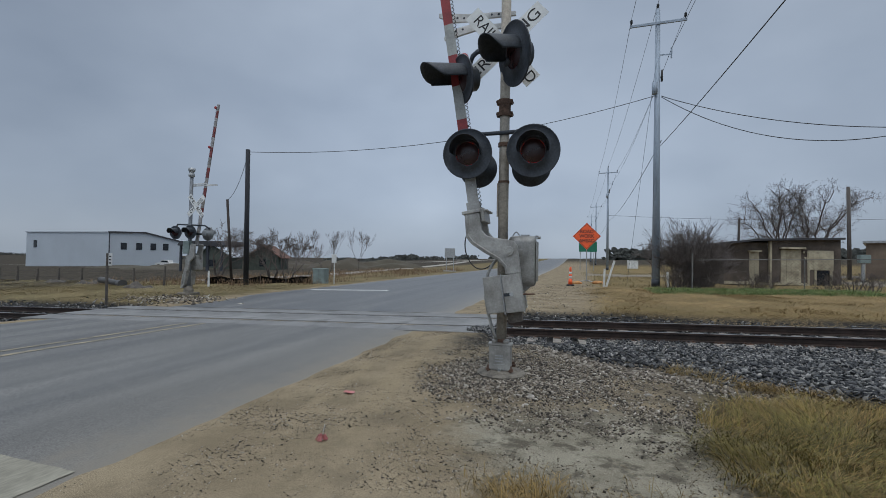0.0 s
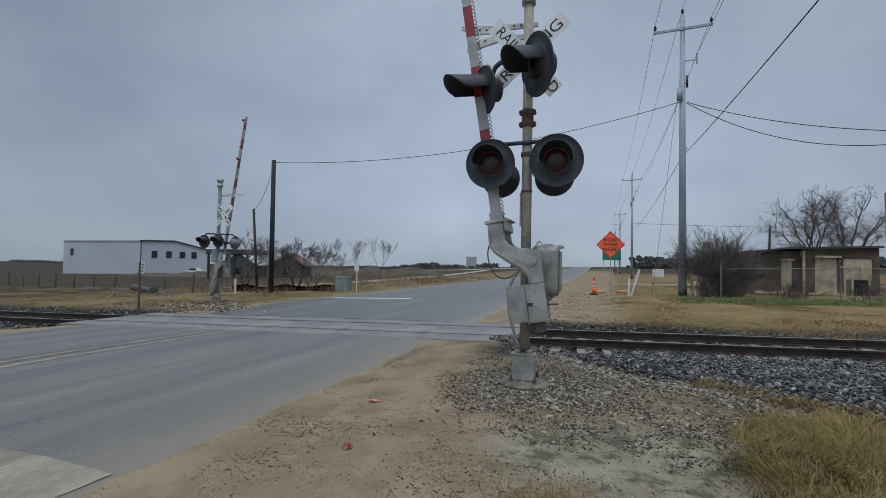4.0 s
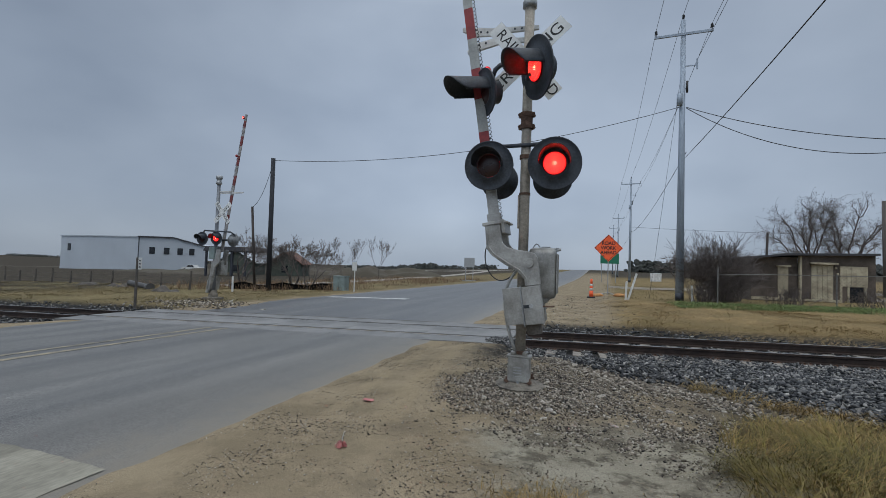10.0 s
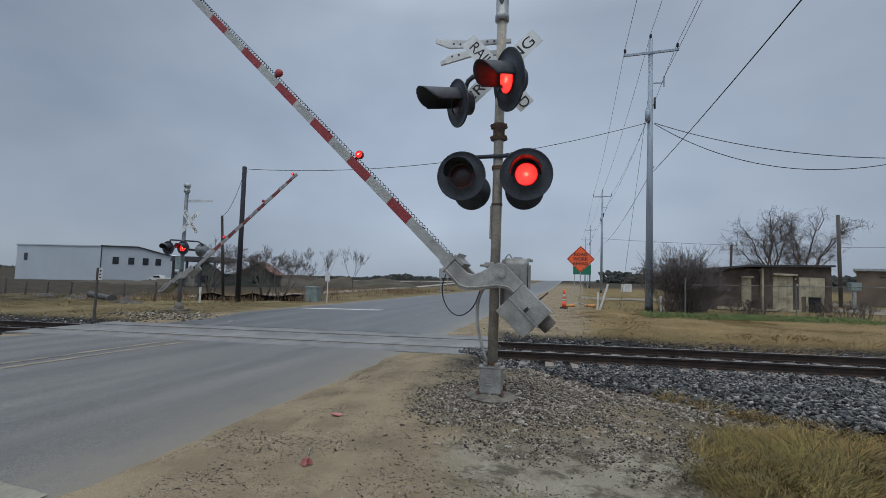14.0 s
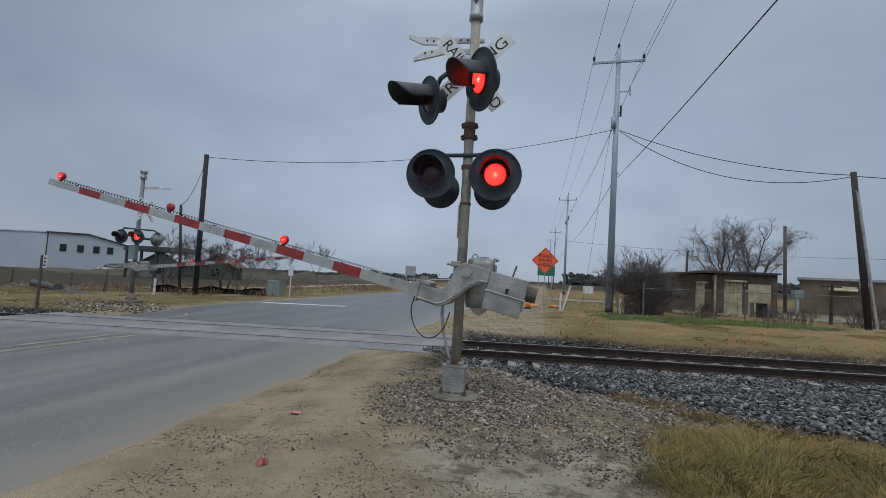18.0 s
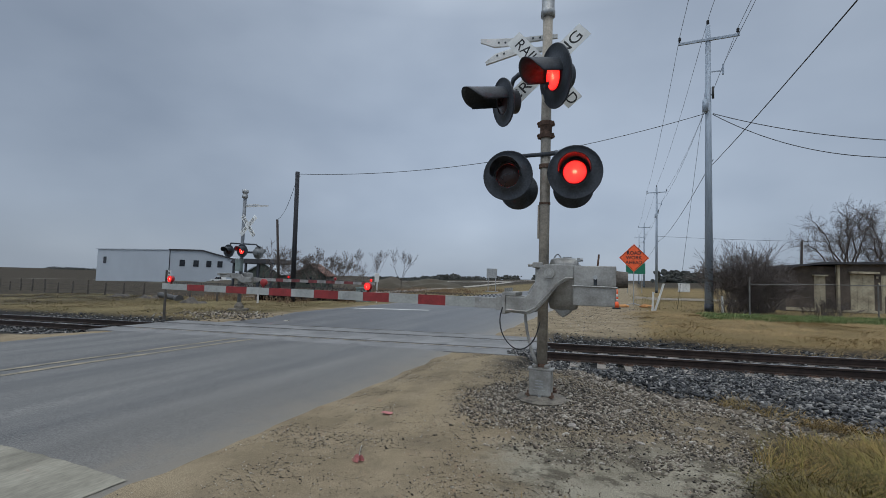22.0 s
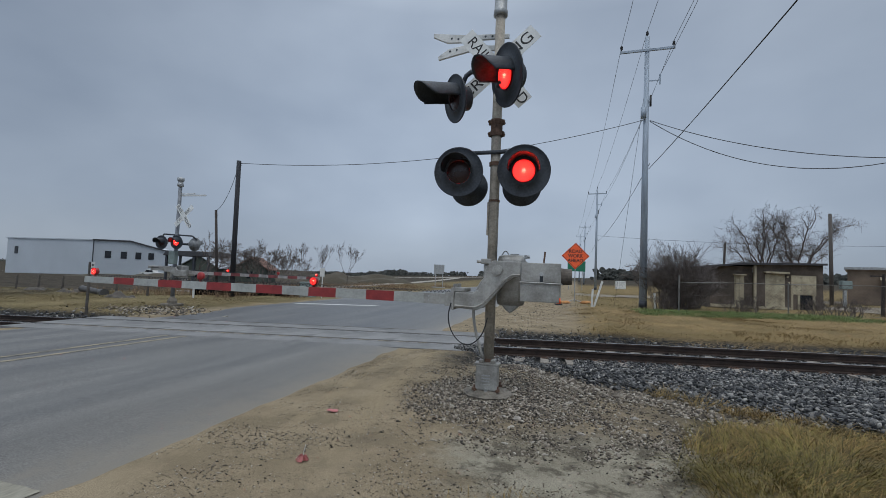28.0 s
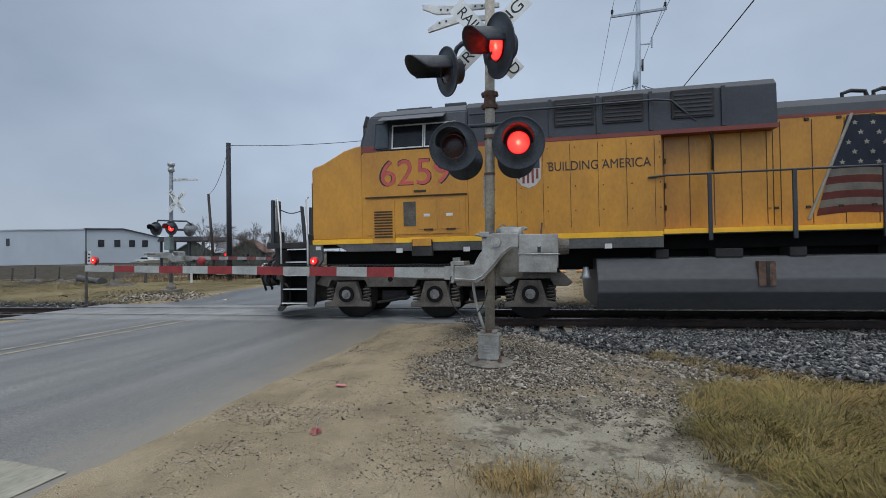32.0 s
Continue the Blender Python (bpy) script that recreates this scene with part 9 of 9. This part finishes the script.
def meadows():
    rg = np.random.default_rng(9)
    def field(n, x0, x1, y0, y1, keep, clumps=0.0, cs=0.1):
        out = []
        while len(out) < n:
            x, y = rg.uniform(x0, x1), rg.uniform(y0, y1)
            if rg.uniform() > keep(x, y):
                continue
            m = 1 + int(clumps * rg.uniform())
            for _ in range(m):
                out.append((x + rg.normal(0, cs), y + rg.normal(0, cs)))
        return out[:n]
    patch = lambda x, y, s=1.0: 0.5 + 0.5 * noise.noise(Vector((x * s, y * s, 4)))
    def edge(x, y):
        w = 0.45 * noise.noise(Vector((x * 2.1, y * 2.1, 6)))
        strip = smooth(0.16, 0.03, abs(y - float(np.interp(x, (1.1, 1.9, 2.7), (6.66, 6.1, 5.75))) + 0.3 * w)) * smooth(1.05, 1.3, x) * smooth(2.9, 2.6, x)
        body = smooth(-0.05, 0.22, x - grass_left(y) + w) * smooth(0.0, -0.25, y - bed_edge(x) + 0.2 + 0.6 * w)
        return max(strip, body)
    roots = field(75000, 0.9, 7.5, 1.5, 6.9, edge, 8, 0.045)
    kind = [patch(x, y, 0.9) + 0.16 * rg.normal() + 0.12 * smooth(5.0, 3.8, y) for x, y in roots]
    far_edge = [bed_edge(x) - y < 0.5 for x, y in roots]
    tan = [r for r, k, e in zip(roots, kind, far_edge) if k < 0.52 or e]
    oli = [r for r, k, e in zip(roots, kind, far_edge) if k >= 0.52 and not e]
    grass("grass_tuft", rg, tan, 0.14, 1.7, 0.0026, M_BLADE, "matted dry yellow grass beside the ballast", 0.9, 0.9)
    grass("grass_green", rg, oli, 0.17, 1.5, 0.0026, M_OLIVE, "matted olive green grass among the dry blades", 0.9, 0.9)
    grass("grass_stem", rg, roots[::70], 0.22, 1.2, 0.0024, M_STALK, "pale taller stalks among the grass", 0.7)
    grass("grass_behind", rg, field(8000, 1.2, 9.0, -7.0, 1.6, lambda x, y: smooth(1.1, 1.6, x), 6, 0.1), 0.12, 1.6, 0.004, M_BLADE, "matted dry grass beside the shoulder", 0.9, 0.9)
    # dry strip beyond the rails
    far = lambda x, y: smooth(2.0, 2.9, off_track(x, y) + 0.12 * min(x, 6)) * smooth(-0.4, 1.0, x + 1.1 * noise.noise(Vector((x * 0.6, y * 0.6, 1))) - 0.05 * (y - 12)) * (0.35 + 0.65 * patch(x, y, 0.5))
    grass("verge_grass", rg, field(64000, -0.5, 26, 13.0, 25.0, far, 6, 0.1), 0.085, 2.6, 0.0055, M_STRAW, "matted dry straw grass along the rails", 0.9, 0.35)
    grass("verge_grass_far", rg, field(12000, 1.0, 30, 26, 60, lambda x, y: 0.3 + 0.7 * patch(x, y, 0.3), 4, 0.2), 0.16, 1.2, 0.012, M_STRAWGREEN, "dry grass on the far verge", 0.8)
    grass("fence_grass", rg, field(16000, 3.6, 13.0, 22.2, 25.8, lambda x, y: 0.3 + 0.7 * smooth(0.35, 0.6, patch(x, y, 0.9)), 5, 0.1), 0.16, 1.0, 0.006, M_GREENBLADE, "fresh green grass along the fence", 0.8)
    # across the road
    left = lambda x, y: smooth(1.9, 3.0, off_track(x, y)) * (0.4 + 0.6 * patch(x, y, 0.5))
    grass("left_verge_grass", rg, field(36000, -46, -14.9, 12.6, 27.0, lambda x, y: left(x, y) * smooth(-14.6, -15.4, x + 0.04 * (y - 13)), 5, 0.2), 0.075, 2.4, 0.008, M_STRAWGREEN, "mixed dry and green grass across the road", 0.8, 0.3)
    grass("left_verge_weeds", rg, field(9000, -30, -14.8, 22, 70, lambda x, y: smooth(0.35, 0.75, patch(x, y, 0.35)) * smooth(-15.2, -15.9, x), 5, 0.2), 0.5, 0.6, 0.008, M_BROWNWEED, "tall brown weeds along the fence and verge", 0.5)
    # weeds in the gravel and the grass edge
    clump = []
    for _ in range(900):
        clump.append((rg.normal(-0.28, 0.16), rg.normal(2.95, 0.13)))
    for _ in range(700):
        clump.append((rg.normal(0.75, 0.3), rg.normal(2.9, 0.16)))
    grass("dead_weed", rg, clump, 0.10, 1.2, 0.0022, M_BLADE, "dead tan weed clump in the gravel", 0.8)


M_STALK = mat("pale_stalk", (0.24, 0.185, 0.075), 0.85, var=0.15, scale=2, fine=40, bump=0.0, island=0.4)
M_OLIVE = mat("olive_grass_blade", (0.162, 0.132, 0.033), 0.85, var=0.25, scale=2, fine=40, bump=0.0, island=0.65)
M_STRAW = mat("straw_grass_blade", (0.30, 0.212, 0.098), 0.9, var=0.14, scale=0.5, fine=30, bump=0.0, island=0.35)
M_STRAWGREEN = mat("straw_green_blade", (0.225, 0.178, 0.09), 0.9, var=0.25, scale=0.4, fine=30, bump=0.0, color2=(0.15, 0.13, 0.058), island=0.35)
meadows()


def small_litter():
    # painted survey mark and ribbon
    x, y = -2.37, 4.71
    bm = bmesh.new()
    ring = []
    for k in range(18):
        a = 2 * math.pi * k / 18
        r = 0.05 * (1 + 0.3 * noise.noise(Vector((math.cos(a), math.sin(a), 3))))
        ring.append(bm.verts.new((r * 1.35 * math.cos(a), r * math.sin(a), 0.006 + 0.004 * math.sin(3 * a))))
    bm.faces.new(ring)
    bmesh.ops.solidify(bm, geom=bm.faces[:], thickness=0.012)
    tagged(finish(bm, "survey_disc", M_PINK, m=pose(x, y, land(x, y) + 0.012)), "flat faded pink survey marker on the gravel", "survey marker", "pink survey markers")
    x, y = -1.97, 3.46
    rb = thing("survey_whisker", Matrix.Translation((x, y, land(x, y))), "bright pink survey ribbon tied to a short nail", "survey marker", "pink survey markers")
    rnd = random.Random(5)
    for k in range(9):
        a = rnd.uniform(0, 6.28)
        l = rnd.uniform(0.03, 0.065)
        bm = bmesh.new()
        d = Vector((math.cos(a), math.sin(a), 0))
        n = Vector((-d.y, d.x, 0)) * 0.011
        pts = [Vector((0, 0, 0.03)), d * l * 0.5 + Vector((0, 0, 0.05)), d * l + Vector((0, 0, 0.012))]
        rows = [[bm.verts.new(p - n), bm.verts.new(p + n)] for p in pts]
        for p, q in zip(rows, rows[1:]):
            bm.faces.new((p[0], p[1], q[1], q[0]))
        bmesh.ops.solidify(bm, geom=bm.faces[:], thickness=0.0015)
        part("ribbon_strip", bm, M_PINK, rb)
    bm = bmesh.new()
    sweep(bm, [(0, 0, 0), (0.005, 0, 0.07), (0.02, 0, 0.13)], 0.003, 5)
    part("wire_whisker", bm, M_WHITE, rb, "pale wire whisker")
    # pale flat rocks
    rg = random.Random(8)
    for k in range(9):
        x, y = rg.uniform(-0.6, 1.6), rg.uniform(4.6, 6.6)
        s = rg.uniform(0.03, 0.06)
        bm = bmesh.new()
        bmesh.ops.create_icosphere(bm, subdivisions=2, radius=1)
        for v in bm.verts:
            v.co *= 1 + 0.4 * noise.noise(v.co * 1.5 + Vector((k * 3.3, 0, 0)))
            v.co = Vector((v.co.x * s, v.co.y * s * 0.7, v.co.z * s * 0.4))
        tagged(finish(bm, "white_rock", M_PALEROCK, None, "", False, pose(x, y, land(x, y) + s * 0.1, 0, 0, rg.uniform(0, 360))), "pale flat limestone rock on the gravel", "rock", "pale rocks")


M_PALEROCK = mat("pale_limestone", (0.34, 0.31, 0.27), 0.9, var=0.2, scale=8, fine=40, bump=0.3)
small_litter()


# ---- what moves ----
GATE_ANGLE = ((0, 81), (10.2, 81), (10.5, 78.2), (11, 71.7), (11.5, 66.9), (12, 62.3), (12.5, 57.7), (13, 52.8), (13.5, 47.8), (14, 43.3), (14.5, 39.1), (15.5, 31.0), (16.5, 22.9), (17, 19.2), (17.5, 15.5), (18, 12.2), (18.5, 9.2), (19, 7.0), (19.5, 4.6), (20, 2.2), (20.5, 0.2), (21, 0), (32, 0))
FAR_GATE_ANGLE = ((0, 81), (10.2, 81), (10.5, 77.7), (11, 69.6), (11.5, 65.2), (12, 60.0), (12.5, 55.0), (13, 50.0), (13.5, 45.2), (14, 40.0), (14.5, 35.5), (15.5, 26.4), (16.5, 17.5), (17, 13.5), (17.5, 9.8), (18, 6.5), (18.5, 4.4), (19, 2.4), (19.5, 0.5), (20, 0), (32, 0))
# each time the right-hand lamps take over from the left-hand ones
SWITCH = [5.52] + [6.91 + 1.371 * k for k in range(11)] + [21.945 + 1.375 * k for k in range(8)]
RIGHT_LASTS = 0.78
START = 4.45


def flash_rows(phase, off, on):
    spans = []
    if phase == "T":
        spans = [(START, 33.0)]
    elif phase == "R":
        spans = [(s, s + RIGHT_LASTS) for s in SWITCH]
    else:
        begin = START
        for s in SWITCH:
            spans.append((begin, s))
            begin = s + RIGHT_LASTS
        spans.append((begin, 33.0))
    rows = [(0, off)]
    for a, b in spans:
        fa, fb = round(a * FPS) / FPS, round(b * FPS) / FPS
        if fa >= 32:
            continue
        rows += [(fa - 1 / FPS, off), (fa, on)]
        if fb < 32:
            rows += [(fb - 1 / FPS, on), (fb, off)]
    rows.append((32, rows[-1][1]))
    return rows


def motions():
    for led, off, on, phase in FLASHERS:
        walk(led, flash_rows(phase, off, on))
    for arm, piv, side in GATES:
        table = GATE_ANGLE if side == 1 else FAR_GATE_ANGLE
        walk(arm, [(t, piv @ pose(0, 0, 0, 0, a if side == 1 else -a, 0)) for t, a in table])
    rows = []
    for t, a in GATE_ANGLE:
        p = NEAR_PIVOT + Matrix.Rotation(radians(a), 3, "Y") @ Vector((-0.57, -0.08, -0.44))
        rows.append((t, Matrix.Translation(p + Vector((-0.02 * a / 81, 0.2 * a / 81, -0.2 * a / 81))) @ pose(0, 0, 0, 0, 8 * a / 81, 0)))
    walk(NEAR_CABLE, rows)
    # the engine comes in along the line at a steady pace
    speed, nose_end = 11.2, -5.52
    walk(LOCO, [(0, track_pose(nose_end + speed * 32)), (16, track_pose(nose_end + speed * 16)), (32, track_pose(nose_end))])
    # wheels turn: 0.535 m radius
    for w, u in WHEELS:
        rows = []
        for k in range(385):
            t = k / 12
            turn = -math.degrees(speed * t / 0.535)
            rows.append((t, pose(u, 0, RAIL_TOP + 0.535) @ Matrix.Rotation(radians(turn), 4, "Y")))
        walk(w, rows)


motions()
